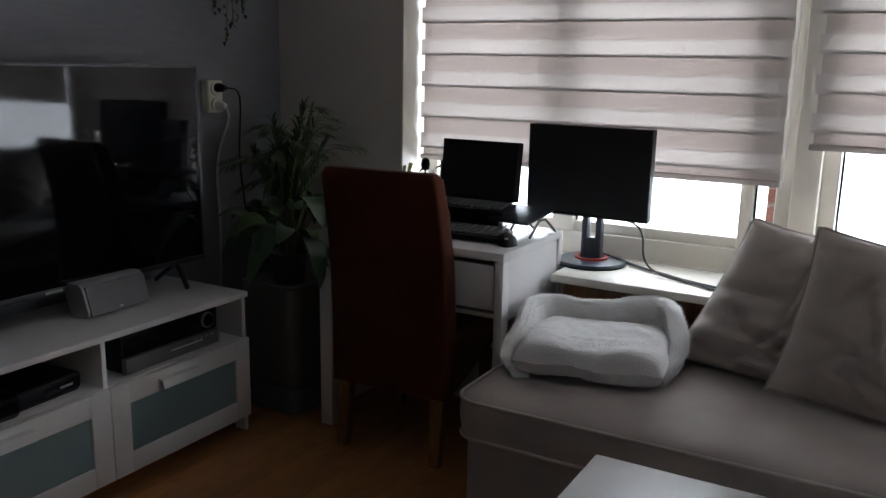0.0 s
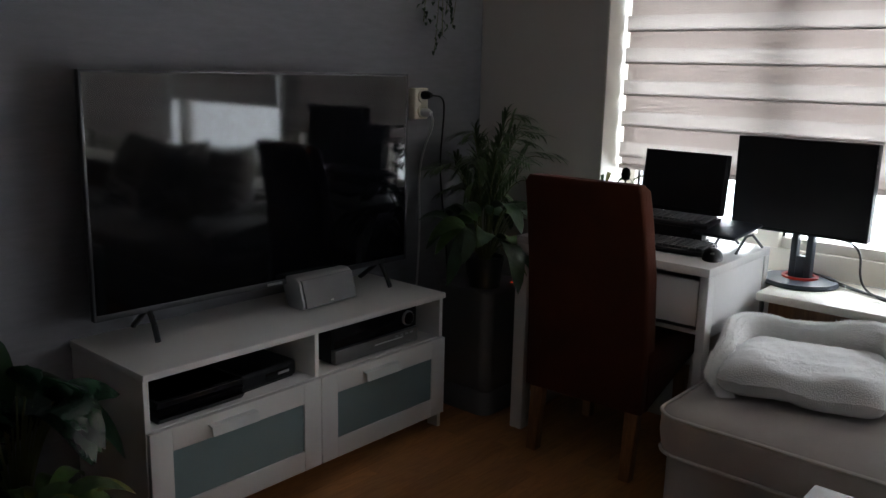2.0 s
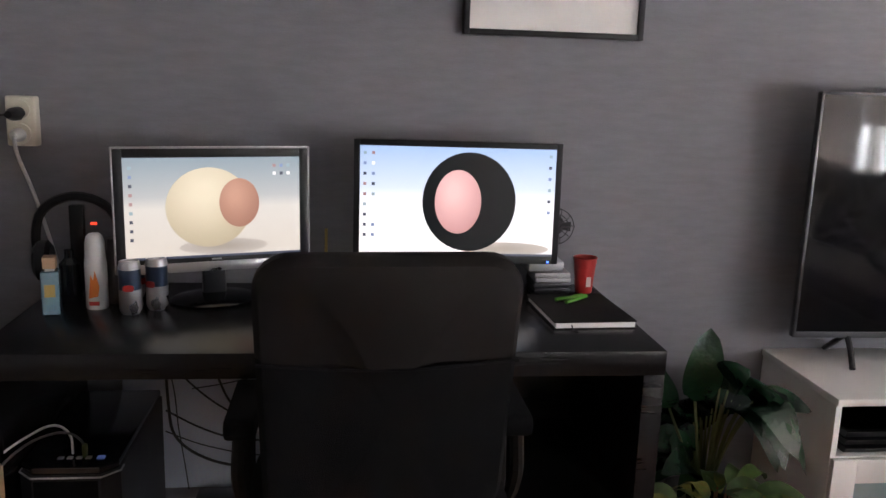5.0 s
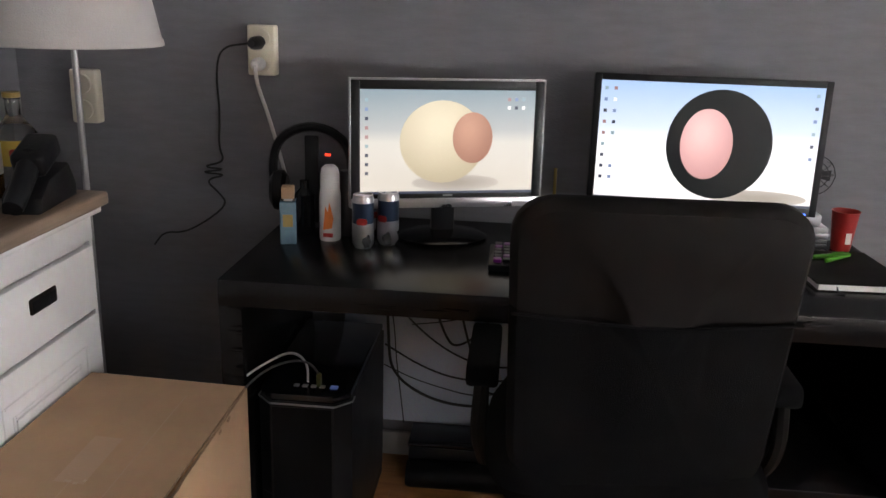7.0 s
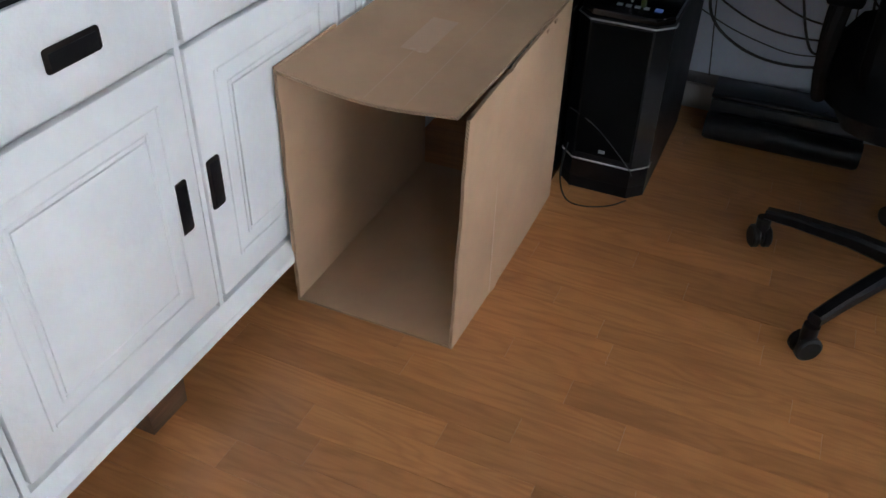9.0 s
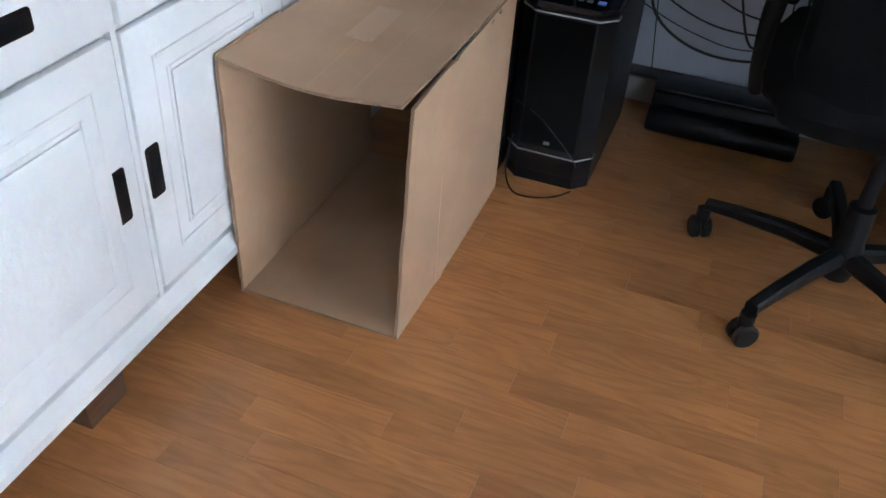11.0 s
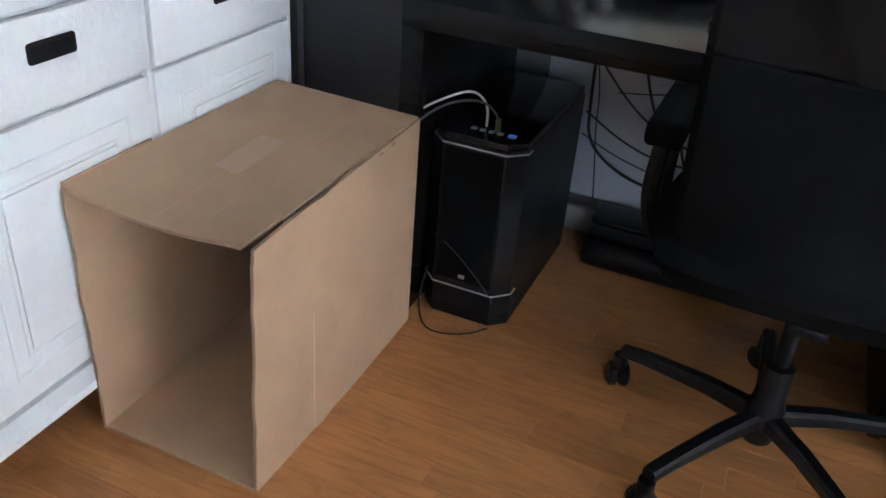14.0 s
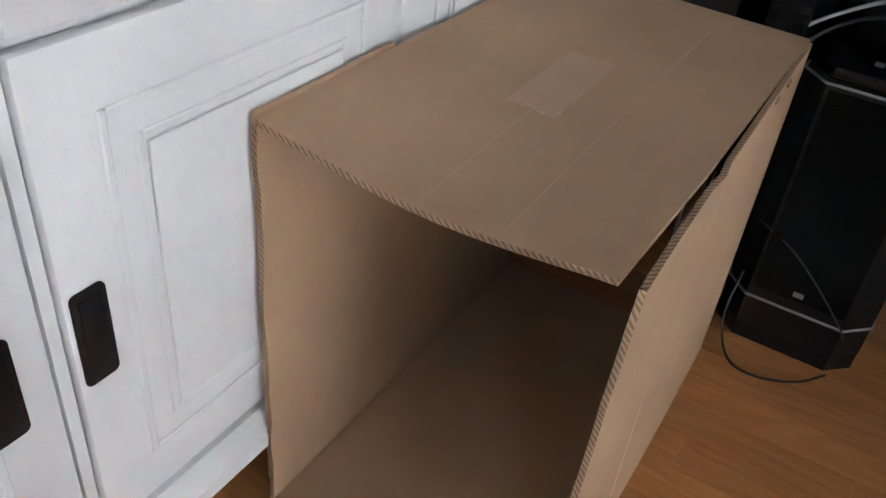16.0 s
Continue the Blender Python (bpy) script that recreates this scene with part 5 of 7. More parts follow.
def lit_monitor(name, label, loc, rz, w, h, low, screen, shapes, bezel, tilt, icons, chin=False):
    it = flat_monitor(name, label, loc, rz, w, h, low, pedestal, tilt, screen, bezel)
    m = Matrix.Translation((0, 0, low)) @ pose(0, 0, 0, tilt, 0, 0)
    face = [o for o in it.children if o.name.startswith("screen")][0]
    for k, (cx, cz, rx, rz2, mat) in enumerate(shapes):
        part("picture_shape", moved(disc(cx, cz, rx, rz2, -0.0151 - 0.0007 * k), m), mat, face)
    rng = random.Random(4)
    for x, z in icons:
        c = rng.choice(ICON)
        part("screen_icon", moved(B(x - 0.004, x + 0.004, -0.0153, -0.0147, z - 0.004, z + 0.004), m), c, face)
    part("taskbar", moved(B(-w / 2 + bezel, w / 2 - bezel, -0.0153, -0.0147, bezel * 1.3, bezel * 1.3 + 0.006), m), ICON[0], face)
    if chin:
        for a in ((-w / 2 - 0.004, -w / 2, -0.004, h + 0.004), (w / 2, w / 2 + 0.004, -0.004, h + 0.004), (-w / 2, w / 2, h, h + 0.004)):
            part("edge_strip", moved(B(a[0], a[1], -0.0165, 0.006, a[2], a[3], bevel=0.001), m), M["silver"], it, "bright clear-edged strip round the screen")
        part("chin", moved(B(-w / 2, w / 2, -0.022, -0.0175, -0.006, 0.018, bevel=0.002), m), M["can_silver"], it, "bright silver lower edge")
        part("badge", moved(B(-0.012, 0.012, -0.0182, -0.0172, 0.022, 0.026), m), M["silver"], it)
    part("power_light", moved(B(w / 2 - 0.03, w / 2 - 0.024, -0.0185, -0.0172, 0.004, 0.008), m), glow_material("blue_indicator", (0.05, 0.15, 1.0), 3), it)
    return it


ICON = [glow_material("icon_" + n, c, 0.45) for n, c in (("dark", (0.05, 0.06, 0.09)), ("teal", (0.25, 0.36, 0.4)), ("blue", (0.18, 0.25, 0.42)), ("red", (0.35, 0.2, 0.2)), ("white", (0.9, 0.9, 0.9)))]
def ball_glow(name, light, dark, strength, cx=0.4, cz=0.65, reach=0.75):
    """A softly shaded round shape on a lit screen."""
    mat = glow_material(name, light, strength)
    nodes, links = mat.node_tree.nodes, mat.node_tree.links
    coord = nodes.new("ShaderNodeTexCoord")
    away = nodes.new("ShaderNodeVectorMath")
    away.operation = "MULTIPLY_ADD"
    away.inputs[1].default_value, away.inputs[2].default_value = (1, 0, 1), (-cx, 0, -cz)
    links.new(coord.outputs["Generated"], away.inputs[0])
    far = nodes.new("ShaderNodeVectorMath")
    far.operation = "LENGTH"
    links.new(away.outputs[0], far.inputs[0])
    ramp = nodes.new("ShaderNodeValToRGB")
    ramp.color_ramp.elements[0].position, ramp.color_ramp.elements[1].position = 0.1, reach
    ramp.color_ramp.elements[0].color, ramp.color_ramp.elements[1].color = (*light, 1), (*dark, 1)
    links.new(far.outputs["Value"], ramp.inputs["Fac"])
    links.new(ramp.outputs["Color"], nodes["Principled BSDF"].inputs["Emission Color"])
    return mat


dark_blob = ball_glow("screen_black", (0.003, 0.0032, 0.004), (0.001, 0.002, 0.003), 0.5, 0.7, 0.8)
pink_blob = ball_glow("screen_pink", (0.85, 0.52, 0.50), (0.42, 0.2, 0.2), 0.5)
deep_blob = ball_glow("screen_brown", (0.5, 0.24, 0.19), (0.18, 0.07, 0.06), 0.45)
cream_blob = ball_glow("screen_cream", (0.85, 0.78, 0.58), (0.5, 0.43, 0.29), 0.4, 0.45, 0.7, 0.7)
tan_blob = ball_glow("screen_tan", (0.6, 0.34, 0.24), (0.3, 0.14, 0.1), 0.42)
shade_blob = ball_glow("screen_shade", (0.45, 0.41, 0.35), (0.62, 0.58, 0.52), 0.36, 0.5, 0.5, 0.5)
left_icons = [(-0.247 + 0.022 * c, 0.29 - 0.027 * r) for c in range(2) for r in range(9)]
lit_monitor("desk_monitor", "black monitor showing a bright blue-white wallpaper", (-2.675, -0.175, DESK), 88.5, 0.552, 0.325, 0.1,
            sky_screen("wallpaper_bright", (0.32, 0.48, 0.72), (0.85, 0.9, 0.95), (0.9, 0.88, 0.87), 0.55),
            [(0.13, 0.04, 0.12, 0.018, shade_blob), (0.03, 0.165, 0.125, 0.132, dark_blob), (0.0, 0.165, 0.062, 0.085, pink_blob)], 0.016, -2, left_icons + [(0.245, 0.29 - 0.03 * r) for r in range(6)])
lit_monitor("second_monitor", "silver-edged monitor showing a pale wallpaper", (-2.625, -0.80, DESK), 107, 0.475, 0.302, 0.095,
            sky_screen("wallpaper_pale", (0.26, 0.35, 0.40), (0.72, 0.70, 0.64), (0.70, 0.66, 0.58), 0.45),
            [(0.02, 0.055, 0.11, 0.02, shade_blob), (-0.015, 0.155, 0.105, 0.1, cream_blob), (0.06, 0.165, 0.05, 0.062, tan_blob)],
            0.022, -2, [(-0.2, 0.255 - 0.022 * r) for r in range(9)] + [(0.15 + 0.018 * c, 0.258 - 0.02 * r) for c in range(3) for r in range(2)], True)


def office_chair():
    it = thing("office_chair", "black high-backed office chair on a five-armed base", "office chair", (-2.125, -0.387, 0), 0)
    part("hub", lathe([(0, 0.045), (0.03, 0.045), (0.036, 0.07), (0.036, 0.12), (0.03, 0.14), (0.028, 0.22), (0.02, 0.225), (0, 0.225)], 24), M["black"], it)
    part("gas_column", lathe([(0, 0.22), (0.016, 0.22), (0.016, 0.44), (0, 0.44)], 20), M["black"], it, "black gas column")
    for k in range(5):
        a = radians(-105 + 72 * k)
        d, n = Vector((math.cos(a), math.sin(a), 0)), Vector((-math.sin(a), math.cos(a), 0))
        arm = bmesh.new()
        prof = ((0.025, 0.10, 0.018, 0.02), (0.12, 0.105, 0.017, 0.017), (0.24, 0.098, 0.015, 0.014), (0.305, 0.09, 0.014, 0.012))
        rings = []
        for r, z, w, h in prof:
            rings.append([arm.verts.new(d * r + n * (s1 * w) + Vector((0, 0, z + s2 * h))) for s1, s2 in ((-1, -0.6), (-0.6, -1), (0.6, -1), (1, -0.6), (1, 0.6), (0.6, 1), (-0.6, 1), (-1, 0.6))])
        for p, q in zip(rings, rings[1:]):
            for i in range(8):
                arm.faces.new((p[i], p[(i + 1) % 8], q[(i + 1) % 8], q[i]))
        arm.faces.new(rings[0][::-1]), arm.faces.new(rings[-1])
        bmesh.ops.recalc_face_normals(arm, faces=arm.faces[:])
        leg = part("base_arm", arm, M["black"], it)
        caster = bmesh.new()
        for s in (-1, 1):
            lathe([(0, 0), (0.022, 0), (0.027, 0.004), (0.027, 0.014), (0.022, 0.018), (0, 0.018)], 18, bm=caster)
            for v in caster.verts:
                if not v.tag:
                    v.co.z += 0.004 * s + (0 if s > 0 else -0.018)
                    v.tag = True
        m = Matrix.Translation(d * 0.305 + Vector((0, 0, 0.027))) @ pose(0, 0, 0, 90, 0, math.degrees(a) + 25 * (k - 2))
        lathe([(0, 0.0), (0.016, 0.0), (0.016, 0.05), (0, 0.05)], 12, bm=caster)
        for v in caster.verts:
            if not v.tag:
                v.co = Matrix.Rotation(radians(-90), 3, "X") @ v.co
                v.tag = True
        part("caster", moved(caster, m), M["black"], leg)
    part("seat_plate", B(-0.1, 0.1, -0.09, 0.09, 0.43, 0.455, bevel=0.006), M["black"], it)
    part("seat", moved(soft_block(0.50, 0.52, 0.12, 0.02, 16, 0.0, 0.12, power=6), Matrix.Translation((0.02, -0.013, 0.50))), M["black_mesh"], it)
    back = bmesh.new()
    out = rounded(0.46, 0.54, 0.075, 0, 0)
    rings = []
    for depth, grow in ((0.0, -0.03), (0.012, -0.008), (0.03, 0.0), (0.055, 0.0), (0.075, -0.012), (0.086, -0.045), (0.0895, -0.09), (0.091, -0.14)):
        ring = []
        for y, z in out:
            sy, sz = 1 + grow / 0.23, 1 + grow / 0.27
            curve = 0.04 * (y / 0.23) ** 2
            narrow = 1 + 0.04 * (z / 0.27)
            ring.append(back.verts.new((depth - curve, y * sy * narrow, z * sz)))
        rings.append(ring)
    for p, q in zip(rings, rings[1:]):
        for i in range(len(p)):
            back.faces.new((p[i], q[i], q[(i + 1) % len(p)], p[(i + 1) % len(p)]))
    for ring, back_x in ((rings[0], 0.004), (rings[-1], 0.092)):
        c = back.verts.new((back_x, 0, 0))
        for i in range(len(ring)):
            back.faces.new((ring[i], ring[(i + 1) % len(ring)], c))
    bmesh.ops.recalc_face_normals(back, faces=back.faces[:])
    bmesh.ops.bisect_plane(back, geom=back.verts[:] + back.edges[:] + back.faces[:], plane_co=(0, 0, 0.08), plane_no=(0, 0, 1))
    for f in back.faces:
        f.material_index = 1 if f.calc_center_median().z > 0.08 else 0
    rest = moved(back, Matrix.Translation((0.205, -0.008, 0.765)) @ pose(0, 0, 0, 0, 6, 3))
    shell = part("backrest", rest, [M["black_mesh"], M["black_leather"]], it, "wide padded back, black fabric below and leatherette above")
    part("seam", moved(tube([(0.05, -0.23, 0.08), (0.09, 0, 0.08), (0.05, 0.23, 0.08)], 0.003, 6), Matrix.Translation((0.205, -0.008, 0.765)) @ pose(0, 0, 0, 0, 6, 3)), M["black_mesh"], shell)
    part("back_bar", B(0.08, 0.24, -0.03, 0.03, 0.435, 0.455, bevel=0.005), M["black"], it)
    for s in (-1, 1):
        rest = moved(slab(rounded(0.24, 0.045, 0.02, -0.02, 0.66), 0.06, "xz", -0.03, bevel=0.008), Matrix.Translation((0.045, s * 0.268 - 0.013, 0)))
        arm = part("armrest", rest, M["black_mesh"], it)
        bow = tube([(-0.1, s * 0.268, 0.645), (-0.11, s * 0.275, 0.52), (-0.02, s * 0.26, 0.44), (0.06, s * 0.16, 0.43)], 0.014, 8)
        tube([(0.08, s * 0.268, 0.645), (0.08, s * 0.275, 0.54), (0.0, s * 0.26, 0.44)], 0.014, 8, bm=bow)
        moved(bow, Matrix.Translation((0.045, -0.013, 0)))
        part("armrest_bow", bow, M["black_leather"], arm)
    return it


office_chair()


def computer_tower():
    """A tall case with chamfered front corners and two thin pale lines round its front."""
    it = thing("computer_tower", "large black computer tower with chamfered front edges", "computer", (-2.257, -1.077, 0))
    w, L = 0.108, 0.47
    out = [(0.0, -w + 0.035), (0.0, w - 0.035), (-0.035, w), (-L, w), (-L, -w), (-0.035, -w)]
    part("case", slab(out, 0.41, "xy", 0.03, bevel=0.003), M["black"], it)
    part("foot_plinth", slab([(x * 0.99 - 0.002, y * 0.99) for x, y in out], 0.03, "xy", 0.0), M["black"], it)
    part("front_grille", B(0.0005, 0.004, -w + 0.04, w - 0.04, 0.103, 0.43, bevel=0.001), M["black_mesh"], it, "fine dark mesh front")
    edge = [(-0.06, w + 0.001), (-0.035, w + 0.001), (0.001, w - 0.034), (0.001, -w + 0.034), (-0.035, -w - 0.001), (-0.06, -w - 0.001)]
    for z in (0.083, 0.437):
        part("trim_line", tube([(x, y, z) for x, y in edge], 0.0022, 6, smooth=0), M["silver"], it, "thin pale metal line")
    part("top_cap", slab([(x * 0.985 - 0.004, y * 0.97) for x, y in out], 0.02, "xy", 0.44, bevel=0.006), M["black_gloss"], it)
    for k in range(4):
        part("port", B(-0.055, -0.043, -0.03 + k * 0.02, -0.018 + k * 0.02, 0.4605, 0.4625), M["silver"], it)
    part("power_button", B(-0.056, -0.04, 0.055, 0.072, 0.4605, 0.4635, bevel=0.001), glow_material("blue_button", (0.1, 0.16, 0.4), 0.12), it, "faint blue power button")
    part("badge", B(0.0042, 0.0055, -0.01, 0.005, 0.112, 0.12), M["silver"], it, "small pale emblem")
    for x in (-0.05, -0.42):
        for y in (-0.08, 0.08):
            part("foot", B(x - 0.02, x + 0.02, y - 0.015, y + 0.015, 0, 0.012), M["black"], it)
    return it


computer_tower()


def usb_cable(y, lift, mat, label):
    pts = [(-2.308, y, 0.47), (-2.308, y, 0.50 + lift), (-2.30, y - 0.035, 0.53 + lift), (-2.27, y - 0.09, 0.525), (-2.24, y - 0.125, 0.505), (-2.215, y - 0.15, 0.48), (-2.215, y - 0.2, 0.4), (-2.225, y - 0.2, 0.1)]
    return solid("cable", tube(pts, 0.0026, 8), mat, label, "cable")


usb_cable(-1.075, 0.02, M["cable_white"], "white charging lead arching out of the computer")
usb_cable(-1.05, 0.0, M["gunmetal"], "grey charging lead arching out of the computer")
solid("cable_plug", B(-2.315, -2.301, -1.054, -1.044, 0.462, 0.493, bevel=0.003), M["leaf_yellow"], "small yellow plug in the computer's top", "plug")
solid("cable", tube([(-2.262, -1.172, 0.21), (-2.25, -1.11, 0.19), (-2.25, -1.045, 0.13), (-2.25, -1.005, 0.086), (-2.252, -0.998, 0.07)], 0.0014, 6), M["gunmetal"], "thin grey lead across the computer's front", "cable")
solid("cable", tube([(-2.255, -1.165, 0.12), (-2.22, -1.17, 0.05), (-2.18, -1.14, 0.004), (-2.17, -1.09, 0.004), (-2.2, -1.03, 0.004), (-2.245, -1.0, 0.004)], 0.002, 6), M["cable_black"], "thin dark lead looped on the floor", "cable")

# leads hanging under the desk
rng = random.Random(12)
for k in range(10):
    y0 = -0.92 + 0.045 * k + rng.uniform(-0.02, 0.02)
    y1 = min(-0.28, y0 + rng.uniform(-0.1, 0.4))
    low = rng.uniform(0.2, 0.58)
    x = WEST + rng.uniform(0.015, 0.06)
    pts = [(x, y0, 0.66), (x, y0 + 0.01, 0.6), (x + 0.01, (y0 * 2 + y1) / 3, low + 0.03), (x, (y0 + y1) / 2, low), (x + 0.01, y1 - 0.02, low + 0.08), (x, y1, rng.choice([0.66, 0.45, 0.3]))]
    solid("cable", tube(pts, rng.choice([0.0018, 0.0025, 0.0035]), 6), M["cable_black" if k % 4 else "cable_white"], "loose lead hanging under the desk", "cable")
solid("cable", tube([(WEST + 0.05, -0.97, 0.6), (WEST + 0.06, -0.965, 0.4), (WEST + 0.07, -0.95, 0.28), (WEST + 0.05, -0.8, 0.19), (WEST + 0.06, -0.6, 0.21), (WEST + 0.05, -0.45, 0.33)], 0.0042, 8), M["cable_black"], "thick black power lead in a loop under the desk", "cable")


def power_box():
    it = thing("black_case", "long black case lying on the floor under the desk", "case", (-2.74, -0.69, 0))
    part("body", B(-0.07, 0.05, -0.2, 0.2, 0.0, 0.105, bevel=0.01), M["black"], it)
    part("lid", B(-0.072, 0.052, -0.202, 0.202, 0.1055, 0.12, bevel=0.006), M["black_gloss"], it)
    part("roll", moved(lathe([(0, -0.2), (0.034, -0.2), (0.038, -0.19), (0.038, 0.19), (0.034, 0.2), (0, 0.2)], 20), Matrix.Translation((0.075, 0.0, 0.038)) @ pose(0, 0, 0, 90, 0, 0)), M["black"], it)
    return it


power_box()


def office_bag():
    it = thing("shoulder_bag", "black bag hanging beside the desk", "bag", (-2.5, -1.30, 0.32))
    part("body", moved(soft_block(0.2, 0.26, 0.07, 0.02, 12, 0.01, 0.1, 2.0), pose(0, 0, 0.13, 90, 0, 10)), M["black_mesh"], it)
    part("strap", tube([(-0.08, 0.0, 0.22), (-0.05, 0.02, 0.33), (0.03, 0.02, 0.33), (0.07, 0.0, 0.22)], 0.008, 6), M["black"], it)
    return it


office_bag()


# ---- small things on the black desk ----
def can(loc, rz, label):
    it = thing("drink_can", label, "drink can", loc, rz, group="drink cans")
    r = 0.0265
    part("body", lathe([(0, 0), (0.02, 0), (0.024, 0.006), (r, 0.012), (r, 0.062)], 28), M["can_silver"], it)
    part("blue_band", lathe([(r, 0.062), (r, 0.112)], 28), M["can_blue"], it, "dark blue upper half")
    part("lid", lathe([(r, 0.112), (r, 0.118), (0.024, 0.126), (0.024, 0.13), (0.022, 0.131), (0.0215, 0.127), (0, 0.127)], 28), M["can_silver"], it)
    part("red_mark", slab(rounded(0.026, 0.016, 0.007, 0, 0.068), 0.002, "yz", r - 0.0012), M["red"], it, "plain red emblem")
    part("pull_tab", B(-0.006, 0.008, -0.005, 0.005, 0.1275, 0.1295, bevel=0.0008), M["can_silver"], it)
    return it


can((-2.525, -0.99, DESK), 5, "silver and blue drink can on the black desk")
can((-2.565, -0.935, DESK), -25, "silver and blue drink can beside another")
can((-2.585, -0.995, DESK), 60, "silver and blue drink can standing behind two others")


def spray_can():
    it = thing("spray_can", "white spray can with an orange flame print", "spray can", (-2.575, -1.082, DESK))
    part("body", lathe([(0, 0), (0.024, 0), (0.0265, 0.004), (0.0265, 0.115), (0.024, 0.13)], 28), M["white_plastic"], it)
    part("cap", lathe([(0.024, 0.13), (0.0235, 0.165), (0.02, 0.18), (0.012, 0.188), (0, 0.19)], 28), M["white_plastic"], it)
    part("flame", slab([(-0.012, 0.03), (0.01, 0.035), (0.014, 0.06), (0.004, 0.1), (0.0, 0.075), (-0.006, 0.09)], 0.002, "yz", 0.0253), material("orange_print", (0.75, 0.2, 0.03), 0.4, bump=0), it, "orange flame shape")
    part("label_bar", B(0.0245, 0.0275, -0.012, 0.012, 0.012, 0.022), M["red"], it)
    return it


spray_can()
M["blue_glass"] = material("pale_blue_glass", (0.2, 0.33, 0.42), 0.08, vary=0.15, scale=20, bump=0, coat=0.5)
M["amber"] = material("amber_label", (0.42, 0.29, 0.08), 0.45, vary=0.1)


def perfume():
    it = thing("perfume_bottle", "square pale blue scent bottle with a pink cap", "bottle", (-2.53, -1.175, DESK), 12)
    part("flask", slab(rounded(0.052, 0.04, 0.006), 0.105, "xy", 0.0, bevel=0.003), M["blue_glass"], it, "pale blue filled glass")
    part("cap", slab(rounded(0.036, 0.03, 0.004), 0.028, "xy", 0.112, bevel=0.002), M["card"], it, "dusty pink cap")
    part("collar", B(-0.012, 0.012, -0.01, 0.01, 0.104, 0.113), M["silver"], it)
    part("label", B(0.0262, 0.0272, -0.012, 0.012, 0.045, 0.075), M["amber"], it)
    return it


perfume()


def headphones_on_stand():
    it = thing("headphones", "large black headphones on a dark stand", "headphones", (-2.69, -1.155, DESK), 5)
    part("stand_foot", lathe([(0, 0), (0.06, 0), (0.058, 0.01), (0, 0.014)], 24), M["black"], it)
    part("stand_post", B(-0.012, 0.012, -0.018, 0.018, 0.008, 0.24, bevel=0.004), M["black"], it)
    arch = [(0, -0.095, 0.09), (0, -0.105, 0.16), (0, -0.085, 0.235), (0, 0, 0.27), (0, 0.085, 0.235), (0, 0.105, 0.16), (0, 0.095, 0.09)]
    part("headband", tube(arch, 0.012, 8), M["black"], it)
    for s in (-1, 1):
        cup = lathe([(0, -0.02), (0.035, -0.02), (0.046, -0.01), (0.046, 0.012), (0.034, 0.022), (0, 0.022)], 22, squash=1.15)
        part("ear_cup", moved(cup, Matrix.Translation((0, s * 0.085, 0.095)) @ pose(0, 0, 0, 90, 0, 0)), M["black"], it)
    part("red_light", B(0.012, 0.0155, 0.035, 0.05, 0.19, 0.196), glow_material("red_led", (1, 0.05, 0.02), 0.8), it, "small red light")
    return it


headphones_on_stand()
solid("spray_bottle", lathe([(0, 0), (0.024, 0), (0.026, 0.01), (0.026, 0.1), (0.012, 0.115), (0.012, 0.135), (0, 0.136)], 20, (-2.63, -1.16, DESK)), M["black_gloss"], "dark bottle behind the scent bottle", "bottle")
solid("deodorant", lathe([(0, 0), (0.024, 0), (0.025, 0.12), (0.02, 0.14), (0.018, 0.165), (0, 0.168)], 20, (-2.63, -1.05, DESK)), M["gunmetal"], "grey spray can behind the white one", "spray can")
keyboard((-2.45, -0.48, DESK), 90, 0.40, 0.14, "black gaming keyboard with purple lit keys", keymat="black", glow=glow_material("purple_key", (0.3, 0.025, 0.32), 0.02))
solid("pencil", tube([(-2.79, -0.525, DESK + 0.003), (-2.825, -0.525, DESK + 0.16)], 0.0045, 6), M["amber"], "yellow pencil standing against the wall", "pencil")


def notebook():
    it = thing("notebook", "black hardback notebook on the desk's corner", "notebook", (-2.515, 0.13, DESK), 3)
    part("cover", B(-0.13, 0.13, -0.105, 0.105, 0.016, 0.02, bevel=0.0015), M["black_leather"], it)
    part("cover_back", B(-0.13, 0.13, -0.105, 0.105, 0.0, 0.003, bevel=0.001), M["black_leather"], it)
    part("page_block", B(-0.125, 0.127, -0.1, 0.102, 0.003, 0.016), M["paper"], it, "pale page block")
    part("ribbon", tube([(0.127, -0.06, 0.01), (0.14, -0.062, 0.003), (0.15, -0.05, 0.002)], 0.002, 6), M["black"], it)
    return it


notebook()
for (x, y, r) in ((-2.58, 0.12, 25), (-2.565, 0.135, 40)):
    pen = thing("pen", "bright green pen lying on the notebook", "pen", (x, y, DESK + 0.021), r)
    part("barrel", moved(lathe([(0, -0.055), (0.0045, -0.05), (0.0055, 0.0), (0.0055, 0.045), (0, 0.05)], 12), Matrix.Translation((0, 0, 0.0055)) @ pose(0, 0, 0, 90, 0, 0)), M["green"], pen)
    part("clip", B(-0.0015, 0.0015, 0.01, 0.045, 0.0108, 0.0125), M["green"], pen)


def cup():
    # a standing squeeze tube, simplified to a tumbler's shape
    it = thing("red_tube", "red squeeze tube by the wall, shaped as a tumbler", "cup", (-2.74, 0.205, DESK))
    part("wall", lathe([(0, 0), (0.023, 0), (0.033, 0.1), (0.035, 0.102), (0.033, 0.103), (0.03, 0.097), (0.021, 0.006), (0, 0.006)], 30), M["red"], it)
    part("sticker", B(0.0265, 0.029, -0.001, 0.012, 0.022, 0.05), M["paper"], it, "small white label")
    return it


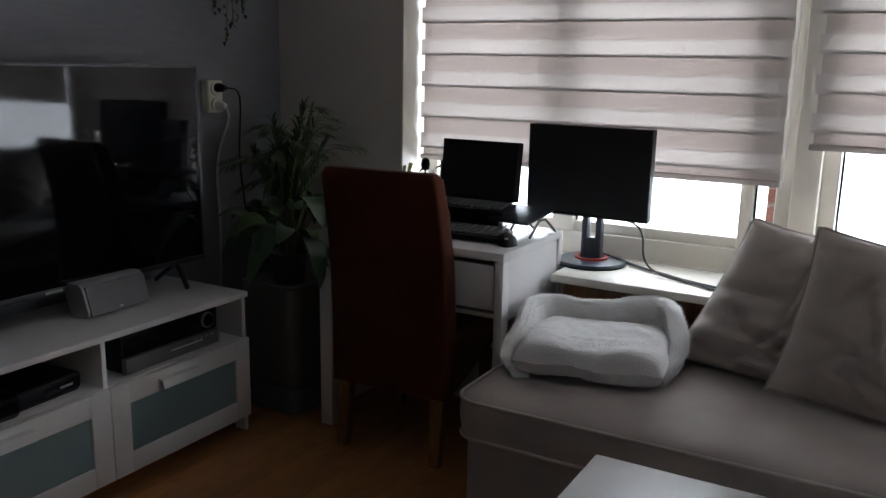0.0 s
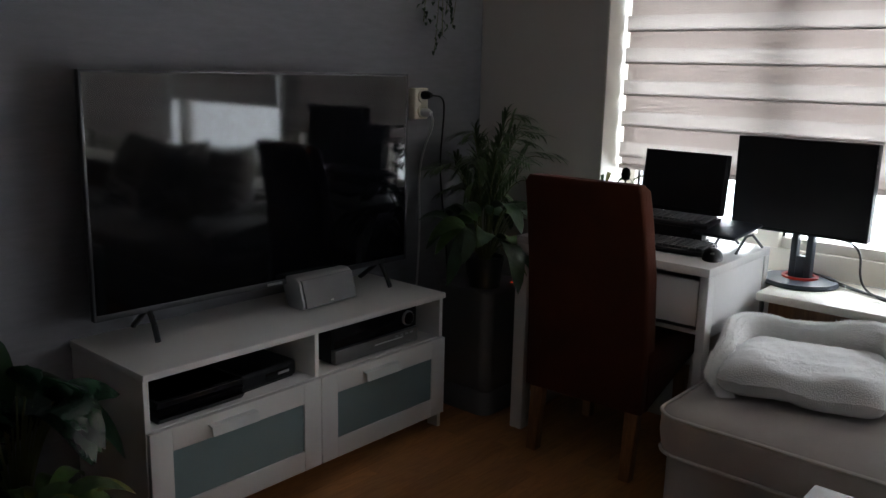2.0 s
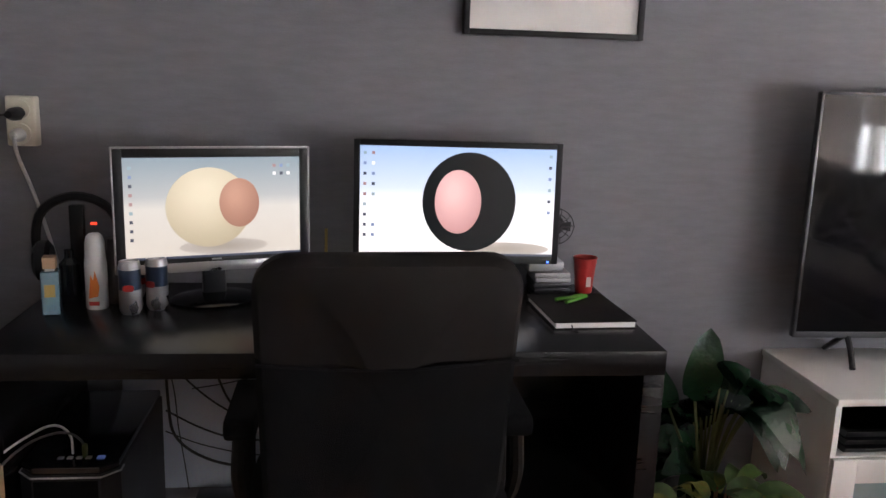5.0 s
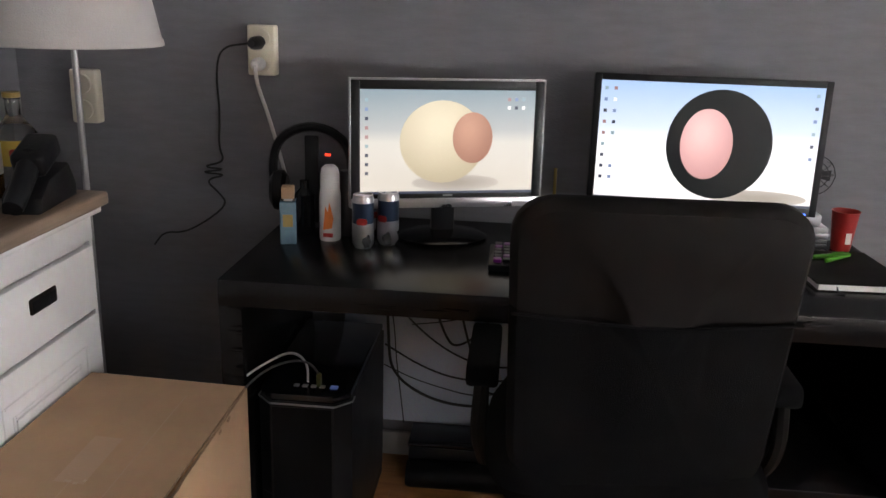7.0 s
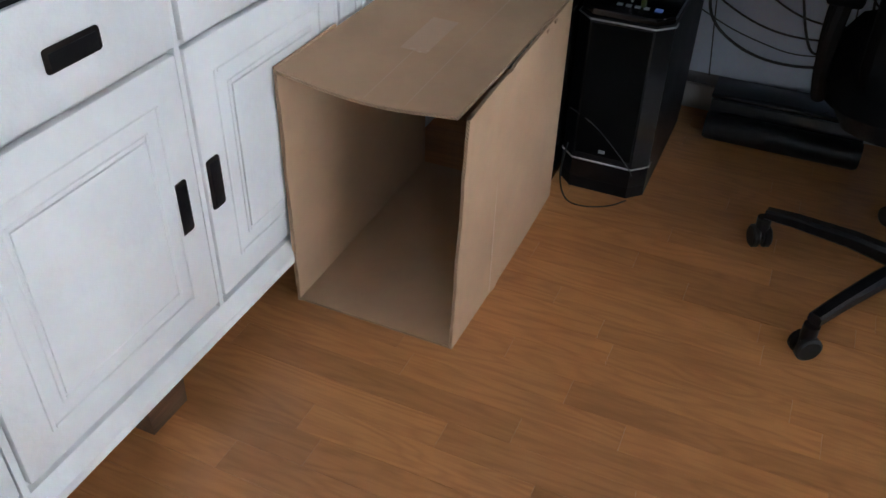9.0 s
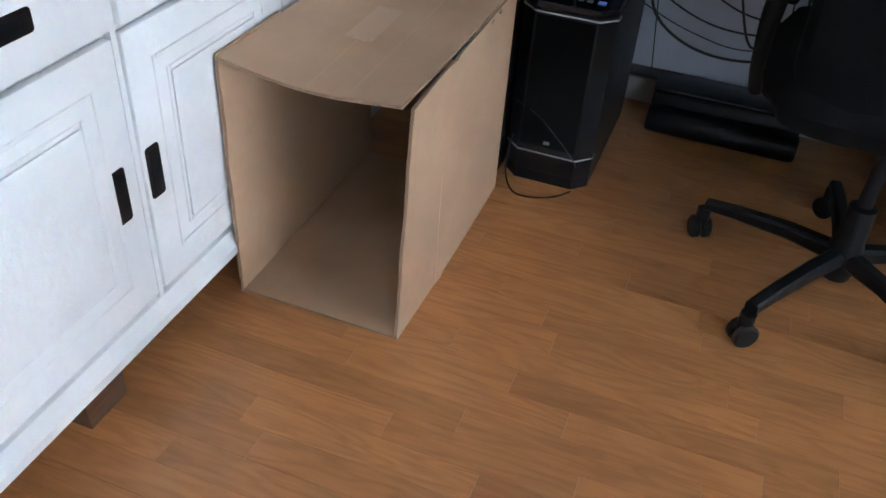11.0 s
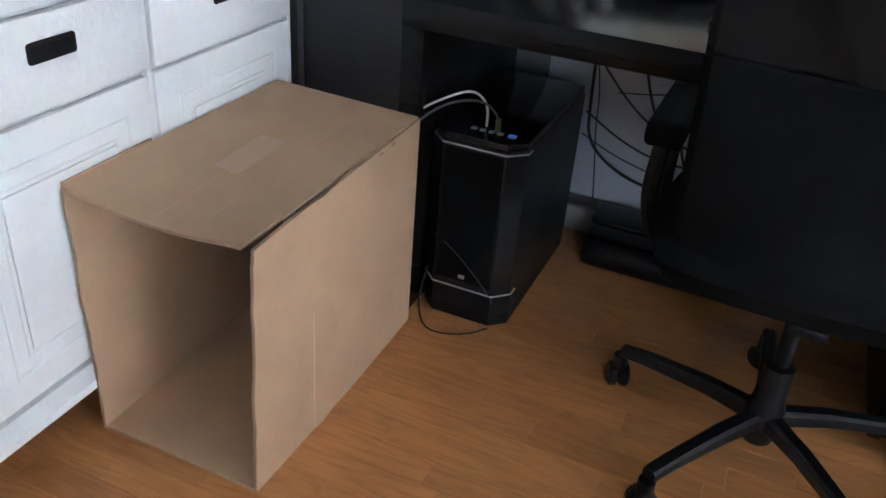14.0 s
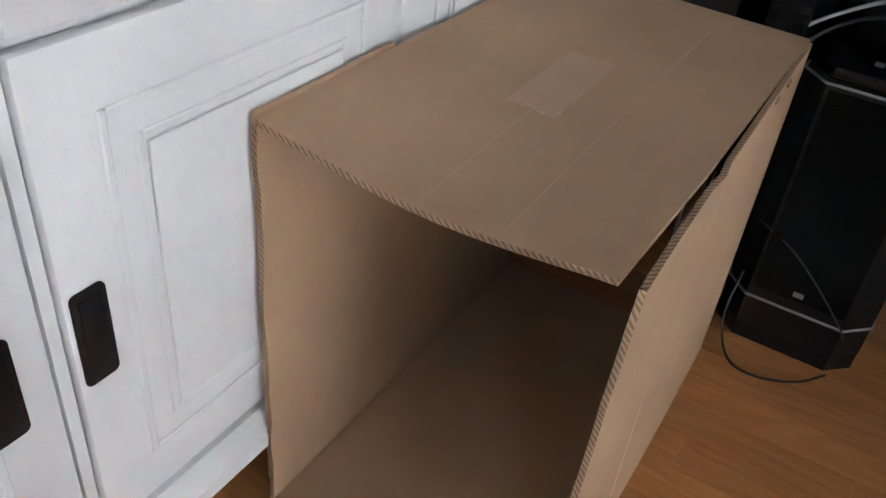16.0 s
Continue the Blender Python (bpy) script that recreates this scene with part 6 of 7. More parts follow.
cup()
disc_box = thing("disc_stack", "stack of grey disc boxes on the desk", "disc boxes", (-2.735, 0.10, DESK))
for k in range(5):
    part("disc_box", B(-0.055, 0.055, -0.052 + 0.002 * (k % 2), 0.048 + 0.002 * (k % 2), 0.014 * k, 0.014 * k + 0.0125, bevel=0.002), M["gunmetal" if k < 3 else "silver"], disc_box)
part("charger", B(-0.04, 0.05, -0.07, 0.03, 0.0705, 0.1, bevel=0.006), M["silver"], disc_box)


def desk_fan():
    it = thing("desk_fan", "small black wire desk fan beside the monitor", "fan", (-2.78, 0.12, DESK + 0.0))
    part("foot", lathe([(0, 0), (0.04, 0), (0.035, 0.012), (0, 0.016)], 20), M["black"], it)
    part("neck", tube([(0, 0, 0.01), (-0.01, 0, 0.1), (0, 0, 0.15)], 0.006, 8), M["black"], it)
    cage = bmesh.new()
    for r in (0.018, 0.036, 0.052):
        ring = [(0.02, r * math.cos(a * 0.5236), 0.185 + r * math.sin(a * 0.5236)) for a in range(13)]
        tube(ring, 0.0015, 5, bm=cage, smooth=1)
    for a in range(10):
        c, s = math.cos(a * 0.628), math.sin(a * 0.628)
        tube([(0.026, 0.005 * c, 0.185 + 0.005 * s), (0.02, 0.052 * c, 0.185 + 0.052 * s), (-0.02, 0.05 * c, 0.185 + 0.05 * s)], 0.0013, 5, bm=cage, smooth=1)
    part("cage", cage, M["black"], it)
    part("motor", moved(lathe([(0, -0.02), (0.025, -0.02), (0.03, 0.01), (0, 0.02)], 18), Matrix.Translation((-0.015, 0, 0.185)) @ pose(0, 0, 0, 0, 90, 0)), M["black"], it)
    for a in range(3):
        blade = moved(slab([(0.0, -0.006), (0.045, -0.016), (0.046, 0.012), (0.0, 0.006)], 0.002, "yz", 0.004), Matrix.Translation((0, 0, 0.185)) @ pose(0, 0, 0, 120 * a, 0, 0))
        part("blade", blade, M["black"], it)
    return it


desk_fan()


def picture():
    it = thing("picture_frame", "black-framed pale picture on the wall above the desk", "picture", (WEST + 0.004, 0.095, 1.44))
    w, h = 0.505, 0.7
    for a in ((-w / 2, -w / 2 + 0.016, 0, h), (w / 2 - 0.016, w / 2, 0, h), (-w / 2 + 0.016, w / 2 - 0.016, 0, 0.016), (-w / 2 + 0.016, w / 2 - 0.016, h - 0.016, h)):
        part("frame_bar", B(0, 0.024, a[0], a[1], a[2], a[3], bevel=0.002), M["black"], it)
    part("mount", B(0.004, 0.012, -w / 2 + 0.016, w / 2 - 0.016, 0.016, h - 0.016), M["paper"], it, "plain off-white sheet")
    return it


picture()
socket(-1.315, 1.175, 0.075, 0.13, "cream double wall socket above the desk")
plug(-1.32, 1.195, "black adapter in the upper socket", M["black"], 0.07)
plug(-1.32, 1.14, "white plug in the lower socket", M["white_plastic"])
solid("cable", tube([(WEST + 0.1, -1.33, 1.195), (WEST + 0.1, -1.40, 1.185), (WEST + 0.04, -1.44, 1.12), (WEST + 0.02, -1.44, 1.0), (WEST + 0.03, -1.445, 0.91), (WEST + 0.02, -1.43, 0.87), (WEST + 0.03, -1.5, 0.855), (WEST + 0.02, -1.42, 0.85), (WEST + 0.03, -1.51, 0.84), (WEST + 0.02, -1.42, 0.835), (WEST + 0.03, -1.49, 0.82), (WEST + 0.02, -1.45, 0.78), (WEST + 0.02, -1.43, 0.75), (WEST + 0.02, -1.49, 0.70), (WEST + 0.02, -1.56, 0.66), (WEST + 0.02, -1.62, 0.66), (WEST + 0.02, -1.65, 0.62)], 0.0028, 6), M["cable_black"], "thin black lead with a tangled coil on the wall", "cable")
solid("cable", tube([(WEST + 0.08, -1.32, 1.14), (WEST + 0.08, -1.315, 1.09), (WEST + 0.03, -1.3, 1.0), (WEST + 0.03, -1.26, 0.85), (WEST + 0.03, -1.24, 0.76)], 0.005, 6), M["cable_white"], "white lead running down behind the desk", "cable")
socket(-1.815, 1.035, 0.075, 0.145, "cream wall switch box behind the lamp")


# loose cables that sag along the wall under the desk
rng = random.Random(17)
for y0, z0, y1, z1, sag in ((-0.93, 0.60, -0.45, 0.56, 0.10), (-0.97, 0.52, -0.45, 0.38, 0.14), (-1.0, 0.66, -0.6, 0.66, 0.06), (-0.98, 0.36, -0.5, 0.34, 0.09), (-0.96, 0.5, -0.92, 0.12, 0.02), (-0.86, 0.66, -0.7, 0.66, 0.14), (-0.9, 0.44, -0.5, 0.6, 0.05), (-0.62, 0.66, -0.58, 0.2, 0.05), (-0.98, 0.3, -0.55, 0.24, 0.05)):
    line = [(WEST + 0.016 + rng.uniform(0, 0.03), y0 + (y1 - y0) * s, z0 + (z1 - z0) * s - sag * 4 * s * (1 - s) + rng.uniform(-0.006, 0.006)) for s in (0, 0.2, 0.4, 0.6, 0.8, 1)]
    solid("cable", tube(line, rng.choice((0.0018, 0.0022, 0.0028)), 6, smooth=2), M["cable_black"], "thin black cable sagging under the black desk", "cable")


# ---- the white sideboard ----
FRONT = -1.535


def sideboard():
    it = thing("sideboard", "white painted sideboard with drawers, panelled doors and an oak top", "sideboard", (0, FRONT, 0))
    x0, x1, D = -2.275, -0.10, 0.46
    part("top", B(x0 - 0.02, x1 + 0.02, -D, 0.03, 0.868, 0.898, bevel=0.008, seg=3), M["cabinet_top"], it, "greyish oak top with rounded edges")
    part("cornice", B(x0 - 0.006, x1 + 0.006, -D, 0.018, 0.853, 0.868, bevel=0.005), M["cabinet"], it)
    part("body", B(x0, x1, -D, -0.022, 0.135, 0.853, bevel=0.002), M["cabinet"], it)
    part("plinth_moulding", slab([(-D, 0.1), (0.012, 0.1), (0.012, 0.118), (0.0, 0.126), (-0.008, 0.14), (-D, 0.14)], x1 - x0 + 0.012, "yz", x0 - 0.006), M["cabinet"], it, "stepped base moulding")
    for x in (x0 + 0.06, -1.215, x1 - 0.06):
        for y in (-0.06, -D + 0.06):
            part("foot", slab([(x - 0.045, 0.0), (x + 0.045, 0.0), (x + 0.05, 0.1), (x - 0.05, 0.1)], 0.08, "xz", y - 0.04, bevel=0.003), M["foot_wood"], it, "dark wooden foot")
    cells = [(-2.275, -1.835), (-1.82, -1.385), (-1.37, -0.93), (-0.915, -0.475)]
    for a, b in [(x0, x0 + 0.012), (-1.833, -1.822), (-1.383, -1.372), (-0.928, -0.917), (-0.473, x1)]:
        part("stile", B(a, b, -0.021, -0.008, 0.14, 0.853), M["cabinet"], it)
    part("top_rail", B(x0, x1, -0.021, -0.006, 0.792, 0.853, bevel=0.002), M["cabinet"], it)
    for k, (a, b) in enumerate(cells):
        a, b = a + 0.014 if k == 0 else a + 0.002, b - 0.002
        c = (a + b) / 2
        draw = bmesh.new()
        box(draw, a, b, -0.02, 0.0, 0.639, 0.783, bevel=0.004)
        drawer = part("drawer", draw, M["cabinet"], it)
        hx, hz = (-2.054, -1.62, -1.187, -0.749)[k], (0.729, 0.729, 0.707, 0.707)[k]
        part("handle", slab(rounded(0.094, 0.033, 0.006, hx, hz), 0.003, "xz", 0.0005, bevel=0.001), M["handle_dark"], drawer, "dark sunken bronze shell pull")
        # black plate paints the shade inside the pull's recess
        part("handle_recess_shade", B(hx - 0.04, hx + 0.04, 0.0036, 0.0052, hz - 0.013, hz + 0.01, bevel=0.001), M["black"], drawer)
        z0, z1, f = 0.155, 0.627, 0.055
        door = part("door", B(a, b, -0.02, -0.004, z0, z1, bevel=0.004), M["cabinet"], it)
        edge = bmesh.new()
        for s, o in ((0.0, 0.0035), (0.03, 0.003)):
            xa, xb, za, zb = a + f + s, b - f - s, z0 + f + s, z1 - f - s
            for r in ((xa, xa + 0.008, za, zb), (xb - 0.008, xb, za, zb), (xa + 0.008, xb - 0.008, za, za + 0.008), (xa + 0.008, xb - 0.008, zb - 0.008, zb)):
                box(edge, r[0], r[1], -0.0035, -0.0035 + o, r[2], r[3], bevel=0.0018, seg=1)
        part("panel_moulding", edge, M["cabinet"], door, "raised moulding of the door panel")
        part("panel_field", B(a + f + 0.04, b - f - 0.04, -0.0035, 0.001, z0 + f + 0.04, z1 - f - 0.04, bevel=0.002), M["cabinet"], door)
        hx = (-1.864, -1.408, -1.323, -0.863)[k]
        part("handle", slab(rounded(0.033, 0.095, 0.006, hx, 0.386), 0.003, "xz", -0.0035, bevel=0.001), M["handle_dark"], door, "dark upright shell pull")
        # shade of the upright pull's recess, again as a black plate
        part("handle_recess_shade", B(hx - 0.011, hx + 0.011, -0.0003, 0.0012, 0.3455, 0.4265, bevel=0.001), M["black"], door)
    return it


sideboard()
TOP = 0.898
# solid black strip stands in for shade between drawer and rail
solid("drawer_gap_shade", B(-1.366, -0.95, FRONT - 0.008, FRONT - 0.002, 0.7845, 0.7915), M["black"], "narrow black strip painting the shade in a drawer gap", "slot")


# ---- the cardboard box ----
def cardboard_box():
    """An open box lying on its side: floor, two walls and a sagging top, with its mouth towards the room."""
    it = thing("cardboard_box", "brown cardboard box lying on its side, open at both ends", "cardboard box", (0, 0, 0))
    xa, xb, ya, yb, H, t = -1.585, -2.19, -1.525, -1.178, 0.515, 0.006
    def sheet(rows):
        bm = bmesh.new()
        grid = [[(bm.verts.new(p), bm.verts.new(q)) for p, q in row] for row in rows]
        n, m = len(grid), len(grid[0])
        for i in range(n - 1):
            for j in range(m - 1):
                for side in (0, 1):
                    bm.faces.new([grid[a][b][side] for a, b in ((i, j), (i + 1, j), (i + 1, j + 1), (i, j + 1))])
        def rim(a, b):
            f = bm.faces.new((a[0], b[0], b[1], a[1]))
            f.material_index = 1
        for i in range(n - 1):
            rim(grid[i][0], grid[i + 1][0]), rim(grid[i][-1], grid[i + 1][-1])
        for j in range(m - 1):
            rim(grid[0][j], grid[0][j + 1]), rim(grid[-1][j], grid[-1][j + 1])
        bmesh.ops.recalc_face_normals(bm, faces=bm.faces[:])
        return bm
    mats = [M["card"], M["card_edge"]]
    def sag(u, v):
        return -0.016 * (math.sin(math.pi * v) ** 1.2) * (1 - u) ** 1.6 - 0.012 * v * (1 - u) - 0.008 * u * v
    top = [[(lambda x, y, z: ((x, y, z), (x, y, z - t)))(xa + (xb - xa) * i / 20 + -0.006 * (1 - i / 20) * (j / 16), ya + (yb - 0.004 - ya) * j / 16 - (0.0 if i > 6 else 0.004 * (6 - i) / 6 * j / 16), H + sag(i / 20, j / 16)) for j in range(17)] for i in range(21)]
    part("top_panel", sheet(top), mats, it, "sagging top panel")
    def upright(y, lean, bow, inner, cut):
        rows = []
        for i in range(21):
            u = i / 20
            row = []
            for j in range(31):
                v = j / 30
                ragged = (0.005 * noise.noise(Vector((v * 6, y * 5, 0))) + 0.004 * noise.noise(Vector((v * 19, y * 5, 3)))) * (1 - u) ** 12
                x = xa + (xb - xa) * u + ragged + (cut * v * (1 - u) ** 6)
                off = bow * math.sin(math.pi * u) + (0.003 if i == 7 else 0) * (1 if bow > 0 else 0) + lean * v * (1 - u) ** 3
                z = v * (H - 0.004 + (sag(u, 1.0) if y > -1.3 else 0))
                row.append(((x, y + off, z), (x, y + off + inner, z)))
            rows.append(row)
        return sheet(rows)
    part("wall_panel", upright(yb, 0.012, 0.004, -t, -0.01), mats, it)
    part("wall_panel", upright(ya - 0.0, 0.0, -0.002, t, 0.004), mats, it)
    part("bottom_panel", sheet([[((xa + (xb - xa) * i / 4, ya + t + (yb - ya - 2 * t) * j / 4, t), (xa + (xb - xa) * i / 4, ya + t + (yb - ya - 2 * t) * j / 4, 0.0005)) for j in range(5)] for i in range(5)]), mats, it)
    strip = bmesh.new()
    grid = [[strip.verts.new((x, y, H + sag((x - xa) / (xb - xa), (y - ya) / (yb - ya)) + 0.0007)) for y in (-1.388, -1.37, -1.352, -1.334)] for x in (-1.79, -1.82, -1.86, -1.9, -1.94)]
    for a, b in zip(grid, grid[1:]):
        for k in range(3):
            strip.faces.new((a[k], a[k + 1], b[k + 1], b[k]))
    part("tape", strip, M["tape"], it, "short strip of clear tape")
    for x, y, w in ((-1.797, -1.37, 0.012), (-1.793, -1.352, 0.007), (-1.803, -1.338, 0.005)):
        z = H + sag((x - xa) / (xb - xa), (y - ya) / (yb - ya))
        part("torn_fibre", B(x, x + 0.006, y, y + w, z + 0.0008, z + 0.0016), M["torn_and_lit_card"], it, "pale torn paper")
    part("side_flap", B(-1.80, -1.589, ya - 0.0065, ya - 0.0015, 0.03, H + 0.003, bevel=0.001), M["card"], it, "narrow flap folded down the side")
    for y, count in ((-1.361, 10), (-1.286, 24)):
        fold_line = bmesh.new()
        for i in range(count):
            us = (0.02 + 0.036 * i, 0.02 + 0.036 * (i + 1) + 0.002)
            xs = [xa + (xb - xa) * u for u in us]
            zs = [H + sag(u, (y - ya) / (yb - ya)) + 0.0006 for u in us]
            fold_line.faces.new([fold_line.verts.new(p) for p in ((xs[0], y, zs[0]), (xs[0], y + 0.002, zs[0]), (xs[1], y + 0.002, zs[1]), (xs[1], y, zs[1]))])
        part("fold_line", fold_line, M["tape"], it)
    # pale strip that paints the fold's highlight onto the wall panel
    crease = bmesh.new()
    box(crease, -1.7715, -1.7685, yb + 0.003, yb + 0.0058, 0.01, H - 0.03, bevel=0.0008)
    part("crease", crease, M["torn_and_lit_card"], it, "pressed crease with its highlight painted pale")
    for x, z in ((-2.02, 0.49), (-2.07, 0.492)):
        part("staple", B(x, x + 0.012, yb + 0.002, yb + 0.005, z, z + 0.006), M["card_edge"], it)
    for x, y in ((-2.08, -1.28), (-2.02, -1.26), (-1.95, -1.42)):
        part("scuff", B(x, x + 0.008, y, y + 0.004, H - 0.0135, H - 0.0118), M["paper"], it)
    return it


cardboard_box()


# ---- lamp and things on the sideboard ----
def floor_lamp():
    it = thing("floor_lamp", "floor lamp with a white tapered shade and chrome pole", "lamp", (-2.56, -1.70, 0))
    part("foot", lathe([(0, 0), (0.13, 0), (0.13, 0.012), (0.02, 0.022), (0, 0.022)], 36), M["silver"], it)
    part("pole", lathe([(0.008, 0.02), (0.008, 1.36), (0, 1.36)], 14), M["silver"], it, "thin chrome pole")
    part("shade", lathe([(0.205, 1.19), (0.15, 1.47), (0.148, 1.47), (0.203, 1.19), (0.205, 1.19)], 48), M["lampshade"], it, "tapered white fabric shade")
    part("rim", lathe([(0.206, 1.188), (0.208, 1.19), (0.206, 1.204), (0.204, 1.19), (0.206, 1.188)], 48), M["lampshade"], it)
    part("bulb", lathe([(0, 1.36), (0.02, 1.35), (0.03, 1.30), (0.02, 1.27), (0, 1.26)], 16), M["white_plastic"], it)
    return it


floor_lamp()
M["clear_glass"] = glass_material("clear_glass", (0.95, 0.96, 0.95), 0.02)
M["amber_glass"] = glass_material("amber_glass", (0.55, 0.26, 0.06), 0.03)
M["rose_glass"] = glass_material("rose_glass", (0.8, 0.42, 0.26), 0.04)
M["dark_glass"] = material("dark_bottle_glass", (0.018, 0.016, 0.012), 0.1, vary=0.1, bump=0)
M["white_glass"] = material("white_bottle", (0.74, 0.73, 0.70), 0.25, vary=0.04, bump=0)
M["orange_label"] = material("orange_label", (0.62, 0.27, 0.06), 0.5, vary=0.15)
M["yellow_label"] = material("yellow_label", (0.6, 0.42, 0.07), 0.5, vary=0.1)


def bottle(name, loc, r, h, neck, mat, label, cap="black", tag=None, tag_z=(0.2, 0.5), text=None, band=None, squash=1.0):
    it = thing(name, label, "bottle", loc, random.Random(loc[0]).uniform(-20, 20), group="bottles on the sideboard")
    prof = [(0, 0.004), (r * 0.6, 0.0), (r * 0.95, 0.002), (r, 0.01), (r, h * 0.55), (r * 0.92, h * 0.62), (r * 0.6, h * 0.70), (neck, h * 0.78), (neck, h * 0.93), (neck * 1.15, h * 0.935), (neck * 1.15, h * 0.95), (0, h * 0.95)]
    part("body", lathe(prof, 30, squash=squash), mat, it)
    part("cap", lathe([(0, h * 0.951), (neck * 1.25, h * 0.951), (neck * 1.25, h), (0, h)], 20), M[cap], it)
    if tag:
        wrap = bmesh.new()
        n = 12
        lo, hi = h * tag_z[0], h * tag_z[1]
        rows = []
        for k in range(n + 1):
            a = radians(-20 + 130 * k / n)
            rows.append((wrap.verts.new((1.012 * r * math.cos(a), squash * 1.012 * r * math.sin(a), lo)), wrap.verts.new((1.012 * r * math.cos(a), squash * 1.012 * r * math.sin(a), hi))))
        for p, q in zip(rows, rows[1:]):
            wrap.faces.new((p[0], q[0], q[1], p[1]))
        lab = part("label", wrap, M[tag], it)
        if band:
            part("emblem", moved(slab(rounded(r * 0.8, h * 0.09, h * 0.03), 0.002, "xz", 0), Matrix.Translation((0, 0, (lo + hi) / 2)) @ pose(0, 0, 0, 0, 0, 135) @ Matrix.Translation((0, -1.025 * r, 0))), M[band], lab)
    return it


bottle("rum_bottle", (-2.02, -1.85, TOP), 0.042, 0.31, 0.014, M["white_glass"], "white coconut liqueur bottle with an orange emblem", "white_plastic", "white_glass", (0.16, 0.5), band="orange_label")
bottle("rum_bottle", (-1.93, -1.91, TOP), 0.042, 0.31, 0.014, M["white_glass"], "white bottle with an orange label", "white_plastic", "orange_label", (0.2, 0.4))
bottle("rose_bottle", (-2.03, -1.72, TOP), 0.043, 0.30, 0.015, M["rose_glass"], "clear bottle of rose-coloured spirit", "silver", "paper", (0.25, 0.42))
bottle("dark_bottle", (-2.11, -1.76, TOP), 0.036, 0.29, 0.013, M["dark_glass"], "dark spirit bottle with a black label", "black", "black", (0.2, 0.48))
bottle("whisky_bottle", (-2.17, -1.71, TOP), 0.042, 0.285, 0.014, M["amber_glass"], "amber whisky bottle with a white label", "black", "paper", (0.18, 0.4))
bottle("tequila_bottle", (-2.24, -1.67, TOP), 0.044, 0.21, 0.014, M["clear_glass"], "clear bottle with a yellow and red label", "amber", "yellow_label", (0.3, 0.55), band="red")
bottle("glass_bottle", (-2.12, -1.88, TOP), 0.040, 0.33, 0.013, M["clear_glass"], "tall clear glass bottle at the back", "red")
bottle("glass_bottle", (-2.21, -1.84, TOP), 0.038, 0.32, 0.013, M["clear_glass"], "clear bottle with a gold label", "silver", "yellow_label", (0.3, 0.5))
bottle("liqueur_bottle", (-2.22, -1.94, TOP), 0.038, 0.30, 0.013, M["clear_glass"], "clear liqueur bottle with an orange label", "amber", "orange_label", (0.25, 0.5))
bottle("liqueur_bottle", (-1.83, -1.93, TOP), 0.040, 0.30, 0.013, M["amber_glass"], "amber liqueur bottle with a pale label", "silver", "paper", (0.2, 0.45))


def barcode_scanner():
    it = thing("hand_scanner", "black handheld device resting in its cradle", "handheld device", (-2.15, -1.575, TOP), 8)
    part("cradle", slab([(-0.09, 0.0), (0.09, 0.0), (0.085, 0.03), (0.04, 0.06), (-0.06, 0.075), (-0.09, 0.03)], 0.08, "xz", -0.04, bevel=0.008), M["black"], it)
    part("grip", tube([(0.125, 0.0, 0.02), (0.08, 0.0, 0.05), (0.02, 0.0, 0.10)], 0.019, 12, taper=1.2), M["black"], it)
    part("head", moved(B(-0.05, 0.05, -0.032, 0.032, -0.025, 0.025, bevel=0.012, seg=3), Matrix.Translation((0.0, 0, 0.10)) @ pose(0, 0, 0, 0, 20, 0)), M["black"], it)
    return it


barcode_scanner()


def spiral_pad():
    it = thing("spiral_notebook", "white spiral notepad lying open on the sideboard", "notepad", (-1.80, -1.675, TOP), -88)
    part("back_cover", B(-0.13, 0.13, -0.105, 0.105, 0.0, 0.003), M["gunmetal"], it)
    part("paper_block", B(-0.128, 0.128, -0.1, 0.1, 0.003, 0.014, bevel=0.001), M["paper"], it)
    for k in range(20):
        x = -0.12 + k * 0.0126
        part("coil_ring", tube([(x, -0.094, 0.015), (x, -0.103, 0.021), (x, -0.111, 0.011), (x, -0.105, 0.002)], 0.0012, 5, smooth=2), M["silver"], it)
    return it


spiral_pad()


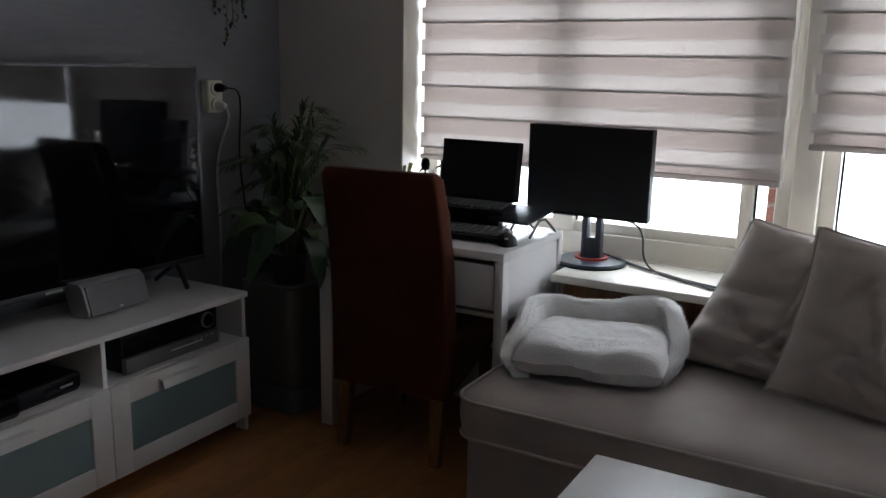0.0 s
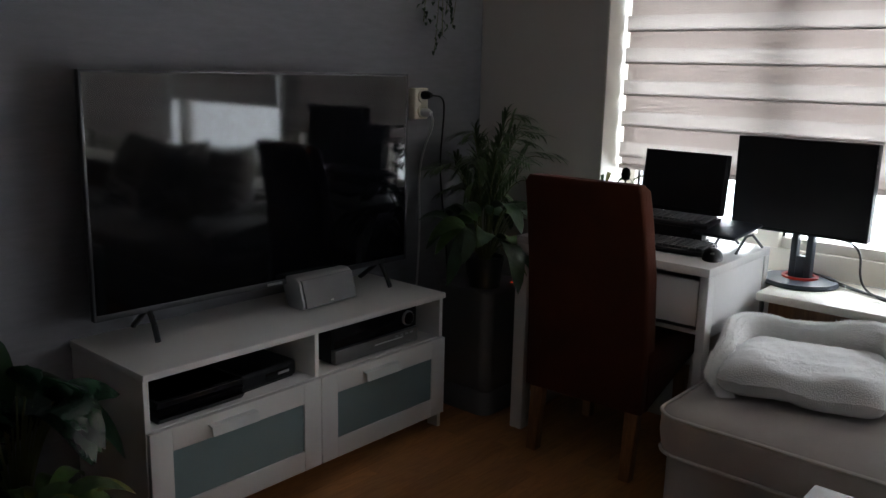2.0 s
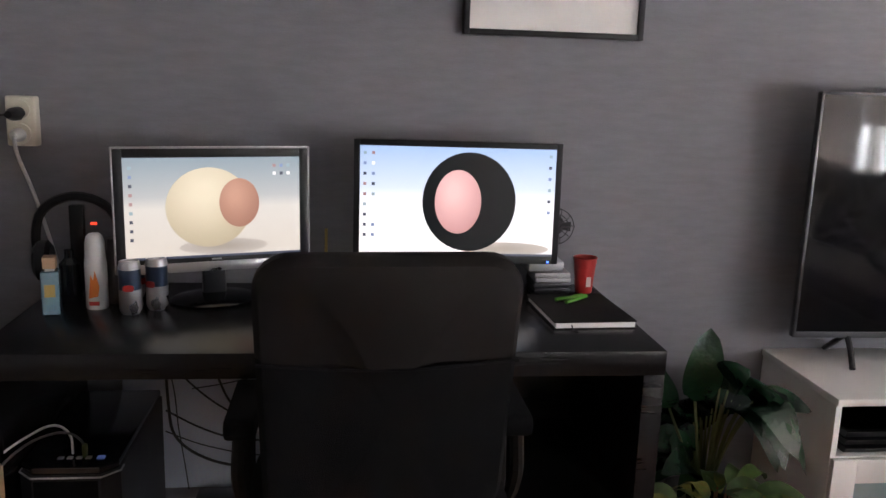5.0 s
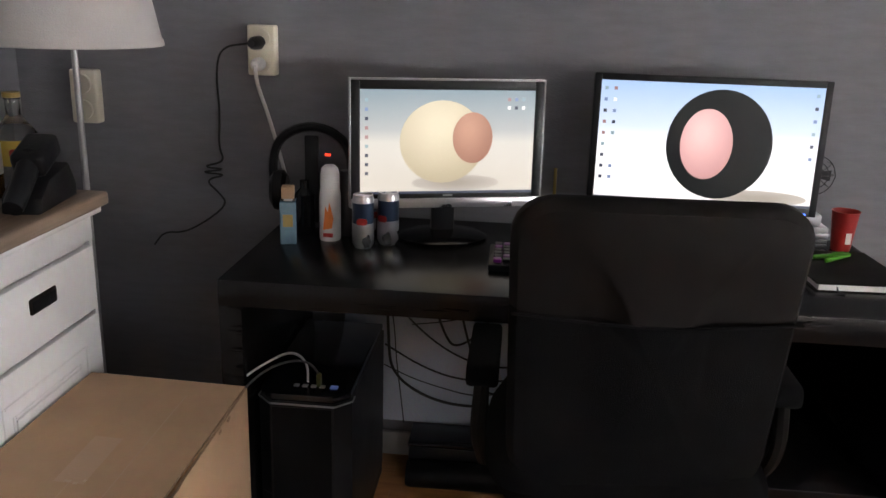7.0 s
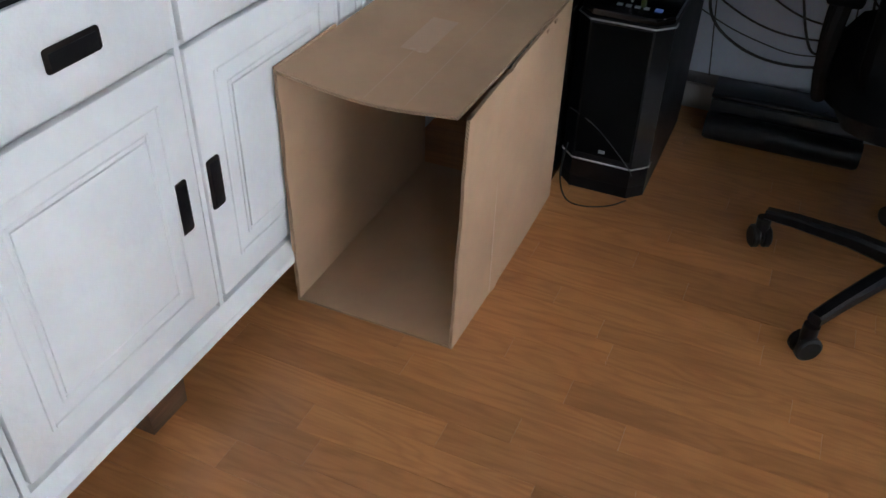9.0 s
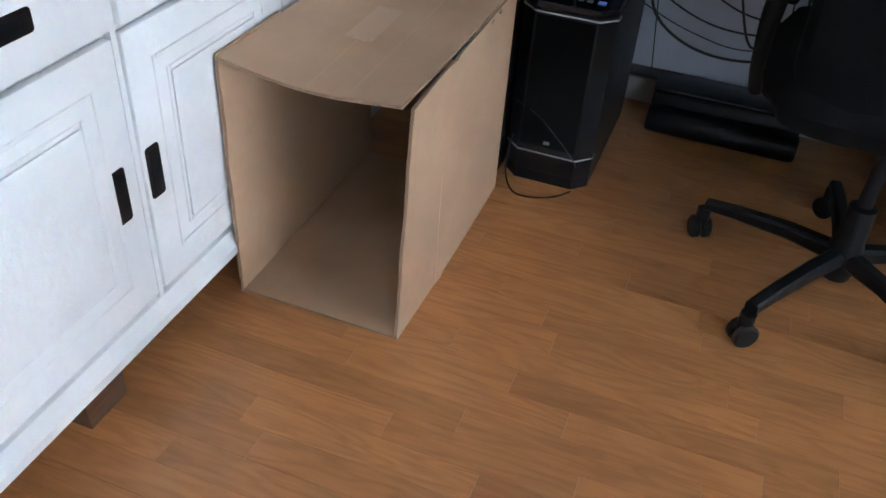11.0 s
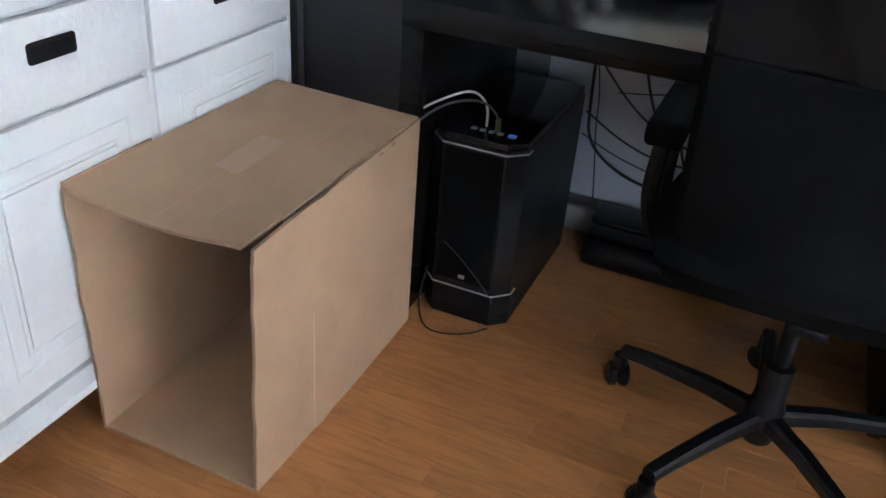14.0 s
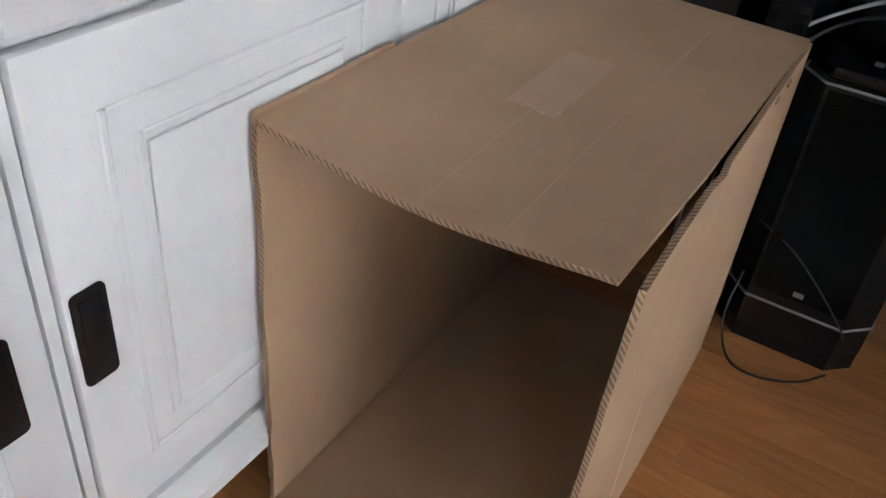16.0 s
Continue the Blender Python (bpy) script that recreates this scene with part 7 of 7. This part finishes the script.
def cat_food_box():
    it = thing("food_carton", "white carton with a lime green lower edge and small pictures", "carton", (-1.525, -1.615, TOP), -1.5)
    part("carton", B(-0.11, 0.11, -0.055, 0.055, 0.0, 0.115, bevel=0.001), M["paper"], it)
    part("green_band", slab([(-0.1105, 0.001), (0.1105, 0.001), (0.1105, 0.013), (0.02, 0.016), (-0.05, 0.023), (-0.085, 0.033), (-0.1105, 0.046)], 0.0012, "xz", 0.0553), M["lime"], it, "lime green wave")
    part("green_side", slab([(-0.054, 0.001), (0.054, 0.001), (0.054, 0.045), (-0.054, 0.035)], 0.0012, "yz", -0.1115), M["lime"], it)
    part("red_mark", moved(slab(rounded(0.02, 0.024, 0.004), 0.0012, "xz", 0.0553), Matrix.Translation((-0.085, 0, 0.085))), M["red"], it)
    part("red_seal", moved(slab(rounded(0.05, 0.05, 0.024), 0.0012, "yz", 0.1103), Matrix.Translation((0, 0.0, 0.07))), M["red"], it, "round red seal")
    part("dark_bar", B(-0.097, -0.073, 0.0553, 0.0565, 0.06, 0.065), M["gunmetal"], it)
    rng = random.Random(3)
    for row in range(3):
        for col in range(6):
            part("print", moved(slab(rounded(0.009, rng.uniform(0.006, 0.011), 0.003), 0.001, "xz", 0.0553), Matrix.Translation((-0.05 + col * 0.024 + rng.uniform(-0.004, 0.004), 0, 0.052 + row * 0.019))), M[rng.choice(["silver", "green", "planter"])], it)
    return it


cat_food_box()
solid("pale_wipe_pack", B(-1.72, -1.645, -1.56, -1.525, TOP, TOP + 0.01, bevel=0.004), M["paper"], "flat pale packet by the carton", "packet")


# ---- floor strips, last ----
floor_ob = bpy.data.objects["floor"]
STRIP, JOINT = 0.0645, 0.0004
rng = random.Random(77)
lengths = (0.34, 0.42, 0.5, 0.58)
near_meshes = {}
for size in lengths:
    near_meshes[size] = mesh_of("floor_strip", B(-STRIP / 2 + JOINT / 2, STRIP / 2 - JOINT / 2, -size / 2 + JOINT / 2, size / 2 - JOINT / 2, -0.012, 0.0, bevel=0.0003, seg=1), M["floor_strip"], False)
verts, faces = [], []
count = 0
x = WEST
while x < EAST - 0.01:
    y = SOUTH - rng.uniform(0, 0.4)
    while y < NORTH:
        size = rng.choice(lengths)
        cx, cy = x + STRIP / 2, y + size / 2
        if -2.5 < cx < -0.75 and -1.5 < cy < 1.9 and count < 300:
            ob = new("floor_strip", near_meshes[size])
            ob.parent = floor_ob
            ob.location = (cx, cy, rng.uniform(-0.0002, 0.0))
            count += 1
        else:
            a, b = max(SOUTH, y + JOINT / 2), min(NORTH, y + size - JOINT / 2)
            if b > a:
                k = len(verts)
                h = STRIP / 2 - JOINT / 2
                for z in (0.0, -0.012):
                    verts += [(cx - h, a, z), (cx + h, a, z), (cx + h, b, z), (cx - h, b, z)]
                faces += [(k, k + 1, k + 2, k + 3)] + [(k + i, k + 4 + i, k + 4 + (i + 1) % 4, k + (i + 1) % 4) for i in range(4)]
        y += size
    x += STRIP
rest = bpy.data.meshes.new("floor_strips")
rest.from_pydata(verts, [], faces)
rest.materials.append(M["floor_strip"])
far = new("floor_strips", rest)
far.parent = floor_ob
far["kind"] = "stuff"
